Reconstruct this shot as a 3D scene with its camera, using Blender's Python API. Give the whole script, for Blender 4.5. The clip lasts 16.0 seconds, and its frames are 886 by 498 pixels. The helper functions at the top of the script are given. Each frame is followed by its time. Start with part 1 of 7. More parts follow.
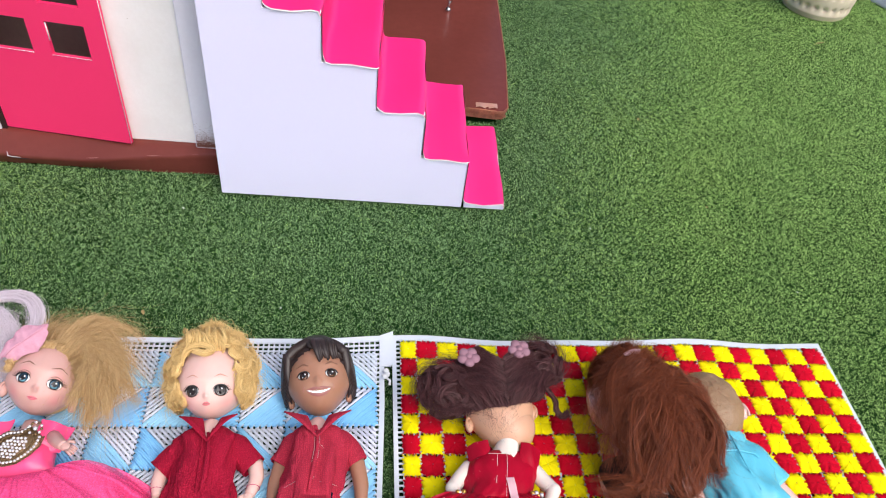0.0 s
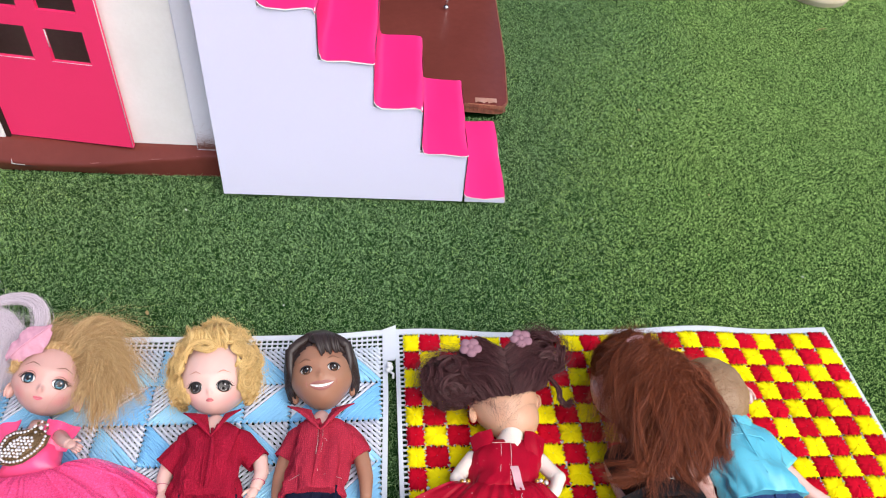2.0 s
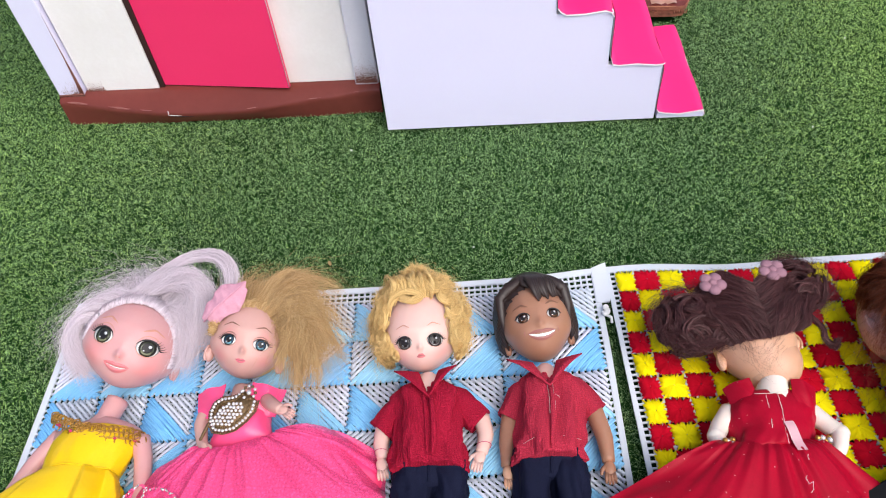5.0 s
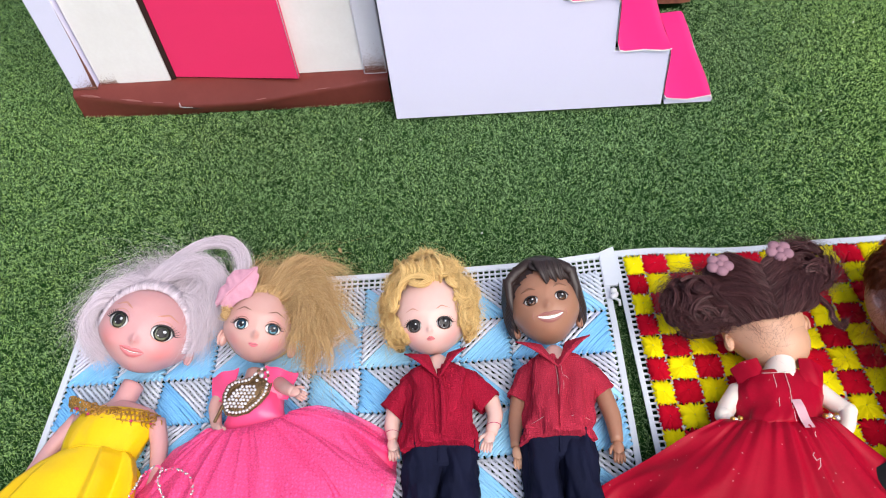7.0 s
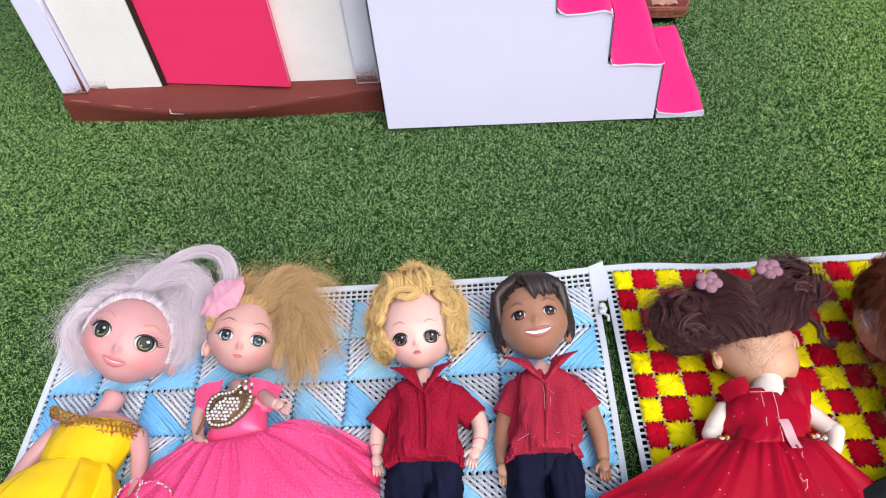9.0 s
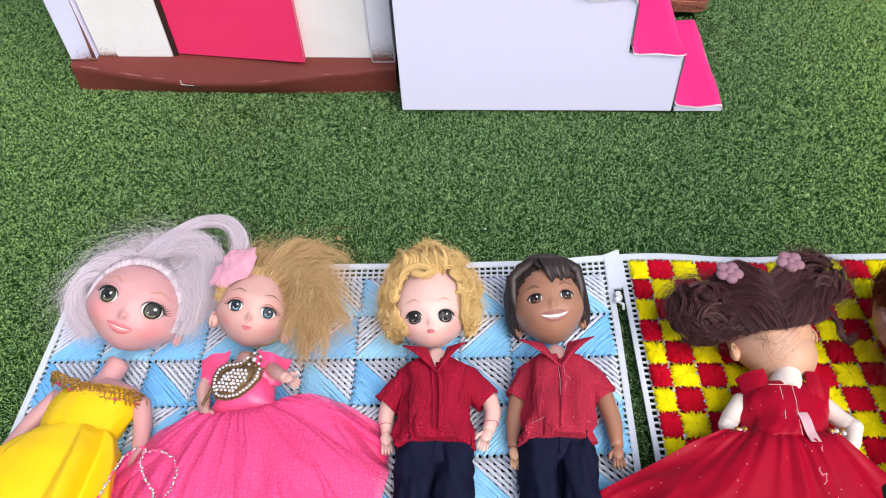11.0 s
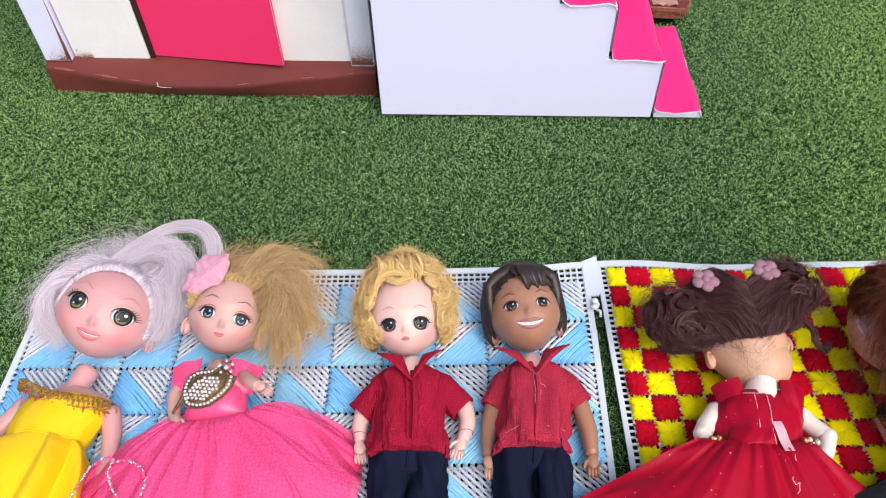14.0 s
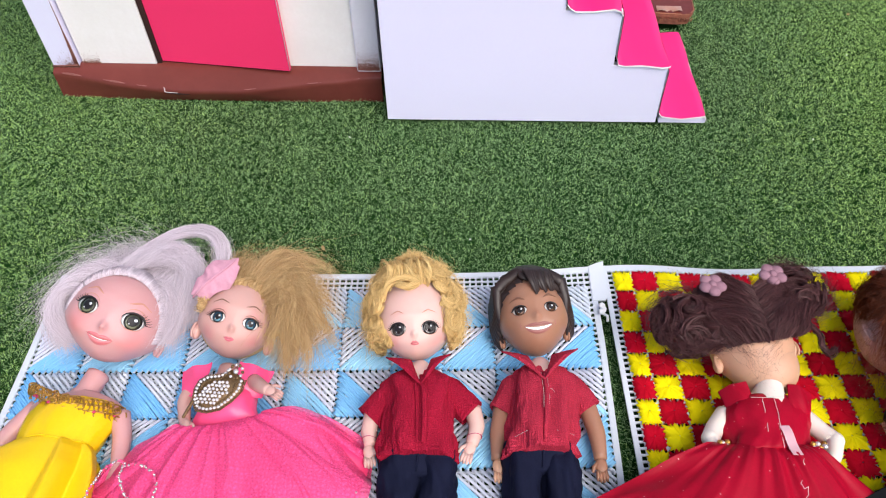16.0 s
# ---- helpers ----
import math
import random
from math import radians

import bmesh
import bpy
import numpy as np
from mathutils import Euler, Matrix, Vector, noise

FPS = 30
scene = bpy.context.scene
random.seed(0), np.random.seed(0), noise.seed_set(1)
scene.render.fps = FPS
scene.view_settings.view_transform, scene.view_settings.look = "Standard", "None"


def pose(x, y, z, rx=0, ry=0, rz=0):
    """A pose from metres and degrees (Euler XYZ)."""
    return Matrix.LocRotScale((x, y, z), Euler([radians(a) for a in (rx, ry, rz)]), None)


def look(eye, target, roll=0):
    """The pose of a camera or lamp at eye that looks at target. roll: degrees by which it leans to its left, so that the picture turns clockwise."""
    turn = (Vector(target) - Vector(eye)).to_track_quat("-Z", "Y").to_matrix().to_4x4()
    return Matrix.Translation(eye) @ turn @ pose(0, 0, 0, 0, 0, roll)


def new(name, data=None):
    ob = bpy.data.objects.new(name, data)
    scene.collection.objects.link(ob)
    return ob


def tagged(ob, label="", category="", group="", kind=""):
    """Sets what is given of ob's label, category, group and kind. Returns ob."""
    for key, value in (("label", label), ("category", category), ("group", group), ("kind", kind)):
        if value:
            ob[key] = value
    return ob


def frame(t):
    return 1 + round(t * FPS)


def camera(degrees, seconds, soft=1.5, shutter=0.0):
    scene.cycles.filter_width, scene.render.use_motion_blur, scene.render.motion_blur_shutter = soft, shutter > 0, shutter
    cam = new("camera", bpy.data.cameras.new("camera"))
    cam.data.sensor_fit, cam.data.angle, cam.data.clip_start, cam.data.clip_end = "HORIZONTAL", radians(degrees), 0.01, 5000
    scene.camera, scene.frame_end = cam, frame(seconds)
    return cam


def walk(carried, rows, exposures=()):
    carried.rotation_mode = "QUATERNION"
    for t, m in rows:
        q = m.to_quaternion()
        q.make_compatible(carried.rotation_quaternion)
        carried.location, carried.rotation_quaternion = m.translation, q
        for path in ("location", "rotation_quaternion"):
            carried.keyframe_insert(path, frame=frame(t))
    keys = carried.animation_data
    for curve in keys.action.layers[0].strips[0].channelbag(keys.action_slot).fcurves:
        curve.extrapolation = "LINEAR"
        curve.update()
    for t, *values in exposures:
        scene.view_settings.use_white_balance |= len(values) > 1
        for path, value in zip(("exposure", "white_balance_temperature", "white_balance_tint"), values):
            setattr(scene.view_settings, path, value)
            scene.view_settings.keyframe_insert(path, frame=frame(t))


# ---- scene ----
cam = camera(62.5, 16.0, soft=1.1)
PATH = [
    (0, (-0.024, -0.336, 0.426), (0.208, 1.077, -0.97), 8.1),
    (0.5, (-0.02, -0.337, 0.426), (0.209, 1.074, -0.973), 7.9),
    (1, (-0.018, -0.339, 0.424), (0.21, 1.074, -0.972), 7.4),
    (1.5, (-0.014, -0.34, 0.42), (0.207, 1.079, -0.971), 6.6),
    (2, (-0.016, -0.343, 0.421), (0.185, 1.081, -0.969), 5.6),
    (2.5, (-0.054, -0.359, 0.427), (0.112, 1.067, -0.965), 4.7),
    (3, (-0.12, -0.35, 0.405), (-0.005, 1.071, -0.997), 3.5),
    (3.5, (-0.15, -0.336, 0.394), (-0.096, 1.069, -1.028), 1.8),
    (4, (-0.122, -0.334, 0.391), (-0.127, 1.042, -1.06), -0.8),
    (4.5, (-0.108, -0.325, 0.386), (-0.159, 1.017, -1.096), -3.9),
    (5, (-0.081, -0.299, 0.373), (-0.161, 1.017, -1.13), -6.3),
    (5.2, (-0.08, -0.302, 0.372), (-0.167, 1.006, -1.138), -6.8),
    (7.5, (-0.08, -0.307, 0.372), (-0.191, 1.002, -1.137), -7.8),
    (8, (-0.076, -0.306, 0.372), (-0.186, 1.01, -1.13), -7.6),
    (10.3, (-0.081, -0.3, 0.366), (-0.156, 1.024, -1.131), -4.3),
    (10.5, (-0.092, -0.302, 0.358), (-0.167, 1.019, -1.142), -4.0),
    (11, (-0.092, -0.306, 0.359), (-0.16, 1.015, -1.141), -3.1),
    (11.5, (-0.091, -0.306, 0.361), (-0.155, 1.015, -1.14), -2.7),
    (12, (-0.088, -0.307, 0.363), (-0.151, 1.017, -1.135), -2.8),
    (12.5, (-0.087, -0.307, 0.362), (-0.147, 1.02, -1.132), -2.7),
    (13, (-0.086, -0.308, 0.361), (-0.144, 1.023, -1.131), -2.5),
    (13.5, (-0.087, -0.31, 0.362), (-0.135, 1.017, -1.134), -2.2),
    (14, (-0.086, -0.302, 0.358), (-0.118, 1.024, -1.139), -1.7),
    (14.5, (-0.085, -0.303, 0.36), (-0.107, 1.022, -1.137), -1.5),
    (15, (-0.085, -0.304, 0.361), (-0.104, 1.023, -1.135), -1.5),
    (15.5, (-0.084, -0.307, 0.364), (-0.11, 1.024, -1.129), -1.6),
    (16, (-0.091, -0.303, 0.36), (-0.121, 1.031, -1.13), -1.6),
]
walk(cam, [(t, look(eye, target, roll)) for t, eye, target, roll in PATH])
SKY, SUN, EXPOSURE = 0.12, 2.2, 0.5
TURF_COUNT = 2500000

# ---- light ----
world = bpy.data.worlds.new("world")
scene.world = world
world.use_nodes = True
wn = world.node_tree.nodes
sky = wn.new("ShaderNodeTexSky")
sky.sky_type, sky.sun_disc = "NISHITA", False
sky.sun_elevation, sky.sun_rotation = radians(52), radians(146)
sky.dust_density, sky.ozone_density = 3.0, 2.0
world.node_tree.links.new(sky.outputs[0], wn["Background"].inputs[0])
wn["Background"].inputs[1].default_value = SKY
sun = new("sun", bpy.data.lights.new("sun", "SUN"))
sun.data.energy, sun.data.angle, sun.data.color = SUN, radians(50), (1.0, 0.955, 0.9)
sun.matrix_world = look((1.0, -1.5, 2.3), (0, 0, 0))
scene.view_settings.exposure = EXPOSURE


# ---- materials ----
def material(name, base, rough=0.6, tint=None, scale=60.0, amount=0.25, fine=900.0, bump=0.15, depth=0.0004,
             metal=0.0, island=None, weave=0.0, sheen=0.0, coat=0.0, spots=None, stretch=(1, 1, 1), shine=0.5):
    """A surface with colour that varies at two scales, and fine relief. island: a second colour, mixed piece by piece.
    weave: threads a metre. spots: (colour, share, scale) of specks."""
    m = bpy.data.materials.new(name)
    m.use_nodes = True
    nt = m.node_tree
    b = nt.nodes["Principled BSDF"]

    def node(kind, **values):
        n = nt.nodes.new(kind)
        for key, value in values.items():
            n.inputs[key].default_value = value
        return n

    def mix(fac, one, two, blend="MIX"):
        n = nt.nodes.new("ShaderNodeMix")
        n.data_type, n.blend_type = "RGBA", blend
        for slot, value in ((0, fac), (6, one), (7, two)):
            if hasattr(value, "is_output"):
                nt.links.new(value, n.inputs[slot])
            elif slot == 0:
                n.inputs[0].default_value = value
            else:
                n.inputs[slot].default_value = (*value, 1)
        return n.outputs[2]

    where = nt.nodes.new("ShaderNodeTexCoord").outputs["Object"]
    if stretch != (1, 1, 1):
        mp = node("ShaderNodeMapping", Scale=stretch)
        nt.links.new(where, mp.inputs["Vector"])
        where = mp.outputs[0]
    coarse = node("ShaderNodeTexNoise", Scale=scale, Detail=4.0, Roughness=0.6)
    small = node("ShaderNodeTexNoise", Scale=fine, Detail=3.0, Roughness=0.65)
    for n in (coarse, small):
        nt.links.new(where, n.inputs["Vector"])
    other = tint or tuple(c * 0.62 for c in base)
    ramp = node("ShaderNodeMapRange")
    for i, v in enumerate((0.3, 0.7, 0.0, min(1.0, amount * 2))):
        ramp.inputs[i + 1].default_value = v
    nt.links.new(coarse.outputs[0], ramp.inputs[0])
    colour = mix(ramp.outputs[0], base, other)
    ramp2 = node("ShaderNodeMapRange")
    for i, v in enumerate((0.35, 0.75, 0.0, amount)):
        ramp2.inputs[i + 1].default_value = v
    nt.links.new(small.outputs[0], ramp2.inputs[0])
    colour = mix(ramp2.outputs[0], colour, other)
    if island:
        geo = nt.nodes.new("ShaderNodeNewGeometry")
        info = nt.nodes.new("ShaderNodeObjectInfo")
        add = nt.nodes.new("ShaderNodeMath")
        add.operation = "ADD"
        nt.links.new(geo.outputs["Random Per Island"], add.inputs[0])
        nt.links.new(info.outputs["Random"], add.inputs[1])
        wrap = nt.nodes.new("ShaderNodeMath")
        wrap.operation = "FRACT"
        nt.links.new(add.outputs[0], wrap.inputs[0])
        colour = mix(wrap.outputs[0], colour, island)
    height = small.outputs[0]
    if weave:
        waves = []
        for axis in ("X", "Y"):
            w = node("ShaderNodeTexWave", Scale=weave / 6.2832, Distortion=8.0, Detail=3.0)
            w.inputs["Detail Scale"].default_value = 2.0
            w.bands_direction = axis
            nt.links.new(where, w.inputs["Vector"])
            waves.append(w.outputs["Fac"])
        mul = nt.nodes.new("ShaderNodeMath")
        mul.operation = "MULTIPLY"
        nt.links.new(waves[0], mul.inputs[0])
        nt.links.new(waves[1], mul.inputs[1])
        colour = mix(mul.outputs[0], colour, tuple(min(1, c * 1.35 + 0.002) for c in base))
        height = mul.outputs[0]
    if spots:
        v = node("ShaderNodeTexVoronoi", Scale=spots[2])
        nt.links.new(where, v.inputs["Vector"])
        less = nt.nodes.new("ShaderNodeMath")
        less.operation = "LESS_THAN"
        nt.links.new(v.outputs["Distance"], less.inputs[0])
        less.inputs[1].default_value = spots[1]
        colour = mix(less.outputs[0], colour, spots[0])
    nt.links.new(colour, b.inputs["Base Color"])
    bp = node("ShaderNodeBump", Strength=bump, Distance=depth)
    nt.links.new(height, bp.inputs["Height"])
    nt.links.new(bp.outputs[0], b.inputs["Normal"])
    b.inputs["Roughness"].default_value = rough
    b.inputs["Metallic"].default_value = metal
    b.inputs["Specular IOR Level"].default_value = shine
    b.inputs["Sheen Weight"].default_value = sheen
    b.inputs["Coat Weight"].default_value = coat
    return m


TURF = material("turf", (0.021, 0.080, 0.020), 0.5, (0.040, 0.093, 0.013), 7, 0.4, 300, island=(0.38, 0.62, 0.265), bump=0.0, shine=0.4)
# Turf again, paler, for where the lawn catches more light.
TURF_LIT = material("lit_turf", (0.105, 0.275, 0.036), 0.5, (0.13, 0.265, 0.02), 7, 0.4, 300, island=(0.60, 0.90, 0.28), bump=0.0, shine=0.4)
LAWN = material("lawn_pile", (0.050, 0.105, 0.024), 0.85, (0.066, 0.125, 0.028), 6, 0.4, 420, bump=0.8, depth=0.003, shine=0.1)
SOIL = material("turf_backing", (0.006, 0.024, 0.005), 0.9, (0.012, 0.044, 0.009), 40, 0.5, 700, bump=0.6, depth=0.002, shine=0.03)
CARD = material("white_card", (0.78, 0.755, 0.97), 0.45, (0.73, 0.705, 0.92), 9, 0.18, 400, bump=0.05)
CARD_EDGE = material("card_edge", (0.87, 0.85, 0.87), 0.7, (0.70, 0.67, 0.68), 120, 0.3, 900, bump=0.4)
PINK = material("pink_card", (0.86, 0.022, 0.20), 0.38, (0.80, 0.018, 0.17), 12, 0.2, 500, bump=0.04)
DOOR_PINK = material("door_pink", (0.92, 0.036, 0.16), 0.40, (0.86, 0.028, 0.14), 14, 0.25, 450, bump=0.06)
CREAM = material("cream_wall", (0.91, 0.875, 0.885), 0.5, (0.78, 0.735, 0.73), 16, 0.35, 300, bump=0.15, spots=((0.35, 0.28, 0.22), 0.02, 45))
LILAC = material("lilac_wall", (0.84, 0.82, 0.92), 0.5, (0.73, 0.69, 0.80), 16, 0.3, 350, bump=0.12)
BROWN = material("brown_vinyl", (0.175, 0.043, 0.034), 0.27, (0.118, 0.028, 0.022), 10, 0.35, 120, bump=0.25, depth=0.001, shine=0.28)
BROWN_RAW = material("corrugated_edge", (0.34, 0.135, 0.075), 0.8, (0.15, 0.055, 0.035), 160, 0.5, 900, bump=0.6)
# Dark brown that carries shade in gaps and the added dark wall.
DARK = material("dark_brown_card", (0.045, 0.022, 0.020), 0.8, (0.028, 0.014, 0.013), 20, 0.3, 300, shine=0.1)
INNER = material("brown_inside", (0.30, 0.19, 0.175), 0.8, (0.20, 0.12, 0.11), 20, 0.3, 300, shine=0.1)
TAPE = material("clear_tape", (0.52, 0.29, 0.22), 0.12, (0.36, 0.17, 0.12), 60, 0.3, 500, bump=0.3)
POT = material("cream_pot", (0.66, 0.58, 0.46), 0.55, (0.52, 0.43, 0.32), 40, 0.35, 500, bump=0.25)
METAL = material("chrome", (0.75, 0.75, 0.77), 0.15, (0.6, 0.6, 0.63), 90, 0.3, 700, metal=1.0, bump=0.05)
CANVAS = material("plastic_canvas", (0.66, 0.70, 0.76), 0.42, (0.56, 0.61, 0.69), 50, 0.25, 800, bump=0.1)
BLUE_YARN = material("blue_yarn", (0.24, 0.58, 0.92), 0.9, (0.16, 0.47, 0.86), 150, 0.3, 1600, 0.7, 0.0006, island=(0.40, 0.73, 0.94), shine=0.08)
WHITE_YARN = material("white_yarn", (0.74, 0.75, 0.90), 0.9, (0.60, 0.62, 0.75), 150, 0.3, 1600, 0.7, 0.0006, island=(0.68, 0.74, 0.84), shine=0.08)
RED_YARN = material("red_yarn", (0.52, 0.003, 0.018), 0.9, (0.36, 0.002, 0.012), 150, 0.35, 1600, 0.45, 0.0004, island=(0.60, 0.004, 0.024), shine=0.08)
YELLOW_YARN = material("yellow_yarn", (0.95, 0.82, 0.003), 0.9, (0.88, 0.67, 0.002), 150, 0.3, 1600, 0.45, 0.0004, island=(0.96, 0.84, 0.006), shine=0.08)
WORN = material("worn_card_edge", (0.40, 0.17, 0.085), 0.75, (0.20, 0.07, 0.04), 120, 0.5, 900, bump=0.5)
CREST_SHEEN = material("crest_sheen", (0.26, 0.095, 0.078), 0.4, (0.18, 0.055, 0.045), 200, 0.5, 900, bump=0.4)
STAIN = material("brown_stain", (0.25, 0.095, 0.07), 0.7, (0.15, 0.05, 0.038), 200, 0.5, 900)
STRAW = material("dry_leaf", (0.42, 0.28, 0.13), 0.85, (0.30, 0.18, 0.08), 200, 0.4, 900, bump=0.4)
FLUFF = material("white_fluff", (0.78, 0.79, 0.80), 0.9, (0.66, 0.67, 0.7), 200, 0.3, 900, bump=0.4)


# ---- mesh helpers ----
class Shape:
    """Collects pieces of surface, each with a material slot, for one mesh."""

    def __init__(self, unit=1.0):
        self.v, self.q, self.t, self.qm, self.tm, self.n, self.unit = [], [], [], [], [], 0, unit
        self.mats = []

    def slot(self, mat):
        if mat not in self.mats:
            self.mats.append(mat)
        return self.mats.index(mat)

    def add(self, verts, mat, quads=(), tris=(), m=None):
        verts = np.asarray(verts, float).reshape(-1, 3)
        if m is not None:
            a = np.array(m)
            verts = verts @ a[:3, :3].T + a[:3, 3]
        self.v.append(verts * self.unit)
        k = self.slot(mat)
        for faces, keep, marks, width in ((quads, self.q, self.qm, 4), (tris, self.t, self.tm, 3)):
            faces = np.asarray(faces, np.int64).reshape(-1, width)
            if len(faces):
                keep.append(faces + self.n)
                marks.append(np.full(len(faces), k, np.int32))
        self.n += len(verts)

    def sheet(self, grid, mat, close=False, m=None, ends=False):
        """A grid of points (rows, columns, 3); close joins the last column to the first; ends caps first and last row."""
        g = np.asarray(grid, float)
        r, c = g.shape[:2]
        i, j = np.meshgrid(np.arange(r - 1), np.arange(c if close else c - 1), indexing="ij")
        i, j = i.ravel(), j.ravel()
        k = (j + 1) % c
        quads = np.stack([i * c + j, i * c + k, (i + 1) * c + k, (i + 1) * c + j], 1)
        pts, tris = g.reshape(-1, 3), []
        if ends:
            pts = np.vstack([pts, g[0].mean(0), g[-1].mean(0)])
            for a in range(c):
                b = (a + 1) % c
                tris += [(r * c, b, a), (r * c + 1, (r - 1) * c + a, (r - 1) * c + b)]
        self.add(pts, mat, quads, tris, m)

    def ball(self, centre, radii, mat, nu=24, nv=16, m=None, warp=None):
        a = np.linspace(0, 2 * np.pi, nu, endpoint=False)
        b = np.linspace(-np.pi / 2 + 0.01, np.pi / 2 - 0.01, nv)
        d = np.stack([np.cos(b)[:, None] * np.cos(a), np.cos(b)[:, None] * np.sin(a), np.repeat(np.sin(b)[:, None], nu, 1)], 2)
        p = d * np.asarray(radii) if warp is None else warp(d)
        self.sheet(p + np.asarray(centre), mat, True, m, True)

    def loft(self, rings, mat, n=32, m=None, ends=True, wrinkle=0.0, seed=0, fold=(2.2, 0.09), fine=3):
        """Rings (x, y, z, rx, rz): ellipses across y, smoothed between; wrinkle: cloth folds as a share of the radius."""
        a = np.linspace(0, 2 * np.pi, n, endpoint=False)
        R = np.asarray(rings, float)
        if fine > 1 and len(R) > 2:
            t = np.linspace(0, len(R) - 1, (len(R) - 1) * fine + 1)
            j = np.minimum(t.astype(int), len(R) - 2)
            w = (t - j)[:, None]
            p0, p1, p2, p3 = (R[np.clip(j + d, 0, len(R) - 1)] for d in (-1, 0, 1, 2))
            R = 0.5 * (2 * p1 + (p2 - p0) * w + (2 * p0 - 5 * p1 + 4 * p2 - p3) * w ** 2 + (3 * p1 - p0 - 3 * p2 + p3) * w ** 3)
        g = []
        for x, y, z, rx, rz in R:
            f = np.ones(n)
            if wrinkle:
                f = 1 + wrinkle * np.array([noise.noise(Vector((fold[0] * math.cos(b) + seed, y * fold[1] + 0.8 * math.sin(b * 2), fold[0] * math.sin(b)))) * 1.3
                                            + abs(noise.noise(Vector((2.3 * fold[0] * math.cos(b) + seed, y * fold[1] * 2.2 + math.cos(b * 3), 2.3 * fold[0] * math.sin(b))))) * 1.1 - 0.2 for b in a])
            g.append(np.stack([x + rx * f * np.cos(a), np.full(n, y), z + rz * f * np.sin(a)], 1))
        self.sheet(g, mat, True, m, ends)

    def tube(self, points, radii, mat, n=8, m=None, flat=1.0, ends=True):
        p = np.asarray(points, float)
        r = np.broadcast_to(np.asarray(radii, float), (len(p),))
        tan = np.gradient(p, axis=0)
        tan /= np.linalg.norm(tan, axis=1)[:, None] + 1e-9
        up = np.array([0.0, 0.0, 1.0]) if abs(tan[:, 2]).max() < 0.95 else np.array([0.3, 0.9, 0.31])
        s = np.cross(tan, up)
        s /= np.linalg.norm(s, axis=1)[:, None] + 1e-9
        u = np.cross(s, tan)
        a = np.linspace(0, 2 * np.pi, n, endpoint=False)
        g = p[:, None] + r[:, None, None] * (np.cos(a)[None, :, None] * s[:, None] + flat * np.sin(a)[None, :, None] * u[:, None])
        self.sheet(g, mat, True, m, ends)

    def strands(self, guides, mat, count, pts=9, r=0.4, spread=2.0, curl=0.0, turns=3.0, sides=3, seed=1, m=None, loose=0.0, tip=0.3, clump=1, vary=0.0):
        """Hair: strands between neighbouring guides (each a list of points), jittered; loose lets tips stray; vary: share of length
        by which locks may fall short."""
        rng = np.random.default_rng(seed)
        # Many thin flat fibres in place of a few round ones.
        count, clump, r = int(count * 2.2), (2 * clump if clump > 1 else 1), r * 0.68
        G = np.asarray(guides, float)
        g, k = G.shape[:2]
        lot = np.arange(count) // clump
        lots = lot[-1] + 1

        def draw(kind, *shape):
            """Random numbers that the strands of one lock share, with a little of their own."""
            one = rng.normal(0, 1, (lots, *shape))[lot]
            return one if clump == 1 else one + kind * rng.normal(0, 1, (count, *shape))

        t = np.clip(rng.uniform(0, g - 1 - 1e-6, lots)[lot] + (0.03 * rng.normal(0, 1, count) if clump > 1 else 0), 0, g - 1 - 1e-6)
        i = t.astype(int)
        f = (t - i)[:, None, None]
        C = G[i] * (1 - f) + G[i + 1] * f
        own = np.random.default_rng(seed + 999)
        reach = 1 - vary * np.clip(own.random(lots)[lot] + (0.08 * own.normal(0, 1, count) if clump > 1 else 0), 0, 1)
        s = np.linspace(0, k - 1, pts)[None] * reach[:, None]
        j = np.minimum(s.astype(int), k - 2)
        w = (s - j)[..., None]
        every = np.arange(count)[:, None]
        p0, p1, p2, p3 = (C[every, np.clip(j + d, 0, k - 1)] for d in (-1, 0, 1, 2))
        P = 0.5 * (2 * p1 + (p2 - p0) * w + (2 * p0 - 5 * p1 + 4 * p2 - p3) * w ** 2 + (3 * p1 - p0 - 3 * p2 + p3) * w ** 3)
        q = np.linspace(0, 1, pts)[None, :, None]
        P = P + draw(0.35, 1, 3) * spread * (0.35 + 0.65 * q) + draw(0.3, 1, 3) * loose * q ** 2
        P = P + np.cumsum(rng.normal(0, 1, (count, pts, 3)), 1) * loose * 0.05
        if curl:
            ph, tw = draw(0.12, 1) * 3.0, (1 + 0.22 * np.clip(draw(0.1, 1), -1.5, 1.5)) * turns * 6.283
            an = ph + tw * q[:, :, 0]
            amp = curl * np.clip(1 + 0.3 * draw(0.2, 1), 0.3, 1.7) * np.minimum(1, q[:, :, 0] * 4)
            P = P + np.stack([np.cos(an) * amp, np.sin(an) * amp * 0.7, np.sin(an + 1.2) * amp], 2)
        tan = np.gradient(P, axis=1)
        tan /= np.linalg.norm(tan, axis=2)[..., None] + 1e-9
        up = np.array([0.21, 0.13, 0.97])
        sd = np.cross(tan, up)
        sd /= np.linalg.norm(sd, axis=2)[..., None] + 1e-9
        u = np.cross(sd, tan)
        rad = r * rng.uniform(0.6, 1.3, (count, 1)) * (1 - (1 - tip) * np.linspace(0, 1, pts)[None] ** 2)
        roll = rng.uniform(-0.9, 0.9, (count, 1, 1))
        half = rad[..., None] * (np.cos(roll) * sd + np.sin(roll) * u)
        V = np.stack([P - half, P + half], 2)
        n, x = np.meshgrid(np.arange(count), np.arange(pts - 1), indexing="ij")
        o = (n.ravel() * pts + x.ravel()) * 2
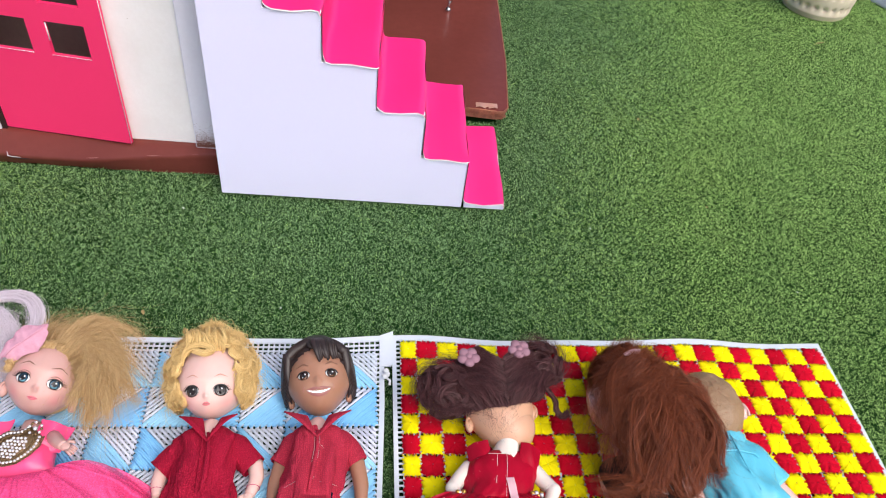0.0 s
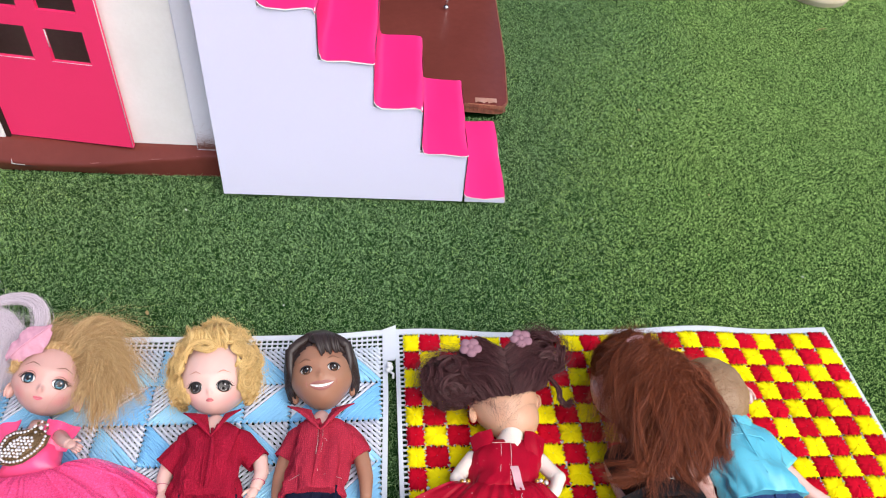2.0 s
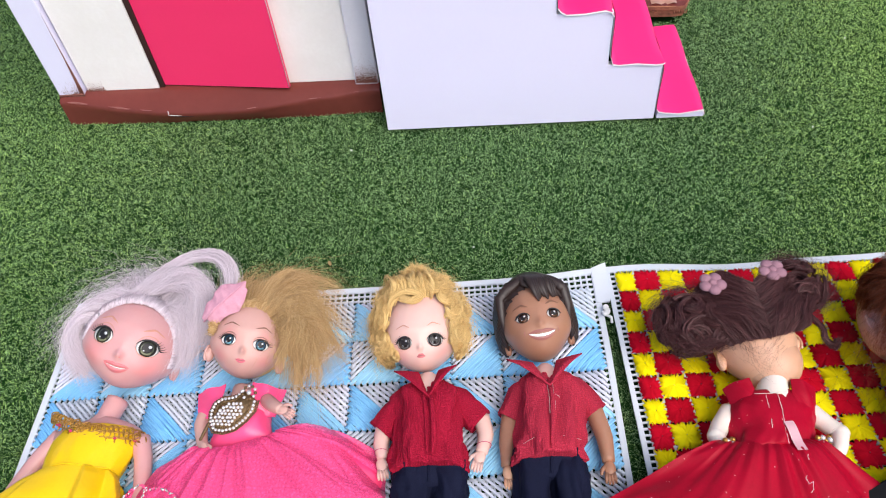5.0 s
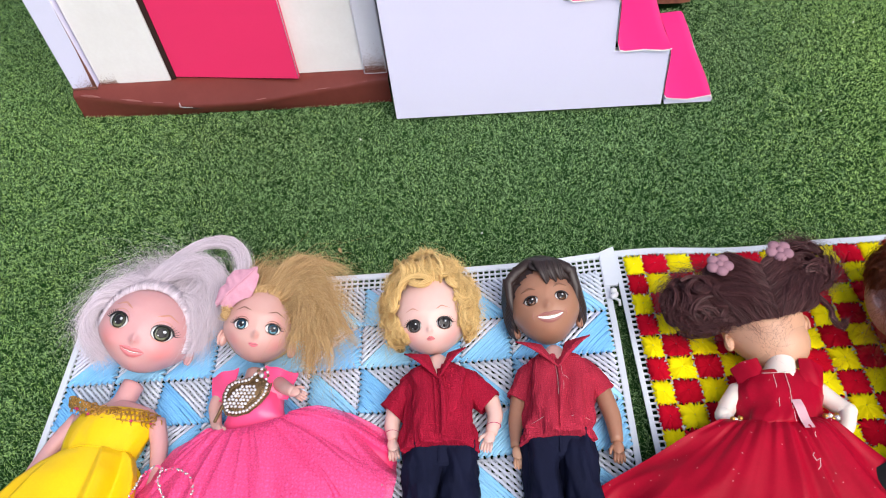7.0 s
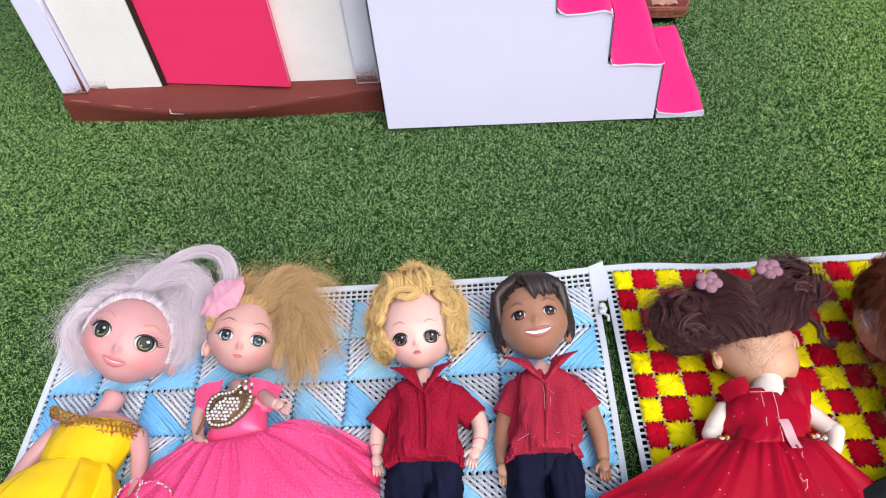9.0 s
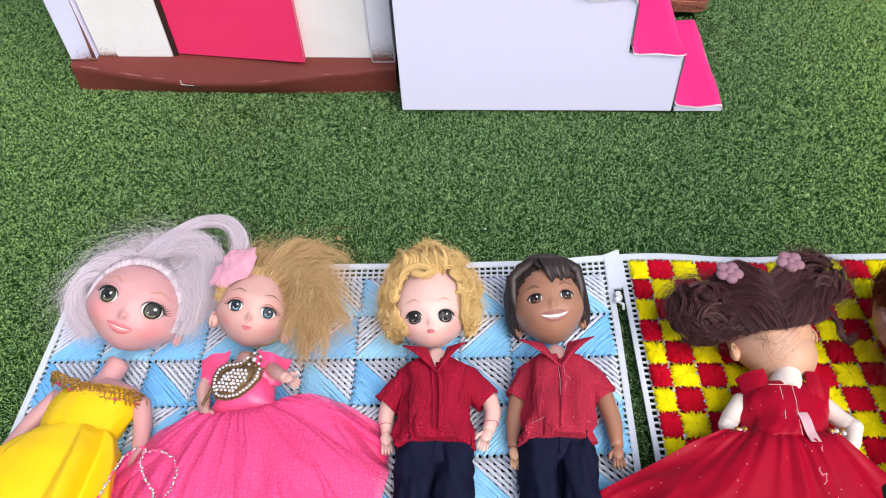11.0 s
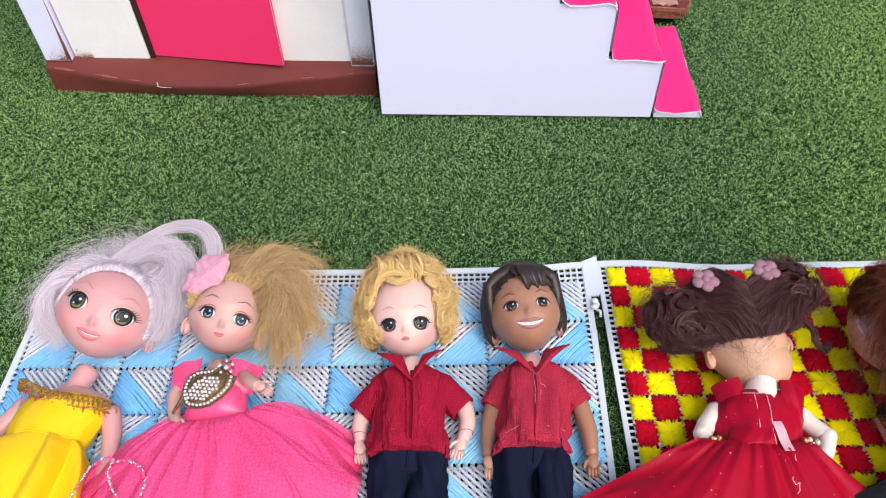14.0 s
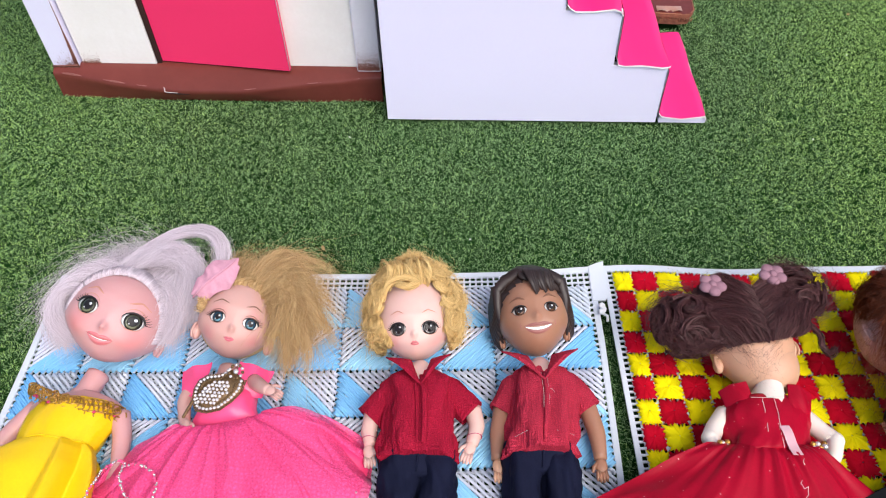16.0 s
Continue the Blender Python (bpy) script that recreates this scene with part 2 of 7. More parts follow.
        self.add(V.reshape(-1, 3), mat, np.stack([o, o + 1, o + 3, o + 2], 1), m=m)

    def box(self, lo, hi, mat, m=None):
        x0, y0, z0, x1, y1, z1 = *lo, *hi
        v = [(x0, y0, z0), (x1, y0, z0), (x1, y1, z0), (x0, y1, z0), (x0, y0, z1), (x1, y0, z1), (x1, y1, z1), (x0, y1, z1)]
        self.add(v, mat, [(0, 3, 2, 1), (4, 5, 6, 7), (0, 1, 5, 4), (1, 2, 6, 5), (2, 3, 7, 6), (3, 0, 4, 7)], m=m)

    def data(self, name, smooth=True):
        me = bpy.data.meshes.new(name)
        v = np.vstack(self.v)
        q = np.vstack(self.q) if self.q else np.zeros((0, 4), np.int64)
        t = np.vstack(self.t) if self.t else np.zeros((0, 3), np.int64)
        loops = np.concatenate([q.ravel(), t.ravel()])
        count = len(q) + len(t)
        start = np.concatenate([np.arange(len(q)) * 4, len(q) * 4 + np.arange(len(t)) * 3])
        me.vertices.add(len(v))
        me.vertices.foreach_set("co", v.ravel())
        me.loops.add(len(loops))
        me.loops.foreach_set("vertex_index", loops.astype(np.int32))
        me.polygons.add(count)
        me.polygons.foreach_set("loop_start", start.astype(np.int32))
        me.polygons.foreach_set("material_index", np.concatenate([*self.qm, *self.tm]).astype(np.int32))
        me.polygons.foreach_set("use_smooth", np.full(count, smooth))
        me.update(calc_edges=True)
        for mat in self.mats:
            me.materials.append(mat)
        return me

    def make(self, name, parent=None, label="", category="", kind="", smooth=True, m=None, group=""):
        ob = new(name, self.data(name, smooth))
        if parent:
            ob.parent = parent
        if m is not None:
            ob.matrix_basis = m
        return tagged(ob, label, category, group, kind)


def thing(name, label, category, m, group=""):
    ob = new(name)
    ob.empty_display_size = 0.02
    ob.matrix_basis = m
    return tagged(ob, label, category, group)


def prism(outline, axis, lo, hi, mat, edge=None, bevel=0.0):
    """A board cut to an outline of (a, b) pairs; axis 'y': a is x and b is z; axis 'z': a is x, b is y."""
    bm = bmesh.new()
    pt = (lambda a, b, c: (a, c, b)) if axis == "y" else (lambda a, b, c: (a, b, c))
    one = [bm.verts.new(pt(a, b, lo)) for a, b in outline]
    two = [bm.verts.new(pt(a, b, hi)) for a, b in outline]
    bm.faces.new(one), bm.faces.new(two[::-1])
    n = len(outline)
    for i in range(n):
        f = bm.faces.new((one[i], two[i], two[(i + 1) % n], one[(i + 1) % n]))
        f.material_index = 1 if edge else 0
    bmesh.ops.recalc_face_normals(bm, faces=bm.faces)
    if bevel:
        bmesh.ops.bevel(bm, geom=bm.edges[:], offset=bevel, segments=2, affect="EDGES", profile=0.5, clamp_overlap=True, material=-1)
    return bm, [mat] + ([edge] if edge else [])


def part(name, built, parent, label="", m=None, smooth=False):
    bm, mats = built
    me = bpy.data.meshes.new(name)
    bm.to_mesh(me)
    bm.free()
    for mat in mats:
        me.materials.append(mat)
    if smooth:
        for p in me.polygons:
            p.use_smooth = True
    ob = new(name, me)
    ob.parent = parent
    if m is not None:
        ob.matrix_basis = m
    return tagged(ob, label)


# ---- ground ----
S = Shape()
xs = np.linspace(-6, 6, 121)
gx, gy = (g.ravel() for g in np.meshgrid(xs, xs))
low = np.arange(120)[:, None] * 121 + np.arange(120)
quads = np.stack([low, low + 1, low + 122, low + 121], -1).reshape(-1, 4)
cx, cy = gx[quads].mean(1), gy[quads].mean(1)
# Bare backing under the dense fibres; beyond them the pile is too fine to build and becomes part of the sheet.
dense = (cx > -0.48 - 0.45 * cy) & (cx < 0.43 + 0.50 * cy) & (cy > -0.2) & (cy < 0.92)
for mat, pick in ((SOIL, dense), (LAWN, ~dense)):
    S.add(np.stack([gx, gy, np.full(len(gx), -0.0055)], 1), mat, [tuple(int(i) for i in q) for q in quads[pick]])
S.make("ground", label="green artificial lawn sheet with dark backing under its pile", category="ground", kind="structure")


def turf(count, x0, x1, y0, y1, seed, keep, thick=1.0):
    """Short curled fibres of artificial grass, most of them lying over, between the given bounds, where keep(x, y) holds."""
    rng = np.random.default_rng(seed)
    x, y = rng.uniform(x0, x1, count), rng.uniform(y0, y1, count)
    ok = keep(x, y) & (rng.random(count) < np.clip(1.25 - 0.6 * np.maximum(0, y), 0.62, 1))
    x, y = x[ok], y[ok]
    n = len(x)
    turn = rng.uniform(0, 6.283, n)
    grow = thick * (0.94 + 0.55 * np.clip(y, 0, 1))
    length, w = rng.uniform(0.0018, 0.0035, n) * grow, 0.00027 * grow * rng.uniform(0.6, 1.3, n)
    d = np.stack([np.cos(turn), np.sin(turn), np.zeros(n)], 1)
    bend = turn + rng.normal(0, 1.0, n)
    e = np.stack([np.cos(bend), np.sin(bend), np.zeros(n)], 1)
    side = np.stack([-np.sin((turn + bend) / 2), np.cos((turn + bend) / 2), rng.normal(0, 0.5, n)], 1)
    up = np.array([0, 0, 1.0])
    root = np.stack([x, y, rng.uniform(-0.0050, -0.0026, n)], 1)
    mid = root + d * (length * 0.48)[:, None] + up * rng.uniform(0.0004, 0.0019, n)[:, None]
    tip = mid + e * (length * 0.52)[:, None] + up * rng.normal(-0.0003, 0.0008, n)[:, None]
    half = side * w[:, None] / 2
    v = np.stack([root, mid - half, mid + half, tip], 1)
    s = Shape()
    # Brighter light on the lawn's open sides, put into paler fibres in uneven drifts.
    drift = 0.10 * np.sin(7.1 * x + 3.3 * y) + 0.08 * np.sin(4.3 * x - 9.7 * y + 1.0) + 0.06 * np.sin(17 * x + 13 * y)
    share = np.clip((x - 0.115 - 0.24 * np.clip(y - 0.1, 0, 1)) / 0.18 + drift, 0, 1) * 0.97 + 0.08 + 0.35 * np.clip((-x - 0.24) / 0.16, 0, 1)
    lit = rng.random(n) < share
    far = y > 0.40 + 0.09 * rng.normal(0, 1, n)
    for mat, pick in ((TURF, ~lit), (TURF_LIT, lit)):
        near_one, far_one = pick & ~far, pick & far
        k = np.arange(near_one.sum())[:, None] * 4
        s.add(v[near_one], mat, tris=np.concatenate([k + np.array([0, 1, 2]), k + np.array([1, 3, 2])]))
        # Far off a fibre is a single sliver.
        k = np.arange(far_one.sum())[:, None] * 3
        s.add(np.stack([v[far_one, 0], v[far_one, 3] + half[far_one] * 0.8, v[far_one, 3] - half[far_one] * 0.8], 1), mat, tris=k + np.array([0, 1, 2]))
    return s


def open_ground(x, y):
    mats = (((x > -0.341) & (x < -0.010)) | ((x > 0.006) & (x < 0.335))) & (y < -0.006) & (y > -0.26)
    stairs = (x > -0.138) & (x < 0.060) & (y > 0.163) & (y < 0.27)
    house = ((x > -0.40) & (x < -0.15) & (y > 0.20)) | ((x > -0.15) & (x < 0.115) & (y > 0.285))
    seen = (x > -0.50 - 0.45 * y) & (x < 0.44 + 0.50 * y + 0.02) & (y > -0.22)
    return seen & ~mats & ~stairs & ~house


def far_ground(x, y):
    return ~((x > -0.50 - 0.45 * y) & (x < 0.46 + 0.50 * y) & (y > -0.22)) & (np.hypot(x, y - 0.3) < 2.2) & ~((abs(x) < 0.345) & (y < 0) & (y > -0.27))


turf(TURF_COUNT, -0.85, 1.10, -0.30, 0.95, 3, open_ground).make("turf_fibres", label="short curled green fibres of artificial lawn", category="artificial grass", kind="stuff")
turf(70000, -2.2, 2.2, -1.9, 2.5, 4, far_ground, 3.0).make("turf_fibres", label="coarser green fibres of artificial lawn farther off", category="artificial grass", kind="stuff")

# ---- doll's house ----
house = thing("dollhouse", "handmade cardboard doll's house with cream walls and brown base", "dollhouse", pose(-0.4095, 0.2082, 0.0012, 0, 0, -2.9))
TOP = 0.0215


def house_base():
    """The brown board under the house, wrapped in creased vinyl, its front edge sagging in the middle."""
    s = Shape()
    n = 110
    u = np.linspace(-0.006, 0.263, n)
    # The crest of the wrap sags and juts out in the middle; the face under it runs back to the lawn.
    out = np.interp(u, (0, 0.05, 0.09, 0.15, 0.21, 0.26), (0.0088, 0.0155, 0.0185, 0.0185, 0.0135, 0.0098))
    high = np.interp(u, (0, 0.05, 0.09, 0.15, 0.21, 0.26), (0.0172, 0.0120, 0.0086, 0.0086, 0.0138, 0.0178))
    foot = np.interp(u, (0, 0.04, 0.085, 0.15, 0.21, 0.253), (0.0092, 0.0112, 0.0122, 0.0122, 0.0112, 0.0092))
    for a in (out, high, foot):
        for _ in range(12):
            a[1:-1] = (a[:-2] + 2 * a[1:-1] + a[2:]) / 4
    rows = []
    for f in (0.0, 0.3, 0.55, 0.75, 0.9):
        wr = 0.0005 * np.array([noise.noise(Vector((a * 60, f * 4, 7))) for a in u])
        rows.append(np.stack([u, -(foot + (out - foot) * f ** 0.7) + wr, -0.005 + (high + 0.0035) * f + 0.4 * wr], 1))
    for f in (1.0, 1.06, 1.14, 1.25, 1.4, 1.55, 1.7, 1.85, 2.0):
        k = f - 1
        wr = 0.0007 * np.array([noise.noise(Vector((a * 38 + f, f * 5, 2))) + 0.6 * (0.25 - abs(noise.noise(Vector((a * 22 + f * 2.5, f * 4, 9))))) for a in u]) * (1 - k)
        rows.append(np.stack([u, -out * (1 - k) ** 1.15 + wr, high + (TOP - high) * (1 - (1 - k) ** 1.6) + wr * 0.8 - 0.0004 * (f == 1.0)], 1))
    for back in (0.01, 0.10, 0.42):
        rows.append(np.stack([u, np.full(n, back), np.full(n, TOP)], 1))
    s.sheet(rows, BROWN)
    # Paler lines along the front crest: the glossy wrap's highlight painted on.
    for k, lo, hi, seed, r in ((6, 2, 36, 1, 0.0008), (6, 60, 104, 4, 0.0006)):
        crest = rows[k][lo:hi] + np.array([0, 0.0003, -0.0002])
        wide = np.array([max(0.02, 0.5 + 1.3 * noise.noise(Vector((p[0] * 55, seed, 0)))) for p in crest]) * r
        wide[0] = wide[-1] = 0.00003
        s.tube(crest, wide, CREST_SHEEN, 6)
    for k in (0, -1):
        edge = [np.array([r[k] for r in rows]), np.array([(r[k][0], r[k][1], -0.005) for r in rows])]
        s.sheet(edge, BROWN)
    return s


house_base().make("base_board", house, "brown vinyl-wrapped base board with a creased front edge")
# Torn corner of the wrap on the base's front edge.
S = Shape()
S.tube([(0.0868, -0.0170, 0.0112), (0.0876, -0.0182, 0.0098), (0.0872, -0.0190, 0.0084), (0.0905, -0.0192, 0.0078), (0.098, -0.0192, 0.0074)], [0.0001, 0.00025, 0.00025, 0.0002, 0.0001], CARD_EDGE, 6)
# Dark line below the torn lip puts its shade into colour.
S.tube([(0.0885, -0.0189, 0.0070), (0.098, -0.0191, 0.0064), (0.108, -0.0190, 0.0060)], [0.0002, 0.0006, 0.0001], DARK, 6)
S.make("torn_wrap", house, "torn pale edge of the vinyl wrap")

# House rises out of view to this added height, shading the lawn beside it.
HIGH = 0.78
part("front_wall", prism([(0.0175, TOP), (0.079, TOP), (0.079, HIGH), (0.0175, HIGH)], "y", 0.0, 0.004, CREAM, CARD_EDGE, 0.0004), house, "cream painted card wall, scuffed")
part("front_wall", prism([(0.185, TOP), (0.243, TOP), (0.243, HIGH), (0.185, HIGH)], "y", 0.0, 0.004, CREAM, CARD_EDGE, 0.0004), house, "cream painted card wall, scuffed")
part("lintel", prism([(0.079, 0.275), (0.185, 0.275), (0.185, HIGH), (0.079, HIGH)], "y", 0.0, 0.004, CREAM, CARD_EDGE, 0.0004), house)
part("corner_post", prism([(-0.006, TOP - 0.001), (0.0155, TOP - 0.001), (0.0155, HIGH), (-0.006, HIGH)], "y", -0.004, 0.03, CARD, CARD, 0.0008), house, "white card corner post with brown smudge at its foot")
part("side_wall", prism([(-0.004, 0.03), (0.0, 0.03), (0.0, 0.40), (-0.004, 0.40)], "z", TOP, HIGH, LILAC), house)
part("pilaster", prism([(0.2435, TOP - 0.002), (0.2625, TOP - 0.002), (0.2625, HIGH), (0.2435, HIGH)], "y", -0.0045, 0.012, LILAC, LILAC, 0.0012), house, "lilac-grey card pilaster with brown paint spatter")
# Shade in the slit beside the stairs is put into this wall's dark colour.
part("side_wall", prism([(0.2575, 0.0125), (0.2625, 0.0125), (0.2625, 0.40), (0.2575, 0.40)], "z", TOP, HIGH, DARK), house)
# Dark strip stands in for the shaded gap left of the ajar door.
part("door_jamb", prism([(0.0792, TOP), (0.0832, TOP), (0.0832, 0.274), (0.0792, 0.274)], "y", 0.001, 0.016, DARK, None, 0.0003), house, "dark brown strip in place of the gap beside the door")


def spatter(u0, u1, y, count, seed, low, rise=0.0075, lean=0.0):
    """Brown paint specks that thin out with height; lean gathers them towards the far end."""
    rng = np.random.default_rng(seed)
    s = Shape()
    a = np.linspace(0, 6.283, 6, endpoint=False)
    for _ in range(count):
        f = rng.random() ** (1 / (1 + lean))
        u, z, r = u0 + (u1 - u0) * f, low + abs(rng.normal(0, rise)), rng.uniform(0.00007, 0.00026)
        if rng.random() < 0.3:
            r, z = r * 2.0, low + abs(rng.normal(0, rise * 0.35))
        p = np.stack([u + r * np.cos(a), np.full(6, y), z + r * np.sin(a)], 1)
        s.add(np.vstack([p, [[u, y - 0.00012, z]]]), STAIN, tris=[(i, (i + 1) % 6, 6) for i in range(6)])
    return s


spatter(0.2445, 0.2615, -0.00475, 2400, 5, TOP, 0.0078).make("paint_spatter", house, "specks of brown paint", kind="stuff")
spatter(-0.005, 0.0153, -0.0044, 900, 6, TOP - 0.002, 0.006, 1.6).make("paint_spatter", house, "specks of brown paint", kind="stuff")
spatter(0.0180, 0.0330, -0.0003, 500, 7, TOP, 0.004).make("paint_spatter", house, "specks of brown paint", kind="stuff")
# Brown stain that has crept up the corner post's inner edge.
S = Shape()
for k in range(3):
    S.tube([(0.0128 + 0.0011 * k, -0.0041, TOP - 0.001), (0.0140 + 0.0006 * k, -0.0041, TOP + 0.012), (0.0149 + 0.0003 * k, -0.0041, TOP + 0.034 - 0.006 * k), (0.0154, -0.0041, TOP + 0.075 - 0.02 * k)], [0.0013, 0.0011, 0.0006, 0.0001], STAIN, 6, flat=0.25)
S.tube([(-0.006, -0.0043, TOP - 0.0004), (0.004, -0.0044, TOP), (0.0155, -0.0043, TOP + 0.0006)], [0.0008, 0.0006, 0.0010], STAIN, 6)
S.make("brown_stain", house, "brown paint stain at the foot of the post")
part("back_wall", prism([(0.0, TOP + 0.0005), (0.257, TOP + 0.0005), (0.257, HIGH), (0.0, HIGH)], "y", 0.07, 0.074, INNER), house, "dark brown inside wall")
# Unseen lid added to keep sky light out of the rooms.
part("ceiling_panel", prism([(-0.004, 0.0045), (0.2574, 0.0045), (0.2574, 0.40), (-0.004, 0.40)], "z", HIGH + 0.0005, HIGH + 0.0045, CREAM), house)


def door():
    """A pink card door with two rows of two window openings, ajar."""
    w, h, t = 0.1095, 0.245, 0.0035
    bm = bmesh.new()
    us = [0, 0.0165, 0.0475, 0.0625, 0.0935, w]
    zs = [0, 0.0785, 0.107, 0.122, 0.151, 0.20, h]
    holes = {(1, 1), (3, 1), (1, 3), (3, 3)}
    for side, y in ((0, 0.0), (1, t)):
        vs = {(i, j): bm.verts.new((u, y, z)) for i, u in enumerate(us) for j, z in enumerate(zs)}
        for i in range(len(us) - 1):
            for j in range(len(zs) - 1):
                if (i, j) not in holes:
                    bm.faces.new([vs[i, j], vs[i + 1, j], vs[i + 1, j + 1], vs[i, j + 1]])
        if side == 0:
            front = vs
    back = vs
    def rim(a, b):
        f = bm.faces.new([front[a], front[b], back[b], back[a]])
        f.material_index = 0
    n, k = len(us) - 1, len(zs) - 1
    for i in range(n):
        rim((i, 0), (i + 1, 0)), rim((i, k), (i + 1, k))
    for j in range(k):
        rim((0, j), (0, j + 1)), rim((n, j), (n, j + 1))
    for i, j in holes:
        rim((i, j), (i + 1, j)), rim((i, j + 1), (i + 1, j + 1)), rim((i, j), (i, j + 1)), rim((i + 1, j), (i + 1, j + 1))
    bmesh.ops.recalc_face_normals(bm, faces=bm.faces)
    return bm, [DOOR_PINK, CARD_EDGE]


dm = pose(0.0815, 0.0035, TOP + 0.0012, 0, 0, -6.5)
dr = part("door", door(), house, "bright pink card door with cut window openings, ajar", dm)
S = Shape()
rng = np.random.default_rng(11)
for u0, u1, z in ((0.0165, 0.0475, 0.0785), (0.0625, 0.0935, 0.0785)):
    for u in np.linspace(u0, u1, 9):
        S.ball((u, -0.0002, z - 0.0002), rng.uniform(0.0002, 0.0006, 3), CARD_EDGE, 6, 5)
    S.tube([(u0, -0.0003, z), (u1, -0.0003, z)], 0.0002, CARD_EDGE, 5)
    S.tube([(u0 + 0.0004, 0.001, z + 0.012), (u0 + 0.0004, 0.001, z + 0.027)], 0.0005, CARD_EDGE, 5)
S.make("torn_paper", dr, "ragged white paper along the cut edges")
S = Shape()
S.tube([(0.1096, 0.0, 0.001), (0.1096, 0.0, 0.244)], 0.0003, CARD_EDGE, 5)
S.make("white_edge", dr, "white card edge")

# Unseen wall added so the glossy terrace mirrors something dark.
part("wing_wall", prism([(0.255, -0.003), (0.56, -0.003), (0.56, 0.60), (0.255, 0.60)], "y", 0.528, 0.532, DARK), house, "added unseen dark wall that the glossy terrace mirrors")

# Terrace board beside the house.
terrace = thing("terrace_board", "brown glossy cardboard terrace board beside the doll's house", "board", pose(0.1235, 0.2785, 0.001, 0, 0, -4.0))
outline = [(-0.24, 0.012), (-0.012, 0.0), (-0.003, 0.0015), (0.0, 0.008), (0.003, 0.10), (0.0, 0.28), (-0.002, 0.45), (-0.24, 0.45)]
part("top_sheet", prism(outline, "z", 0.0105, 0.0145, BROWN, BROWN_RAW, 0.0006), terrace, "brown vinyl top sheet with orange worn edge")
part("core_board", prism([(a - 0.0015, b + 0.0015) for a, b in outline], "z", 0.0035, 0.0104, BROWN_RAW), terrace, "raw corrugated cardboard core")
part("underlay", prism([(-0.23, 0.06), (-0.02, 0.05), (-0.02, 0.44), (-0.23, 0.44)], "z", -0.0055, 0.0034, BROWN_RAW), terrace)
S = Shape()
for k in range(26):
    S.tube([(-0.055 + k * 0.0021, 0.0033 - 0.0525 * (-0.055 + k * 0.0021 + 0.012) if k < 20 else 0.0013, 0.0085 + 0.0016 * (-1) ** k), (-0.0545 + k * 0.0021, 0.0012, 0.0085 - 0.0016 * (-1) ** k)], 0.0007, BROWN_RAW, 5)
S.make("corrugation", terrace, "frayed fluted cardboard edge")
S = Shape()
S.sheet([[(-0.033 + 0.022 * a, 0.0035 + 0.009 * b, 0.0152 + 0.0012 * math.sin(a * 9) * (1 - b)) for a in np.linspace(0, 1, 8)] for b in np.linspace(0, 1, 4)], TAPE)
S.make("tape_scrap", terrace, "peeling scrap of clear tape")
S = Shape()
S.tube([(-0.004, 0.0022, 0.0143), (0.0, 0.008, 0.0143), (0.0030, 0.10, 0.0143), (0.0, 0.28, 0.0143), (-0.002, 0.44, 0.0143)], [0.0004, 0.0007, 0.0006, 0.0007, 0.0005], WORN, 6)
S.tube([(-0.06, 0.0029, 0.0143), (-0.03, 0.0012, 0.0144), (-0.012, 0.0004, 0.0143)], [0.0003, 0.0006, 0.0005], WORN, 6)
S.make("worn_edge", terrace, "worn orange cardboard edge")
# Small metal ornament standing on the terrace.
S = Shape(0.001)
S.ball((0, 0, 3.4), (3.4, 3.0, 3.4), METAL, 16, 10)
S.tube([(0, 0, 6), (0.6, 1, 12), (-0.8, 1.2, 17), (0.2, 0.8, 24), (0, 0, 40)], [1.5, 1.9, 1.2, 1.6, 1.2], METAL, 8)
S.tube([(0.5, 0.8, 12), (3.2, 0, 13.5), (3.5, 0, 17), (0.4, 0.8, 19)], 0.7, METAL, 6)
S.make("metal_furniture_leg", label="small shiny silver metal leg on the brown board", category="ornament", m=pose(0.076, 0.486, 0.0145))

# ---- staircase ----
stairs = thing("staircase", "white foam-board doll staircase with bright pink card treads", "staircase", pose(-0.142, 0.1572, 0.002, 0, 0, -2.35))
RUN = [0.0465, 0.0875, 0.1295, 0.1687, 0.2085]
RISE = [0.2135, 0.1726, 0.1324, 0.0927, 0.0492]
full = [(0, -0.002), (0.2085, -0.002), (0.2085, 0.0492), (0.1687, 0.0497), (0.1687, 0.0927), (0.1295, 0.0932), (0.1295, 0.1324), (0.0875, 0.1328), (0.0875, 0.1726), (0.0465, 0.1730), (0.0465, 0.2135), (0, 0.2135)]
part("side_panel", prism(full, "y", 0.0, 0.005, CARD, CARD_EDGE, 0.0005), stairs, "smooth white foam-board side panel")
part("side_panel", prism(full, "y", 0.112, 0.117, CARD, CARD_EDGE, 0.0005), stairs, "smooth white foam-board side panel")
part("base_panel", prism([(0.2105, 0.0), (0.2465, 0.0), (0.2465, 0.117), (0.2105, 0.117)], "z", -0.002, 0.0028, CARD_EDGE, CARD, 0.0004), stairs, "white foam-board foot panel")


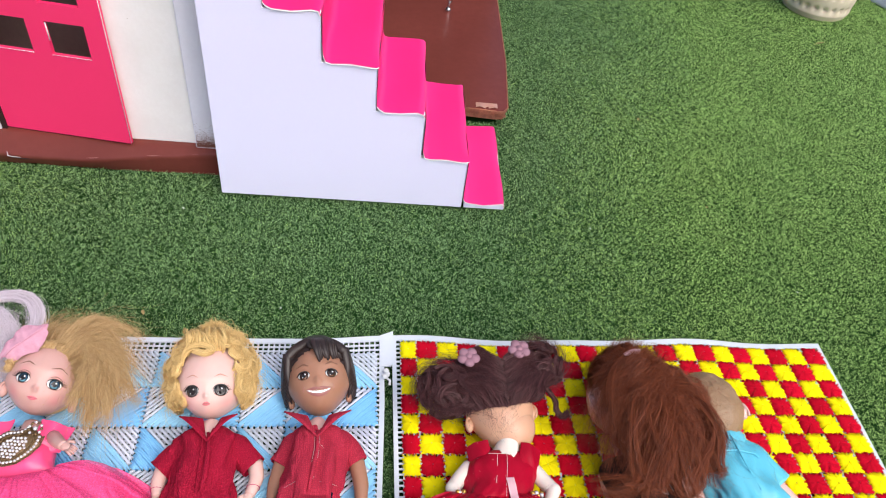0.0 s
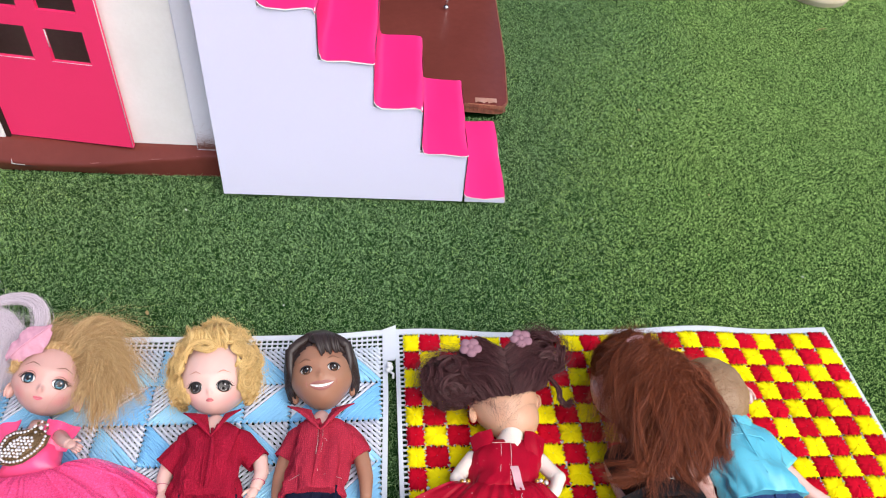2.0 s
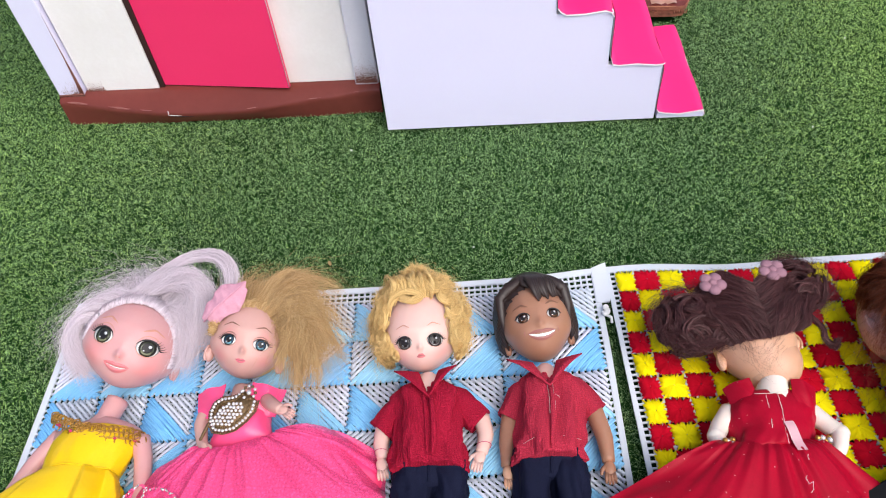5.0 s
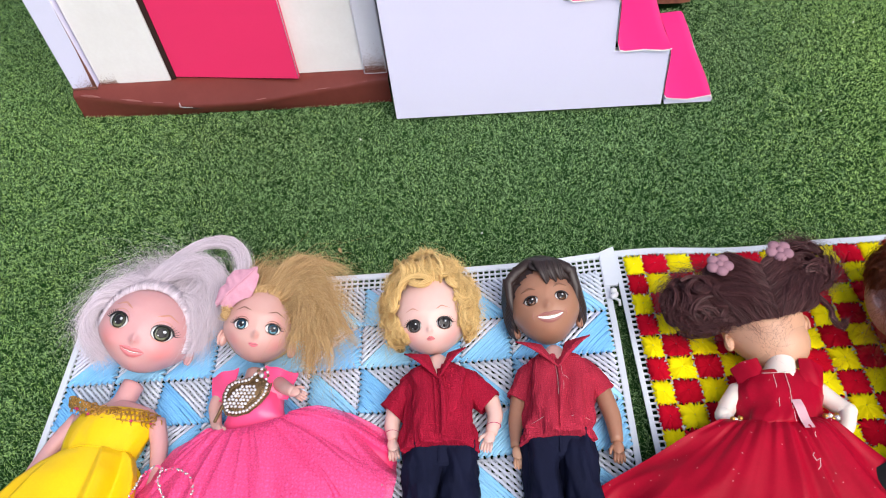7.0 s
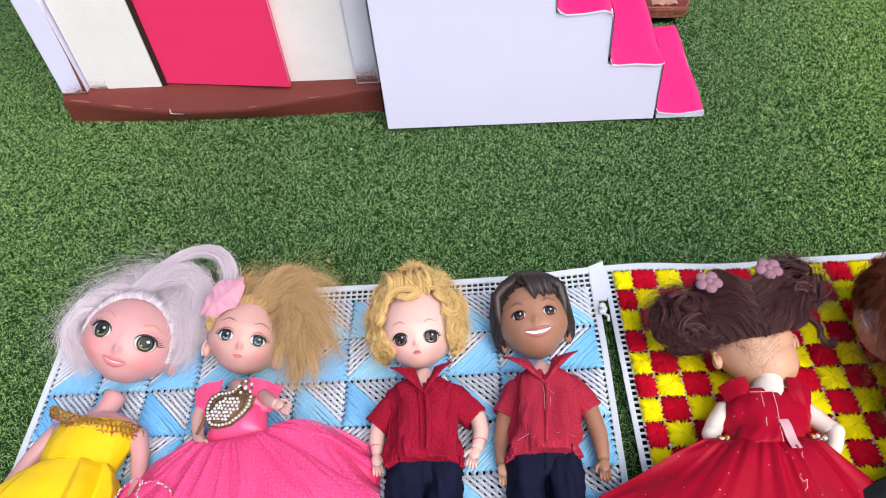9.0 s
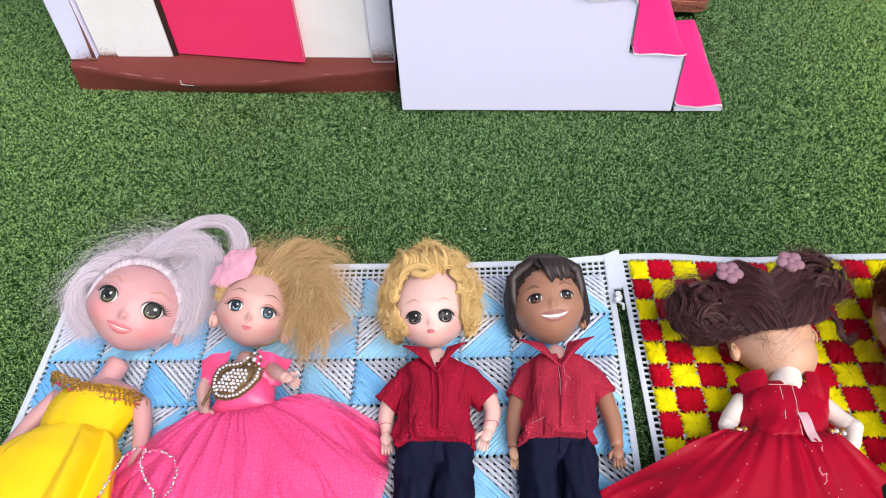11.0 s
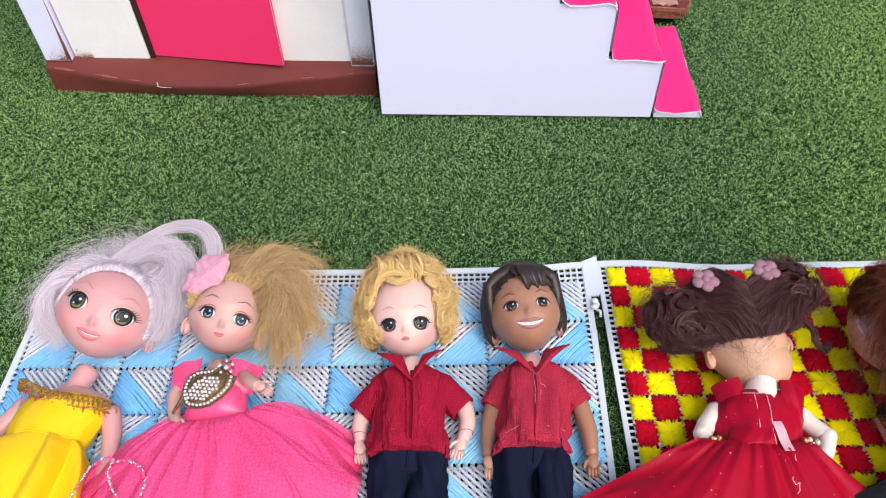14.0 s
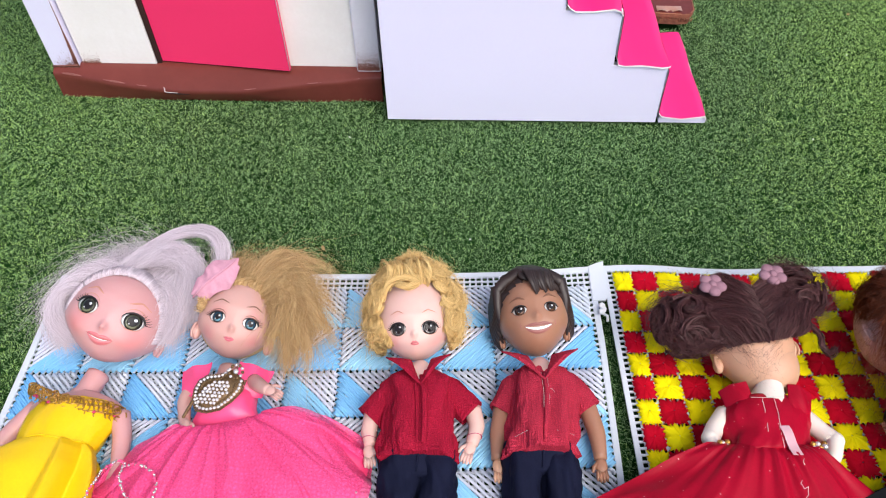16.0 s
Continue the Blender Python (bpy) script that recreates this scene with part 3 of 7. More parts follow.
def pink_tread(x0, x1, z, riser, seed):
    """A pink card tread that curls up into the riser at its inner end, with a wavy white front edge."""
    s = Shape()
    rng = np.random.default_rng(seed)
    prof = [(x1 + 0.0006, z - 0.0006), (x1 - 0.0012, z + 0.0012), (x1 - 0.006, z + 0.0011), ((x0 + x1) / 2, z + 0.0008), (x0 + 0.007, z + 0.0010), (x0 + 0.0028, z + 0.0024), (x0 + 0.0010, z + 0.0065)]
    if riser:
        prof += [(x0 + 0.0007, z + 0.016), (x0 + 0.0009, z + riser - 0.006), (x0 + 0.0007, z + riser - 0.0008)]
    ph = rng.uniform(0, 6.28)
    rows = []
    for k, (x, zz) in enumerate(prof):
        y = np.linspace(-0.0012, 0.1178, 22)
        lift = 0.0012 * np.exp(-(y + 0.001) / 0.006) * math.sin(k * 1.9 + ph)
        rows.append(np.stack([np.full(22, x) + 0.0004 * np.sin(y * 90 + ph), y + 0.0006 * math.sin(k * 1.3 + ph), zz + 0.0004 * np.sin(y * 60 + ph + k) + lift], 1))
    s.sheet(rows, PINK)
    low = [r - np.array([0.0006, 0.0, 0.0006]) for r in rows]
    s.sheet(low[::-1], CARD_EDGE)
    edge = np.array([r[0] for r in rows])
    s.sheet([edge + np.array([0, -0.0003, 0.0001]), edge + np.array([0, -0.0005, -0.0009])], CARD_EDGE)
    return s


for k, (x1, z) in enumerate(zip(RUN, RISE)):
    x0 = RUN[k - 1] if k else 0.0
    pink_tread(x0, x1, z, (RISE[k - 1] - z) if k else 0, 20 + k).make("tread", stairs, "bright pink card tread curling up into the riser")
pink_tread(0.2088, 0.2462, 0.0031, 0.0448, 31).make("tread", stairs, "bright pink card foot tread")

# ---- far corner of the lawn ----
def pot():
    """A cream pot with rows of round dimples and a plain foot band."""
    s = Shape()
    n = 144
    a = np.linspace(0, 2 * np.pi, n, endpoint=False)
    rows = []
    for z in np.linspace(0.0, 0.13, 64):
        r = 0.0435 + 0.003 * min(1, z / 0.009) + 0.10 * z
        if z > 0.0085:
            r = r - 0.0012
        d = np.zeros(n)
        for row in range(5):
            zc = 0.0165 + row * 0.019
            for q in range(24):
                c = (q + 0.5 * (row % 2)) * 2 * np.pi / 24
                da = (a - c + np.pi) % (2 * np.pi) - np.pi
                d = np.maximum(d, np.exp(-(((da * r) / 0.0026) ** 2 + ((z - zc) / 0.0030) ** 2)))
        rows.append(np.stack([(r - 0.005 * d) * np.cos(a), (r - 0.005 * d) * np.sin(a), np.full(n, z)], 1))
    for r, z in ((0.054, 0.13), (0.047, 0.10), (0.0, 0.095)):
        rows.append(np.stack([r * np.cos(a), r * np.sin(a), np.full(n, z)], 1))
    s.sheet(rows, POT, True)
    return s


pot().make("flower_pot", label="cream flower pot with round dimples standing on the lawn", category="pot", m=pose(0.612, 0.610, -0.003))
S = Shape()
pb = prism([(0.7165, 0.660), (0.742, 0.600), (0.95, 0.70), (0.92, 0.76)], "z", -0.006, 0.05, CARD, CARD, 0.002)
wb = thing("white_board", "white board lying at the edge of the lawn", "board", pose(0, 0, 0))
part("panel", pb, wb)

# Bits on the lawn.
def crumb(name, label, x, y, mat, size, seed):
    s = Shape()
    rng = np.random.default_rng(seed)
    s.ball((0, 0, 0), (size, size * 0.5, size * 0.25), mat, 8, 6, warp=lambda d: d * np.array([size, size * 0.55, size * 0.3]) * (1 + 0.35 * np.sin(d[..., :1] * 5 + seed)))
    s.make(name, label=label, category="debris", m=pose(x, y, 0.0008, 0, 0, rng.uniform(0, 180)))


for k, (x, y, z) in enumerate([(-0.178, 0.021, 0), (0.27, 0.30, 1), (0.30, 0.16, 0)]):
    crumb("dry_leaf_crumb", "small tan crumb of dry leaf on the lawn", x, y, STRAW, 0.0022 if k < 2 else 0.0015, k)
S = Shape()
S.tube([(-0.010, -0.0012, 0.0), (-0.003, 0.0006, 0.0008), (0.005, 0.0004, 0.0006), (0.012, 0.0022, 0.0)], [0.0002, 0.0006, 0.0005, 0.0002], STRAW, 6)
S.make("dry_grass_blade", label="thin dry tan blade of grass on the lawn", category="debris", m=pose(0.566, 0.494, 0.001, 0, 0, 18))
for k, (x, y) in enumerate([(-0.080, 0.027), (0.345, 0.054), (0.18, 0.125), (-0.17, 0.135), (0.245, 0.235)]):
    crumb("white_crumb", "tiny white crumb on the lawn", x, y, FLUFF, 0.0011, 20 + k)

# ---- embroidered mats ----
PITCH = 0.00375


def lift_blue(x, y):
    """Height of the blue mat: nearly flat, with its inner far corner curling up."""
    return 0.0022 + 0.0012 * np.sin(x * 17 + 0.6) * np.exp(y / 0.05) + 0.0045 * np.exp(-((x / 0.03) ** 2) + y / 0.02)


def lift_red(x, y):
    """Height of the red mat: its far edge waves."""
    return 0.0024 + (0.0022 * np.sin((x - 0.165) * 30) + 0.0012 * np.sin(x * 61)) * np.exp(y / 0.07)


def drift(x, y):
    """The blue mat's inner edge bends away from its neighbour towards the near end."""
    return -0.0030 * np.clip((-y - 0.06) / 0.09, 0, 1.6) * np.clip((x + 0.07) / 0.07, 0, 1.1) ** 2


def grid_bars(x0, y0, nx, ny, lift, rim, side, bend=None):
    """Plastic canvas: crossing bars that leave square holes, and a plain rim round it."""
    s, b = Shape(), 0.00052

    def bar(p, q, half, low, high):
        p, q = np.array(p), np.array(q)
        k = max(2, int(np.linalg.norm(q - p) / 0.012))
        c = p + (q - p) * np.linspace(0, 1, k)[:, None]
        across = np.array([-(q - p)[1], (q - p)[0]]) / np.linalg.norm(q - p) * half
        rows = []
        for e in (c - across, c + across):
            z = lift(e[:, 0], e[:, 1])
            if bend:
                e = e + np.column_stack([bend(e[:, 0], e[:, 1]), np.zeros(len(e))])
            rows += [np.column_stack([e, z + low]), np.column_stack([e, z + high])]
        g = np.stack([rows[0], rows[1], rows[3], rows[2]], 1)
        s.sheet(g, CANVAS, True, ends=True)

    w, h = nx * PITCH, ny * PITCH
    for i in range(nx + 1):
        bar((x0 + i * PITCH, y0), (x0 + i * PITCH, y0 - h), b, -0.0006, 0.0005)
    for j in range(ny + 1):
        bar((x0, y0 - j * PITCH), (x0 + w, y0 - j * PITCH), b, -0.0007, 0.0004)
    for p, q in (((x0 - side, y0 + rim / 2), (x0 + w + side, y0 + rim / 2)), ((x0 - side, y0 - h - rim / 2), (x0 + w + side, y0 - h - rim / 2))):
        bar(p, q, rim / 2, -0.0006, 0.0007)
    for p, q in (((x0 - side / 2, y0), (x0 - side / 2, y0 - h)), ((x0 + w + side / 2, y0), (x0 + w + side / 2, y0 - h))):
        bar(p, q, side / 2, -0.0006, 0.0007)
    return s


def star_patch(mat, seed):
    """A square of yarn: ragged tufts that spread from its middle over the edge holes, in one sheet."""
    s, rng, e = Shape(), np.random.default_rng(seed), 2 * PITCH
    rows = [[] for _ in range(5)]
    for k in range(24):
        a = (k + rng.uniform(-0.22, 0.22)) / 24 * 6.2832
        for half in (0, 1):
            b = a + half * 3.1416 / 24
            d = np.array([math.cos(b), math.sin(b)])
            square = e / max(abs(d))
            reach = square * (rng.uniform(1.04, 1.2) if half == 0 else rng.uniform(0.80, 0.90))
            reach *= 1 - 0.06 * (square / e - 1) / 0.41
            up = 1.0 if half == 0 else 0.28
            lean = np.array([-d[1], d[0]]) * rng.normal(0, 0.0005)
            for r, (f, z) in enumerate(((0.04, 0.0019), (0.35, 0.0022), (0.66, 0.0021), (0.90, 0.0016), (1.0, 0.0003))):
                rows[r].append((*(d * reach * f + lean * f * f), 0.0006 + z * (1 - 0.5 * (1 - up) * r / 4) - 0.0006 * (1 - up) * r / 4 + rng.normal(0, 0.00015)))
    s.sheet(rows, mat, True)
    return s.data("yarn_square")


def slant_patch(mat, seed, first, flip, upper, thick):
    """A triangle of yarn stitched in parallel slanted threads across half a tile."""
    s, rng, e = Shape(), np.random.default_rng(seed), 8 * PITCH
    f = np.array([0, 0.06, 0.3, 0.6, 0.94, 1.0])
    path, girth, count = [], [], 0
    for k in range(first, 8):
        for ply in ((-0.00062, 0.00062) if thick > 0.0013 else (0.0,)):
            a, b = ((k * PITCH, e), (e, k * PITCH)) if upper else ((0, e - k * PITCH), (e - k * PITCH, 0))
            a, b = np.array(a), np.array(b)
            d = (b - a) / np.linalg.norm(b - a)
            off = np.array([-d[1], d[0]]) * (ply + rng.normal(0, 0.00012))
            a, b = a + d * 0.0009 + off, b - d * 0.0009 + off
            p = a + (b - a) * f[:, None] + rng.normal(0, 0.00016, (6, 2))
            z = np.array([-0.0007, 0.0008, 0.0014, 0.0014, 0.0008, -0.0007]) + rng.normal(0, 0.00022 if ply else 0.0001, 6)
            if flip:
                p[:, 0] = e - p[:, 0]
            run = np.column_stack([p, z])
            ends = [run[0] - np.array([0, 0, 0.0012])], [run[-1] - np.array([0, 0, 0.0012])]
            run = np.vstack([ends[0], run, ends[1]])
            path.append(run if count % 2 == 0 else run[::-1])
            girth.append(np.array([0.3, 0.7, 1.0, 1.06, 1.06, 1.0, 0.7, 0.3]) * thick * (0.62 if ply else 1.0))
            count += 1
    # The thread runs back and forth, passing under the canvas at each turn.
    s.tube(np.vstack(path), np.concatenate(girth), mat, 6, flat=0.8)
    return s.data("yarn_triangle")


def piece(name, me, parent, x, y, z, tilt=0.0, turn=0.0):
    ob = new(name, me)
    ob.parent = parent
    ob.matrix_basis = pose(x, y, z, tilt, 0, turn)
    return ob


blue_mat = thing("blue_mat", "plastic canvas mat stitched with blue and white yarn triangles", "mat", pose(0, 0, 0))
X0, Y0 = -0.3380, -0.0066
grid_bars(X0 - PITCH / 2, Y0, 89, 69, lift_blue, 0.0034, 0.0030, drift).make("canvas", blue_mat, "white plastic canvas with open square holes", kind="stuff", smooth=False)
# The wide plain tab at the inner far corner.
S = Shape()
ax, ay = np.meshgrid(np.linspace(-0.0062, 0.0032, 8), np.linspace(0.0, -0.0285, 14))
ay = ay + (ax - 0.0032) * 0.35 * (1 + ay / 0.0285)
ax = ax - 0.0016 * np.clip((-ay - 0.022) / 0.0065, 0, 1) ** 2 * (ax > 0.001)
az = lift_blue(ax, ay) + 0.0012
S.sheet(np.stack([ax, ay, az], 2), CANVAS)
S.sheet(np.stack([ax, ay, az - 0.0012], 2)[::-1], CANVAS)
for g in (np.stack([ax, ay, az], 2)[-1], np.stack([ax, ay, az], 2)[:, -1], np.stack([ax, ay, az], 2)[:, 0], np.stack([ax, ay, az], 2)[0]):
    S.sheet([g, g - np.array([0, 0, 0.0012])], CANVAS)
S.make("corner_tab", blue_mat, "plain white plastic corner tab")
EVEN = [[slant_patch(BLUE_YARN, 40 + v, 0, False, False, 0.00168), slant_patch(WHITE_YARN, 50 + v, 1, False, True, 0.00108)] for v in range(3)]
ODD = [[slant_patch(BLUE_YARN, 60 + v, 0, True, False, 0.00168), slant_patch(WHITE_YARN, 70 + v, 1, True, True, 0.00108)] for v in range(3)]
rng = np.random.default_rng(8)
for row in range(8):
    for col in range(11):
        x, y = X0 + col * 8 * PITCH, Y0 - 2.5 * PITCH - (row + 1) * 8 * PITCH
        z = float(lift_blue(np.array(x + 0.015), np.array(y + 0.015))) + 0.0006
        for me in (ODD if row % 2 else EVEN)[int(rng.integers(3))]:
            piece("yarn_triangle", me, blue_mat, x + float(drift(np.array(x + 0.015), np.array(y + 0.015))), y, z)
S = Shape()
rng = np.random.default_rng(9)
for k in range(5):
    S.ball(np.array((-0.002, -0.037, 0.0062)) + rng.normal(0, 0.0011, 3), (0.0021, 0.0019, 0.0018), FLUFF, 10, 8)
S.tube([(-0.004, -0.036, 0.004), (0.0006, -0.041, 0.0055), (0.0004, -0.044, 0.004)], 0.0009, FLUFF, 6)
S.make("yarn_knot", blue_mat, "white yarn knot at the edge")

XR, YR = 0.0045, -0.0073
red_mat = thing("red_yellow_mat", "plastic canvas mat stitched in a red and yellow yarn check", "mat", pose(0, 0, 0))
grid_bars(XR + 0.0004, YR + 0.0020, 88, 70, lift_red, 0.0038, 0.0024).make("canvas", red_mat, "white plastic canvas", kind="stuff", smooth=False)
STAR = {c: [star_patch(m, 80 + 10 * c + v) for v in range(4)] for c, m in ((0, YELLOW_YARN), (1, RED_YARN))}
S = Shape()
for row in range(17):
    for col in range(22):
        x, y = XR + (col + 0.5) * 4 * PITCH, YR - (row + 0.5) * 4 * PITCH
        z = float(lift_red(np.array(x), np.array(y))) + 0.0003
        c = (row + col) % 2
        me = STAR[c][int(rng.integers(4))]
        if row < 13:
            ob = piece("yarn_square", me, red_mat, x + (PITCH / 2 if col == 0 else 0), y, z, 0, 180 * int(rng.integers(2)))
            if col == 0:
                ob.scale = (0.75, 1, 1)
        else:
            v = np.array([tuple(p.co) for p in me.vertices]) + np.array([x, y, z])
            S.add(v, (YELLOW_YARN, RED_YARN)[c], [tuple(p.vertices) for p in me.polygons])
S.make("yarn_squares", red_mat, "red and yellow yarn squares", kind="stuff")

# ---- dolls ----
def vinyl(name, base, tint):
    m = material(name, base, 0.40, tint, 45, 0.22, 700, bump=0.03, shine=0.4)
    b = m.node_tree.nodes["Principled BSDF"]
    b.inputs["Subsurface Weight"].default_value = 0.12
    b.inputs["Subsurface Radius"].default_value = (0.004, 0.0015, 0.001)
    b.inputs["Subsurface Scale"].default_value = 1.0
    return m


def hair_stuff(name, dark, light, rough=0.42):
    return material(name, dark, rough, tuple(c * 0.75 for c in dark), 120, 0.25, 900, island=light, bump=0.0, shine=0.16)


PEACH = vinyl("peach_vinyl", (0.60, 0.325, 0.325), (0.56, 0.27, 0.275))
PALE_FACE = vinyl("pale_vinyl_face", (0.72, 0.475, 0.42), (0.68, 0.405, 0.36))
PEACH_FACE = vinyl("peach_vinyl_face", (0.60, 0.325, 0.325), (0.56, 0.27, 0.275))
ROSY_FACE = vinyl("rosy_vinyl_face", (0.58, 0.345, 0.305), (0.53, 0.285, 0.255))
PALE = vinyl("pale_vinyl", (0.72, 0.475, 0.42), (0.68, 0.405, 0.36))
ROSY = vinyl("rosy_vinyl", (0.58, 0.345, 0.305), (0.53, 0.285, 0.255))
TAN = vinyl("tan_vinyl", (0.62, 0.36, 0.235), (0.56, 0.29, 0.19))
IVORY = vinyl("ivory_plastic", (0.84, 0.72, 0.64), (0.78, 0.65, 0.57))
DEEP = vinyl("brown_vinyl_skin", (0.37, 0.185, 0.118), (0.31, 0.145, 0.09))
EYE_WHITE = material("eye_white", (0.66, 0.64, 0.63), 0.25, (0.54, 0.53, 0.53), 90, 0.2, 700, bump=0.0)
EYE_GREEN = material("green_iris", (0.034, 0.036, 0.026), 0.12, (0.075, 0.080, 0.050), 400, 0.5, 1500, bump=0.0, coat=0.6)
EYE_BLUE = material("blue_iris", (0.012, 0.038, 0.070), 0.12, (0.035, 0.10, 0.16), 400, 0.5, 1500, bump=0.0, coat=0.6)
EYE_BROWN = material("brown_iris", (0.035, 0.016, 0.011), 0.1, (0.075, 0.04, 0.03), 400, 0.5, 1500, bump=0.0, coat=0.8)
EYE_GREY = material("grey_iris", (0.028, 0.026, 0.028), 0.1, (0.09, 0.085, 0.09), 400, 0.5, 1500, bump=0.0, coat=0.8)
GLINT = material("white_glint_paint", (0.90, 0.90, 0.92), 0.2, (0.84, 0.85, 0.88), 90, 0.2, 700, bump=0.0)
TEETH = material("white_teeth_paint", (0.86, 0.85, 0.84), 0.3, (0.80, 0.78, 0.77), 90, 0.2, 700, bump=0.0)
GREEN_GLOW = material("pale_green_iris", (0.12, 0.13, 0.075), 0.12, (0.17, 0.18, 0.10), 400, 0.5, 1500, bump=0.0, coat=0.6)
BLUE_GLOW = material("pale_blue_iris", (0.12, 0.36, 0.46), 0.12, (0.22, 0.46, 0.54), 400, 0.5, 1500, bump=0.0, coat=0.6)
BROWN_GLOW = material("warm_brown_iris", (0.13, 0.06, 0.03), 0.12, (0.17, 0.08, 0.05), 400, 0.5, 1500, bump=0.0, coat=0.6)
GREY_GLOW = material("pale_grey_iris", (0.10, 0.095, 0.09), 0.12, (0.15, 0.14, 0.14), 400, 0.5, 1500, bump=0.0, coat=0.6)
INK = material("black_paint", (0.012, 0.009, 0.009), 0.35, (0.02, 0.015, 0.015), 200, 0.3, 900, bump=0.0)
BROW = material("brow_paint", (0.22, 0.10, 0.06), 0.5, (0.17, 0.08, 0.05), 200, 0.3, 900, bump=0.0)
PALE_BROW = material("pale_brow_paint", (0.58, 0.28, 0.20), 0.5, (0.52, 0.24, 0.17), 200, 0.3, 900, bump=0.0)
LIP = material("lip_paint", (0.70, 0.18, 0.24), 0.35, (0.62, 0.14, 0.19), 200, 0.3, 900, bump=0.0)
LIP_SOFT = material("soft_lip_paint", (0.68, 0.205, 0.225), 0.33, (0.60, 0.15, 0.17), 200, 0.3, 900, bump=0.0)
LIP_DEEP = material("brown_rose_lip_paint", (0.34, 0.135, 0.115), 0.38, (0.28, 0.10, 0.09), 200, 0.3, 900, bump=0.0)
LIP_MAUVE = material("mauve_lip_paint", (0.36, 0.13, 0.11), 0.4, (0.30, 0.10, 0.09), 200, 0.3, 900, bump=0.0)
LILAC_HAIR = hair_stuff("lilac_hair", (0.57, 0.485, 0.545), (0.80, 0.72, 0.79))
SANDY_HAIR = hair_stuff("sandy_hair", (0.38, 0.22, 0.09), (0.68, 0.475, 0.24))
BLOND_HAIR = hair_stuff("blond_hair", (0.60, 0.385, 0.145), (0.85, 0.615, 0.275))
DARK_HAIR = hair_stuff("dark_brown_hair", (0.034, 0.013, 0.014), (0.125, 0.050, 0.052), 0.38)
AUBURN_HAIR = hair_stuff("auburn_hair", (0.085, 0.020, 0.010), (0.27, 0.072, 0.030), 0.42)
MOULDED_DARK = material("moulded_dark_hair", (0.022, 0.012, 0.011), 0.46, (0.03, 0.017, 0.015), 60, 0.3, 500, bump=0.2)
MOULDED_SAND = material("moulded_sandy_hair", (0.33, 0.205, 0.115), 0.5, (0.25, 0.145, 0.075), 110, 0.45, 500, bump=0.5, depth=0.001)
RED_CLOTH = material("red_slub_cloth", (0.47, 0.012, 0.045), 0.8, (0.36, 0.007, 0.031), 400, 0.34, 800, 1.0, 0.0009, weave=1500, stretch=(1, 1.5, 1), shine=0.12)
CLOTH_RED_B = material("red_cotton_cloth", (0.55, 0.036, 0.074), 0.85, (0.43, 0.024, 0.050), 440, 0.34, 900, 1.0, 0.0009, weave=1600, shine=0.1)
NAVY = material("navy_cloth", (0.008, 0.010, 0.030), 0.75, (0.004, 0.005, 0.014), 60, 0.4, 1200, 0.4, 0.0003, weave=5200, shine=0.10)
DENIM = material("blue_denim", (0.03, 0.055, 0.16), 0.8, (0.015, 0.03, 0.09), 60, 0.5, 1200, 0.5, 0.0003, weave=4200, shine=0.15)
YELLOW_SATIN = material("yellow_satin", (0.86, 0.60, 0.006), 0.30, (0.78, 0.45, 0.004), 30, 0.35, 900, 0.08, 0.0002, shine=0.35)
GOLD = material("gold_trim", (0.62, 0.36, 0.09), 0.3, (0.40, 0.20, 0.04), 300, 0.5, 1600, metal=0.8, bump=0.5)
MAGENTA = material("magenta_thread", (0.55, 0.02, 0.14), 0.7, (0.4, 0.015, 0.1), 300, 0.4, 1500)
PINK_SATIN = material("pink_satin", (0.90, 0.090, 0.255), 0.35, (0.84, 0.06, 0.19), 30, 0.3, 900, 0.1, 0.0002)
TULLE = material("pink_tulle", (0.92, 0.090, 0.265), 0.6, (0.87, 0.065, 0.225), 26, 0.4, 700, 0.6, 0.0005, weave=900, shine=0.15)


def open_mesh(m, scale, holes):
    """Lets a net cloth be seen through between its threads."""
    nt = m.node_tree
    out = [n for n in nt.nodes if n.type == "OUTPUT_MATERIAL"][0]
    cell = nt.nodes.new("ShaderNodeTexVoronoi")
    cell.inputs["Scale"].default_value = scale
    nt.links.new(nt.nodes.new("ShaderNodeTexCoord").outputs["Object"], cell.inputs["Vector"])
    fade = nt.nodes.new("ShaderNodeMapRange")
    for i, v in enumerate((0.20, 0.60, holes, 0.15)):
        fade.inputs[i + 1].default_value = v
    nt.links.new(cell.outputs["Distance"], fade.inputs[0])
    both, clear = nt.nodes.new("ShaderNodeMixShader"), nt.nodes.new("ShaderNodeBsdfTransparent")
    nt.links.new(fade.outputs[0], both.inputs[0])
    nt.links.new(nt.nodes["Principled BSDF"].outputs[0], both.inputs[1])
    nt.links.new(clear.outputs[0], both.inputs[2])
    nt.links.new(both.outputs[0], out.inputs["Surface"])


open_mesh(TULLE, 1900, 0.55)
UNDER_PINK = material("pink_lining", (0.86, 0.035, 0.17), 0.5, (0.80, 0.025, 0.14), 30, 0.3, 900, 0.1, 0.0002)
SILVER = material("silver_beads", (0.72, 0.70, 0.70), 0.25, (0.50, 0.47, 0.48), 600, 0.5, 1600, metal=0.6, bump=0.3)
CRYSTAL = material("crystal", (0.92, 0.89, 0.88), 0.10, (0.60, 0.55, 0.55), 700, 0.5, 1800, metal=0.45, coat=1.0, bump=0.2)
BRONZE = material("bronze_braid", (0.24, 0.15, 0.075), 0.4, (0.12, 0.07, 0.03), 500, 0.5, 1600, metal=0.6, bump=0.5)
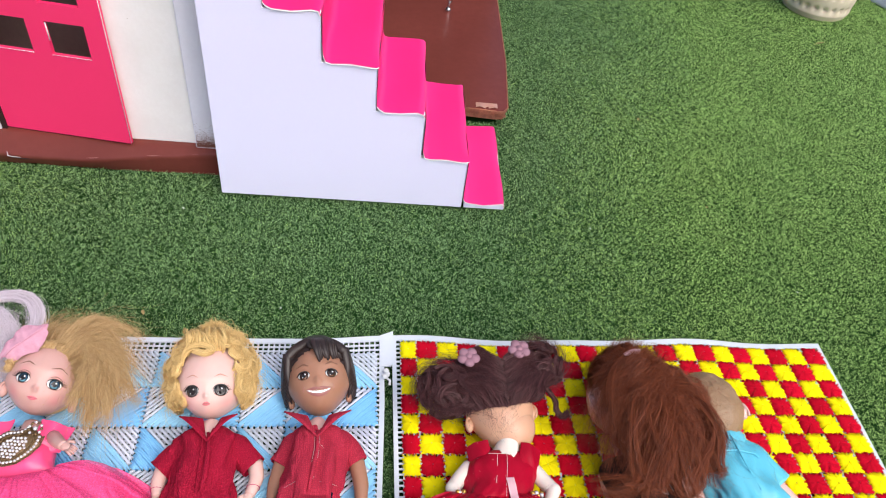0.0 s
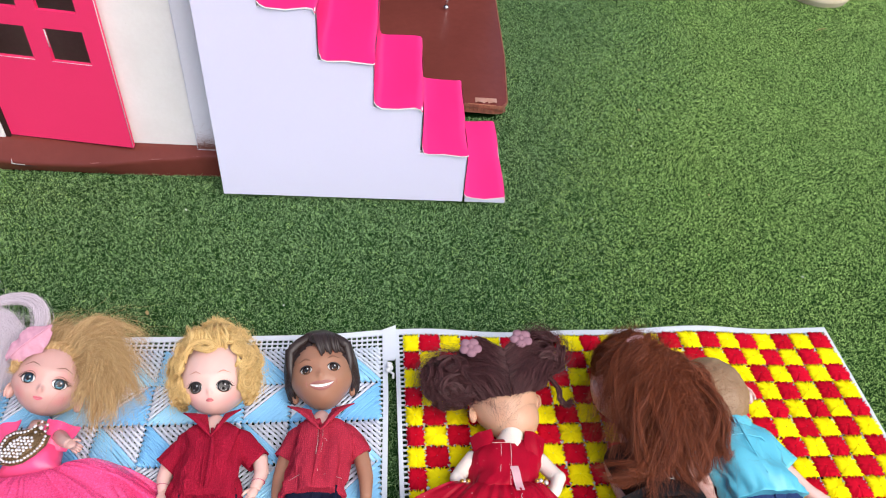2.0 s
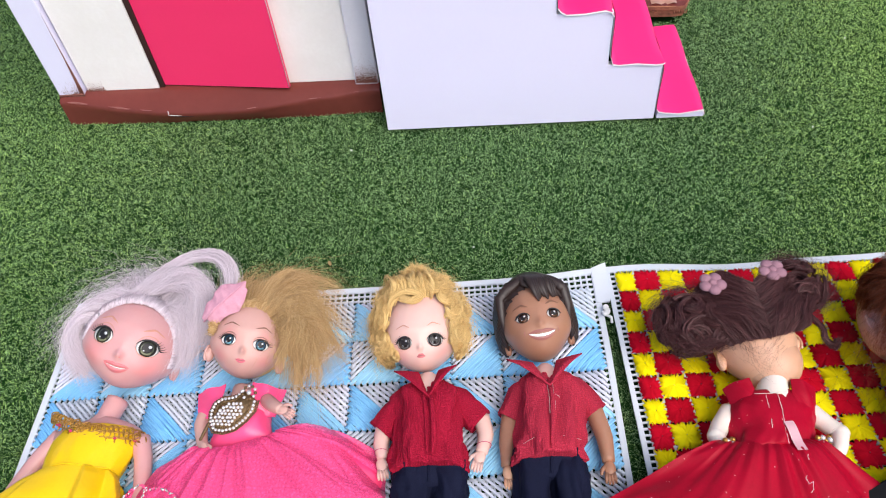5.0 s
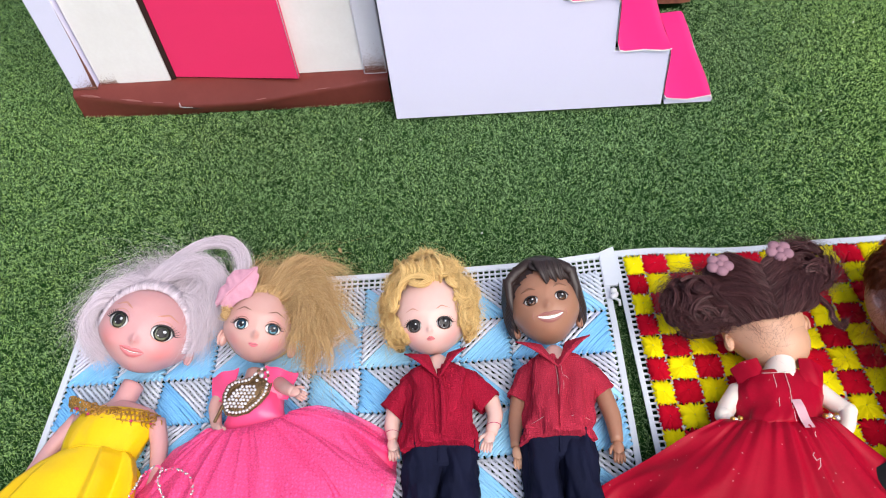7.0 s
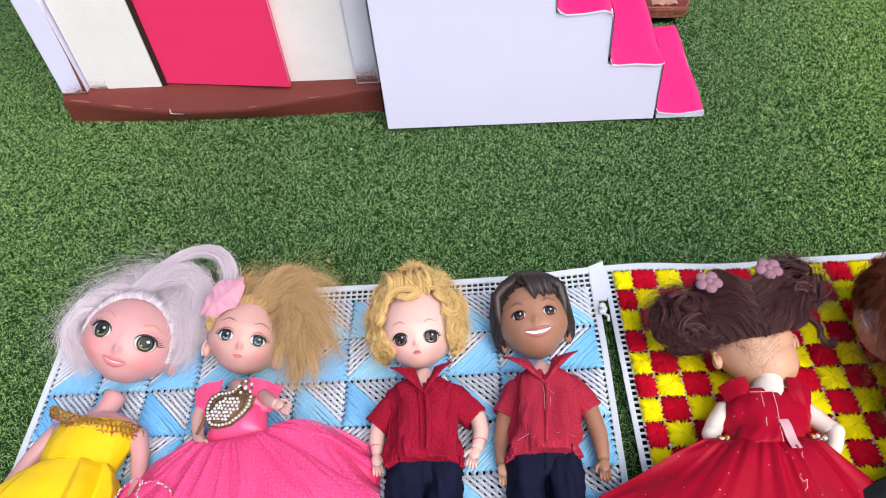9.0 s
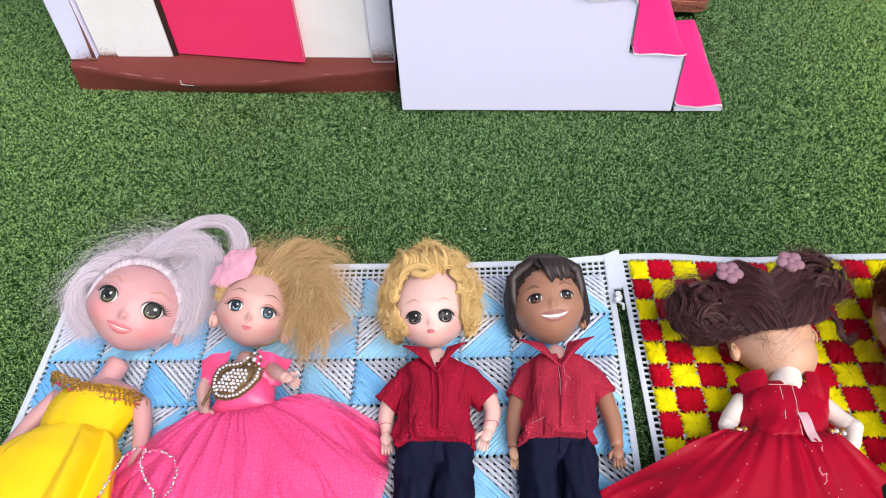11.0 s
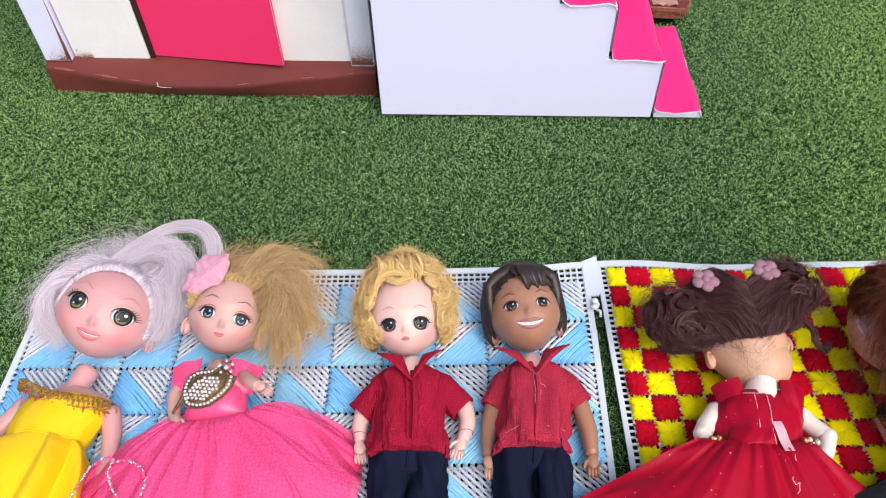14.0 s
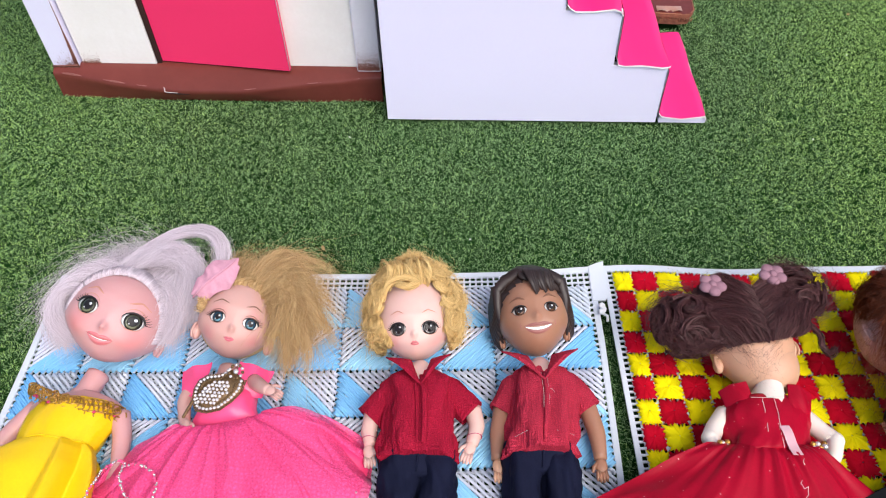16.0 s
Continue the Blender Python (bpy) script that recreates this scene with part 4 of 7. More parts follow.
FELT = material("pink_velvet", (0.66, 0.355, 0.45), 0.9, (0.53, 0.25, 0.335), 160, 0.45, 900, 0.6, 0.0006, shine=0.1)
RED_SATIN = material("red_satin", (0.43, 0.0026, 0.024), 0.45, (0.27, 0.002, 0.014), 40, 0.4, 900, 0.3, 0.0003, spots=((0.75, 0.45, 0.42), 0.06, 230), shine=0.14)
BLACK_TULLE = material("black_glitter_cloth", (0.008, 0.008, 0.010), 0.75, (0.005, 0.005, 0.006), 60, 0.4, 1000, 0.3, 0.0003, spots=((0.6, 0.58, 0.55), 0.035, 210), shine=0.15)
CYAN_SATIN = material("cyan_satin", (0.125, 0.53, 0.68), 0.40, (0.09, 0.43, 0.58), 40, 0.35, 900, 0.1, 0.0002)
THREAD = material("white_thread", (0.74, 0.62, 0.60), 0.8, (0.6, 0.5, 0.48), 300, 0.3, 1500)
PALE_PINK = material("pale_pink_ribbon", (0.70, 0.42, 0.46), 0.6, (0.62, 0.34, 0.38), 150, 0.3, 900)
MAUVE = material("mauve_flower", (0.34, 0.18, 0.225), 0.8, (0.26, 0.13, 0.165), 150, 0.4, 900, bump=0.4)


class Head:
    """A doll's head in millimetres: a tapered ball with modelled features. put() lays paint on its face."""

    def __init__(self, s, at, rx, ry, rf, rb, roll, skin, taper=0.2, nose=(0.0, -8.0, 2.0, 1.8), tilt=0.0, eyes=None, yaw=0.0, forms=(), low=1.0):
        """at: the head's middle, or, where eyes gives their height on the face, the point between the eyes.
        forms: (x, y, half width, half height, rise) of cheeks, chin, sockets and lips."""
        self.s, self.rx, self.ry, self.rf, self.taper, self.nose, self.forms, self.low = s, rx, ry, rf, taper, nose, forms, low
        turn = Matrix.Rotation(radians(yaw), 4, "Y") @ Matrix.Rotation(radians(tilt), 4, "X") @ Matrix.Rotation(radians(roll), 4, "Z")
        if eyes is not None:
            at = Vector(at) - turn.to_3x3() @ Vector((0, eyes, float(self.z(np.array(rx * 0.4), np.array(eyes)))))
        self.m = Matrix.Translation(at) @ turn
        self.mid = Matrix.Translation(at)

        def warp(d):
            a, b, c = d[..., 0], d[..., 1], d[..., 2]
            x, y = rx * self.width(b) * a, ry * b * np.where(b < 0, low, 1.0)
            z = np.where(c > 0, rf, rb) * c + np.where(c > 0, self.bump(x, y) * np.clip(c * 4, 0, 1), 0)
            return np.stack([x, y, z], -1)

        s.ball((0, 0, 0), 1, skin, 112, 84, self.m, warp)

    def width(self, b):
        return 1 - self.taper * np.maximum(0, -b) ** 1.6 + 0.05 * np.exp(-((b + 0.3) / 0.25) ** 2)

    def bump(self, x, y):
        x0, y0, w, h = self.nose
        out = h * np.exp(-(((x - x0) / w) ** 2 + ((y - y0) / (w * 1.2)) ** 2)) + 0.14 * h * np.exp(-(((x - x0) / (1.2 * w)) ** 2 + ((y - y0 - 2.2 * w) / (2.0 * w)) ** 2))
        for fx, fy, fw, fh, rise in self.forms:
            out = out + rise * np.exp(-(((x - fx) / fw) ** 2 + ((y - fy) / fh) ** 2))
        return out

    def z(self, x, y):
        b = np.clip(y / (self.ry * np.where(y < 0, self.low, 1.0)), -0.98, 0.98)
        a = x / (self.rx * self.width(b))
        return self.rf * np.sqrt(np.maximum(0.02, 1 - a * a - b * b)) + self.bump(x, y)

    def put(self, x, y, w, h, mat, off=0.2, turn=0.0, n=30, power=2.0, dome=0.0, inside=None):
        """inside: (x, y, w, h) of an oval that the patch may not leave."""
        a = np.linspace(0, 2 * np.pi, n, endpoint=False)
        co, si = math.cos(radians(turn)), math.sin(radians(turn))
        rows = []
        for q in np.linspace(1, 0.04, 6):
            u = w * q * np.sign(np.cos(a)) * abs(np.cos(a)) ** (2 / power)
            v = h * q * np.sign(np.sin(a)) * abs(np.sin(a)) ** (2 / power)
            px, py = x + u * co - v * si, y + u * si + v * co
            if inside:
                ex, ey, ew, eh = inside
                far = np.sqrt(((px - ex) / ew) ** 2 + ((py - ey) / eh) ** 2)
                back = 1 / np.maximum(1, far)
                px, py = ex + (px - ex) * back, ey + (py - ey) * back
            rows.append(np.stack([px, py, self.z(px, py) + off + dome * (1 - q * q)], 1))
        self.s.sheet(rows, mat, True, self.m, True)

    def line(self, points, r, mat, off=0.15, n=6, swell=0.5):
        """A painted stroke; swell: where along it the stroke is widest."""
        p = np.asarray(points, float)
        t = np.linspace(0, len(p) - 1, 18)
        x, y = np.interp(t, np.arange(len(p)), p[:, 0]), np.interp(t, np.arange(len(p)), p[:, 1])
        for _ in range(2):
            x[1:-1], y[1:-1] = (x[:-2] + 2 * x[1:-1] + x[2:]) / 4, (y[:-2] + 2 * y[1:-1] + y[2:]) / 4
        f = np.linspace(0, 1, 18)
        taper = 0.22 + 0.78 * np.where(f < swell, np.sin(f / max(swell, 0.01) * 1.5708), np.sin((1 - f) / max(1 - swell, 0.01) * 1.5708))
        self.s.tube(np.stack([x, y, self.z(x, y) + off], 1), r * taper, mat, n, self.m, 0.5)

    def eye(self, x, y, w, h, iris, glow, look_x=0.0, size=0.9, lash=0.2, side=1, pupil=0.55, crease=None, long=2.2, white=None, glint=0.20):
        """White, iris held in by the lids, pupil and glints; a heavy upper lash line that thickens outwards, and lashes."""
        lids = (x, y, w * 0.97, h * 0.97)
        r = h * size
        self.put(x, y, w, h, white or EYE_WHITE, 0.12)
        self.put(x + look_x, y + 0.04 * h, r, r * 1.06, INK, 0.24, inside=lids)
        self.put(x + look_x, y + 0.0 * h, r * 0.86, r * 0.92, iris, 0.34, inside=lids, dome=0.12)
        self.put(x + look_x, y - 0.42 * r, r * 0.62, r * 0.40, glow, 0.50, inside=lids)
        self.put(x + look_x, y + 0.08 * h, r * pupil, r * pupil * 1.08, INK, 0.62, inside=lids, dome=0.1)
        self.put(x + look_x + 0.26 * r, y + 0.30 * r, r * glint, r * glint, GLINT, 0.85)
        self.put(x + look_x - 0.30 * r, y - 0.34 * r, r * glint * 0.5, r * glint * 0.5, GLINT, 0.8)
        arc = np.linspace(np.pi - 0.15, 0.02, 11) if side > 0 else np.linspace(0.15, np.pi - 0.02, 11)
        top = [(x + w * 1.05 * math.cos(a), y + h * 1.04 * math.sin(a)) for a in arc]
        top.append((top[-1][0] + side * 0.22 * w, top[-1][1] + 0.06 * h))
        self.line(top, 0.24 + 0.07 * w, INK, 0.40, swell=0.72)
        low = [(x + w * 1.02 * math.cos(a), y - h * 1.02 * math.sin(a)) for a in np.linspace(0.1, np.pi - 0.1, 9)]
        self.line(low, 0.13 + 0.016 * w, crease or BROW, 0.25)
        if crease:
            self.line([(x + w * 1.08 * math.cos(a), y + 0.15 * h + h * 1.36 * math.sin(a)) for a in np.linspace(0.35, np.pi - 0.35, 9)], 0.22, crease, 0.1)
        if lash:
            for k in range(6):
                a = 0.10 + 0.21 * k
                ca = math.cos(a) * side
                x0, y0 = x + w * 1.05 * ca, y + h * 1.04 * math.sin(a)
                d = long * (1 - 0.09 * k)
                self.line([(x0, y0), (x0 + 0.6 * d * ca + 0.10 * d * side, y0 + 0.35 * d * math.sin(a)), (x0 + 0.8 * d * ca + 0.25 * d * side, y0 + 0.75 * d * math.sin(a) + 0.25 * d)], lash, INK, 0.42, swell=0.05)

    def lips(self, x, y, w, up, low, mat, smile=0.0, dome=0.7, teeth=None, slope=0.0):
        """Upper lip with its dip, full lower lip, and the line or teeth between them."""
        t = np.linspace(-1, 1, 25)
        mid = y + smile * t * t + slope * t
        full = (1 - t * t) ** 0.75
        gap = (teeth or 0.0) * full
        bow = 1 - 0.30 * np.exp(-(t / 0.14) ** 2)
        for lo, hi in ((mid + gap * 0.5, mid + gap * 0.5 + up * full * bow), (mid - gap * 0.5 - low * full, mid - gap * 0.5)):
            rows = []
            for f in np.linspace(0, 1, 6):
                px, py = x + w * t, lo + (hi - lo) * f
                rows.append(np.stack([px, py, self.z(px, py) + 0.12 + dome * math.sin(f * np.pi) * full], 1))
            self.s.sheet(rows, mat, m=self.m)
        if teeth:
            rows = [np.stack([x + w * 0.94 * t, mid + gap * f, self.z(x + w * 0.94 * t, mid) + 0.16], 1) for f in (-0.55, 0, 0.55)]
            self.s.sheet(rows, TEETH, m=self.m)
        self.line([(x - w * 1.04, mid[0]), (x - w * 0.5, mid[6] + gap[6] * 0.5), (x, mid[12] + gap[12] * 0.5), (x + w * 0.5, mid[18] + gap[18] * 0.5), (x + w * 1.04, mid[-1])], 0.16, LIP_MAUVE, 0.3 + 0.3 * dome)

    def blush(self, spots, radius, mat, colour, origin):
        """Rouge that fades out round each spot on the face, mixed into the skin; origin: the doll's, in millimetres."""
        nt = mat.node_tree
        b = nt.nodes["Principled BSDF"]
        where = nt.nodes.new("ShaderNodeTexCoord").outputs["Object"]
        for x, y in spots:
            p = self.m @ Vector((x, y, float(self.z(np.array(float(x)), np.array(float(y))))))
            far = nt.nodes.new("ShaderNodeVectorMath")
            far.operation = "DISTANCE"
            far.inputs[1].default_value = ((p.x - origin[0]) * 0.001, (p.y - origin[1]) * 0.001, p.z * 0.001)
            nt.links.new(where, far.inputs[0])
            fade = nt.nodes.new("ShaderNodeMapRange")
            fade.interpolation_type = "SMOOTHSTEP"
            for i, v in enumerate((radius * 0.001, 0.0, 0.0, 0.75)):
                fade.inputs[i + 1].default_value = v
            nt.links.new(far.outputs["Value"], fade.inputs[0])
            mix = nt.nodes.new("ShaderNodeMix")
            mix.data_type = "RGBA"
            nt.links.new(fade.outputs[0], mix.inputs[0])
            nt.links.new(b.inputs["Base Color"].links[0].from_socket, mix.inputs[6])
            mix.inputs[7].default_value = (*colour, 1)
            nt.links.new(mix.outputs[2], b.inputs["Base Color"])

    def ear(self, side, y, mat, size=1.0, z=-2.0):
        x = side * self.rx * self.width(y / self.ry) * 0.97
        self.s.ball((x, y, z), (2.6 * size, 4.6 * size, 3.4 * size), mat, 14, 10, self.m)
        self.s.ball((x + side * 1.2 * size, y, z + 1.4 * size), (1.2 * size, 2.6 * size, 2.0 * size), mat, 10, 8, self.m)
        rim = [(x + side * (0.6 + 1.6 * math.cos(a)) * size, y + 4.4 * size * math.sin(a), z + (2.2 + 0.8 * math.cos(a)) * size) for a in np.linspace(-1.2, 2.2, 10)]
        self.s.tube(rim, 0.75 * size, mat, 6, self.m)


def face_forms(ex, ey, ew, my, chin, cheek=1.0):
    """Sockets, cheeks, chin and muzzle of a doll's face: eyes at (ex, ey) of half width ew, mouth at my."""
    out = [(0, chin, 5.5, 4.0, 1.2), (0, my, 5.5, 3.2, 0.9)]
    for k in (-1, 1):
        out += [(k * ex, ey, ew * 1.2, ew * 1.05, -0.9), (k * (ex + 1.0), my + 1.5, 6.0, 5.0, 1.1 * cheek), (k * ex * 0.75, ey + ew * 1.9, ew * 1.4, 2.2, 0.5)]
    return out


def curls(s, at, u, v, up, count, mat, seed, r0=5.0, r1=1.6, turns=1.5, thick=0.26, spread=0.55, rise=2.0):
    """A ringlet of hair lying on a head: a bundle of fibres that winds in, u and v spanning the plane it lies in."""
    rng = np.random.default_rng(seed)
    at, u, v, up = (np.asarray(p, float) for p in (at, u, v, up))
    ph, way = rng.uniform(0, 6.28), rng.choice((-1, 1))
    path = []
    for q in np.linspace(0, 1, 11):
        a, r = ph + way * q * turns * 6.283, r0 + (r1 - r0) * q
        path.append(at + r * (math.cos(a) * u + math.sin(a) * v) + up * rise * (q - 0.3))
    path = np.array(path)
    s.strands([path, path + rng.normal(0, 0.5, 3)], mat, count, 13, thick, spread, seed=seed, loose=0.5, clump=3)


def hand(s, at, turn, mat, size=1.0, side=1):
    """A small vinyl hand: palm, four fingers, thumb. turn: degrees, 0 points down the body."""
    m = Matrix.Translation(at) @ Matrix.Rotation(radians(turn), 4, "Z") @ Matrix.Diagonal((size, size, size, 1))
    s.ball((0, -3.5, 0), (3.3, 4.6, 2.0), mat, 14, 10, m)
    for k in range(4):
        x = -2.3 + k * 1.5
        s.tube([(x * 0.9, -6.5, 0.1), (x * 1.1, -10, 0.5), (x * 1.12, -13 + abs(k - 1.5) * 0.7, -0.5)], [1.05, 0.95, 0.6], mat, 7, m)
    s.tube([(side * 2.2, -2.5, 0.3), (side * 4.3, -5, 1.0), (side * 4.9, -7.8, 0.8)], [1.3, 1.1, 0.7], mat, 7, m)


def limb(s, points, radii, mat, n=14):
    p = np.asarray(points, float)
    t = np.linspace(0, len(p) - 1, 5 * (len(p) - 1) + 1)
    k = np.arange(len(p))
    smooth = np.stack([np.interp(t, k, p[:, i]) for i in range(3)], 1)
    smooth[1:-1] = (smooth[:-2] + 2 * smooth[1:-1] + smooth[2:]) / 4
    s.tube(smooth, np.interp(t, k, np.broadcast_to(radii, (len(p),))), mat, n)


def sleeve(s, a, b, r0, r1, mat, seed):
    """A short wide sleeve with folds and a turned hem."""
    rng = np.random.default_rng(seed)
    a, b = np.array(a, float), np.array(b, float)
    d = (b - a) / np.linalg.norm(b - a)
    u = np.cross(d, (0, 0, 1.0))
    u /= np.linalg.norm(u)
    w = np.cross(u, d)
    ang = np.linspace(0, 2 * np.pi, 28, endpoint=False)
    ph = rng.uniform(0, 6.28, 3)
    rows = []
    for f, k in ((-0.15, 0.55), (0, 0.85), (0.2, 1.0), (0.45, 1.0), (0.7, 1.0), (0.93, 1.02), (1.0, 1.03), (1.0, 0.94), (0.9, 0.9)):
        r = (r0 + (r1 - r0) * max(f, 0)) * k
        fold = 1 + 0.08 * np.sin(4 * ang + ph[0] + 4 * f) + 0.06 * np.sin(9 * ang + ph[1] - 5 * f)
        rows.append(a + (b - a) * f + (r * fold * np.cos(ang))[:, None] * u + (r * 0.85 * fold * np.sin(ang))[:, None] * w)
    s.sheet(rows, mat, True)


def collar(s, left_tip, right_tip, vee, side_l, side_r, mat):
    """Two pointed collar flaps standing off the neck."""
    for tip, side in ((left_tip, side_l), (right_tip, side_r)):
        tip, side, v = (np.array(p, float) for p in (tip, side, vee))
        for lift, flip in ((0.0, 1), (-0.7, -1)):
            rows = []
            for f in np.linspace(0, 1, 9):
                inner = v + (side - v) * f
                outer = v + (tip - v) * f ** 0.8
                bow = 4.2 * math.sin(f * np.pi * 0.9)
                rows.append([inner * (1 - q) + outer * q + np.array([0, 0, bow * math.sin(q * 2.2) + lift]) for q in np.linspace(0, 1, 7)])
            s.sheet(rows[::flip], mat)
        edge = [v + (tip - v) * f ** 0.8 + np.array([0, 0, 4.2 * math.sin(f * np.pi * 0.9) * math.sin(2.2) - 0.3]) for f in np.linspace(0, 1, 9)]
        s.tube(edge, 0.55, mat, 6)


def trousers(s, hip, foot_l, foot_r, width, mat, shoe, depth=12.0):
    x, y = hip
    s.loft([(x, y + 14, 15, width * 0.94, depth), (x, y + 9, 15, width * 0.98, depth + 0.3), (x, y + 4, 15, width, depth - 0.5), (x, y - 4, 14.5, width * 0.95, depth - 3.5)], mat, 48, wrinkle=0.07, seed=3)
    # Fly seam, waistband and slanted pocket edges.
    s.tube([(x + 0.4, y + 13, 15.3 + depth), (x + 0.8, y + 8, 15.5 + depth), (x + 0.6, y + 3, 14.6 + depth), (x, y - 3, 12.2 + depth)], [0.3, 0.6, 0.6, 0.4], mat, 6)
    for k in (-1, 1):
        s.tube([(x + k * width * 0.50, y + 11, 15.6 + depth * 0.84), (x + k * width * 0.66, y + 6, 15.4 + depth * 0.72), (x + k * width * 0.86, y + 2, 15 + depth * 0.42)], 0.45, mat, 6)
    for sx, (fx, fy) in ((-1, foot_l), (1, foot_r)):
        a = np.array([x + sx * width * 0.47, y + 9])
        rings = []
        for f in np.linspace(0, 1, 12):
            c = a + (np.array([fx, fy]) - a) * f
            rings.append((c[0], c[1], 14 - 1.5 * f, width * (0.53 - 0.12 * f), 12.2 - 3.7 * f))
        s.loft(rings, mat, 56, wrinkle=0.22, seed=5 + sx + x * 0.37, fine=3, fold=(1.5, 0.085))
        s.ball((fx, fy - 6, 15), (8, 7, 12), shoe, 20, 14)


def finish(s, name, label, x, y):
    """Sets the doll's origin on the mat and makes its one mesh."""
    for v in s.v:
        v -= np.array([x, y, 0]) * 0.001
    return s.make(name, label=label, category="doll", m=pose(x * 0.001, y * 0.001, 0))


def around(phi, r, z, ry=None):
    return (r * math.cos(radians(phi)), (ry or r) * math.sin(radians(phi)), z)


# Boy doll with curly blond hair.
s = Shape(0.001)
h = Head(s, (-113, -72.5, 42.5), 21, 24.6, 20, 19, 3, PALE_FACE, 0.13, (0, -10.6, 1.5, 1.9), 27, -5, forms=face_forms(8.4, -7.4, 3.8, -15, -19.5), low=0.92)
h.blush(((-11.5, -13.5), (11.5, -13.5)), 8.0, PALE_FACE, (0.74, 0.35, 0.32), (-111, -130))
for side in (-1, 1):
    h.eye(side * 8.4, -7.4, 4.1, 3.35, EYE_GREY, GREY_GLOW, -0.1 * side, 1.04, lash=0.13, side=side, pupil=0.66, long=2.0, glint=0.15)
    h.line([(side * 4.8, 0.4), (side * 8, 2.4), (side * 12.4, 0.8)], 0.30, PALE_BROW)
    h.ear(side, -9, PALE, 1.0)
h.lips(0, -14.8, 2.3, 1.1, 1.3, LIP_SOFT, -0.5, 0.6)
s.ball((0, 4, -5), (23, 25, 18), BLOND_HAIR, 32, 20, h.m)
rng = np.random.default_rng(210)
# Ringlets all round the face, larger over the crown, in three shells.
for k in range(150):
    shell = k % 3
    p = rng.uniform(-38, 218)
    up = max(0.0, math.sin(radians(p)))
    flat = math.cos(radians(p))
    reach = (1.0, 1.13, 1.22)[shell] + rng.uniform(-0.03, 0.05) + 0.10 * up
    c = np.array((20.5 * reach * flat * (0.96 + 0.05 * up) + 0.8 * flat, 20.5 * reach * math.sin(radians(p)) + (3.0 + 5.0 * (shell == 2)) * up, (11.5, 6.5, 0.0)[shell] + rng.uniform(-2, 2)))
    out = np.array((flat * 0.75, math.sin(radians(p)) * 0.75, (0.75, 0.55, 0.3)[shell]))
    out /= np.linalg.norm(out)
    side_way = np.cross(out, (0, 0, 1.0))
    side_way /= np.linalg.norm(side_way)
    other = np.cross(side_way, out)
    curls(s, (np.array(h.m)[:3, :3] @ c + np.array(h.m)[:3, 3]), np.array(h.m)[:3, :3] @ side_way, np.array(h.m)[:3, :3] @ other, np.array(h.m)[:3, :3] @ out, 46, BLOND_HAIR, 2100 + k,
          rng.uniform(3.2, 6.0), rng.uniform(1.2, 3.0), rng.uniform(0.55, 1.2), 0.16, 1.25, rng.uniform(1.0, 3.5))
quiff = [[(x, 17.5, 12.5), (x * 0.95, 22, 16), (x * 0.85 - 1, 27.5, 15), (x * 0.8 - 2, 31, 8), (x * 0.7 - 2, 28, -3)] for x in (-12, -6, 0, 6, 11)]
s.strands(quiff, BLOND_HAIR, 420, 16, 0.20, 1.5, 1.6, 1.2, 3, 23, h.m, 1.2, clump=11)
s.strands([[(-16, 9, 13), (-13, 17, 17), (-5, 20, 18), (2, 17.5, 18), (-3, 15, 18.5), (-8, 16.5, 18.5)], [(-17, 12, 12), (-13, 20, 16), (-4, 23, 17), (4, 19, 17.5), (-1, 16, 19), (-6, 18, 19)]], BLOND_HAIR, 150, 18, 0.22, 0.9, sides=3, seed=25, m=h.m, clump=8)
s.strands([[around(p, 22, 8, 24), around(p + 9, 24, 6, 29), around(p - 6, 26, 0, 33), around(p + 10, 26, -6, 33)] for p in range(-20, 201, 20)], BLOND_HAIR, 700, 12, 0.09, 3.0, 2.4, 2.0, 3, 22, h.m, 3.0)
limb(s, [(-111, -84, 18), (-110, -97, 19)], [6.2, 6.5], PALE)
s.loft([(-110, -87, 17, 9, 8), (-110, -91, 18, 15, 10), (-109.5, -96, 18, 19, 12), (-109.5, -106, 18.5, 18.5, 13), (-110, -120, 18.5, 18, 13.5), (-110, -132, 18.5, 19.5, 13.8), (-110, -139, 18.5, 20.5, 14), (-110, -139.4, 18.5, 19.5, 13)], RED_CLOTH, 96, wrinkle=0.22, seed=1, fold=(1.8, 0.06))
sleeve(s, (-122, -97, 18), (-136.5, -113, 14), 7.4, 7.6, RED_CLOTH, 1)
sleeve(s, (-98, -96, 19), (-82.5, -111, 15), 7.4, 7.8, RED_CLOTH, 2)
collar(s, (-127.5, -86.5, 31), (-94, -85.5, 32), (-109, -104, 34), (-114.5, -85.5, 28), (-104, -85, 28), RED_CLOTH)
s.ball((-109.5, -94, 25), (6.5, 10, 5.0), PALE, 20, 14)
s.tube([(-109, -98, 33), (-107, -110, 34), (-106.5, -124, 34), (-107, -136, 33)], [0.9, 1.3, 1.3, 1.1], RED_CLOTH, 8, flat=0.5)
s.tube([(-112, -96, 32.6), (-111, -110, 34), (-110, -136, 33.4)], 0.5, RED_CLOTH, 6, flat=0.5)
limb(s, [(-135, -110, 14), (-136.5, -120, 13), (-135, -128, 13)], [4.6, 4.3, 3.2], PALE)
hand(s, (-136, -128, 13), 8, PALE, 0.95, 1)
limb(s, [(-82, -108, 15), (-80, -118, 14), (-83, -128, 14)], [4.6, 4.3, 3.2], PALE)
hand(s, (-83, -127, 14), -18, PALE, 0.95, -1)
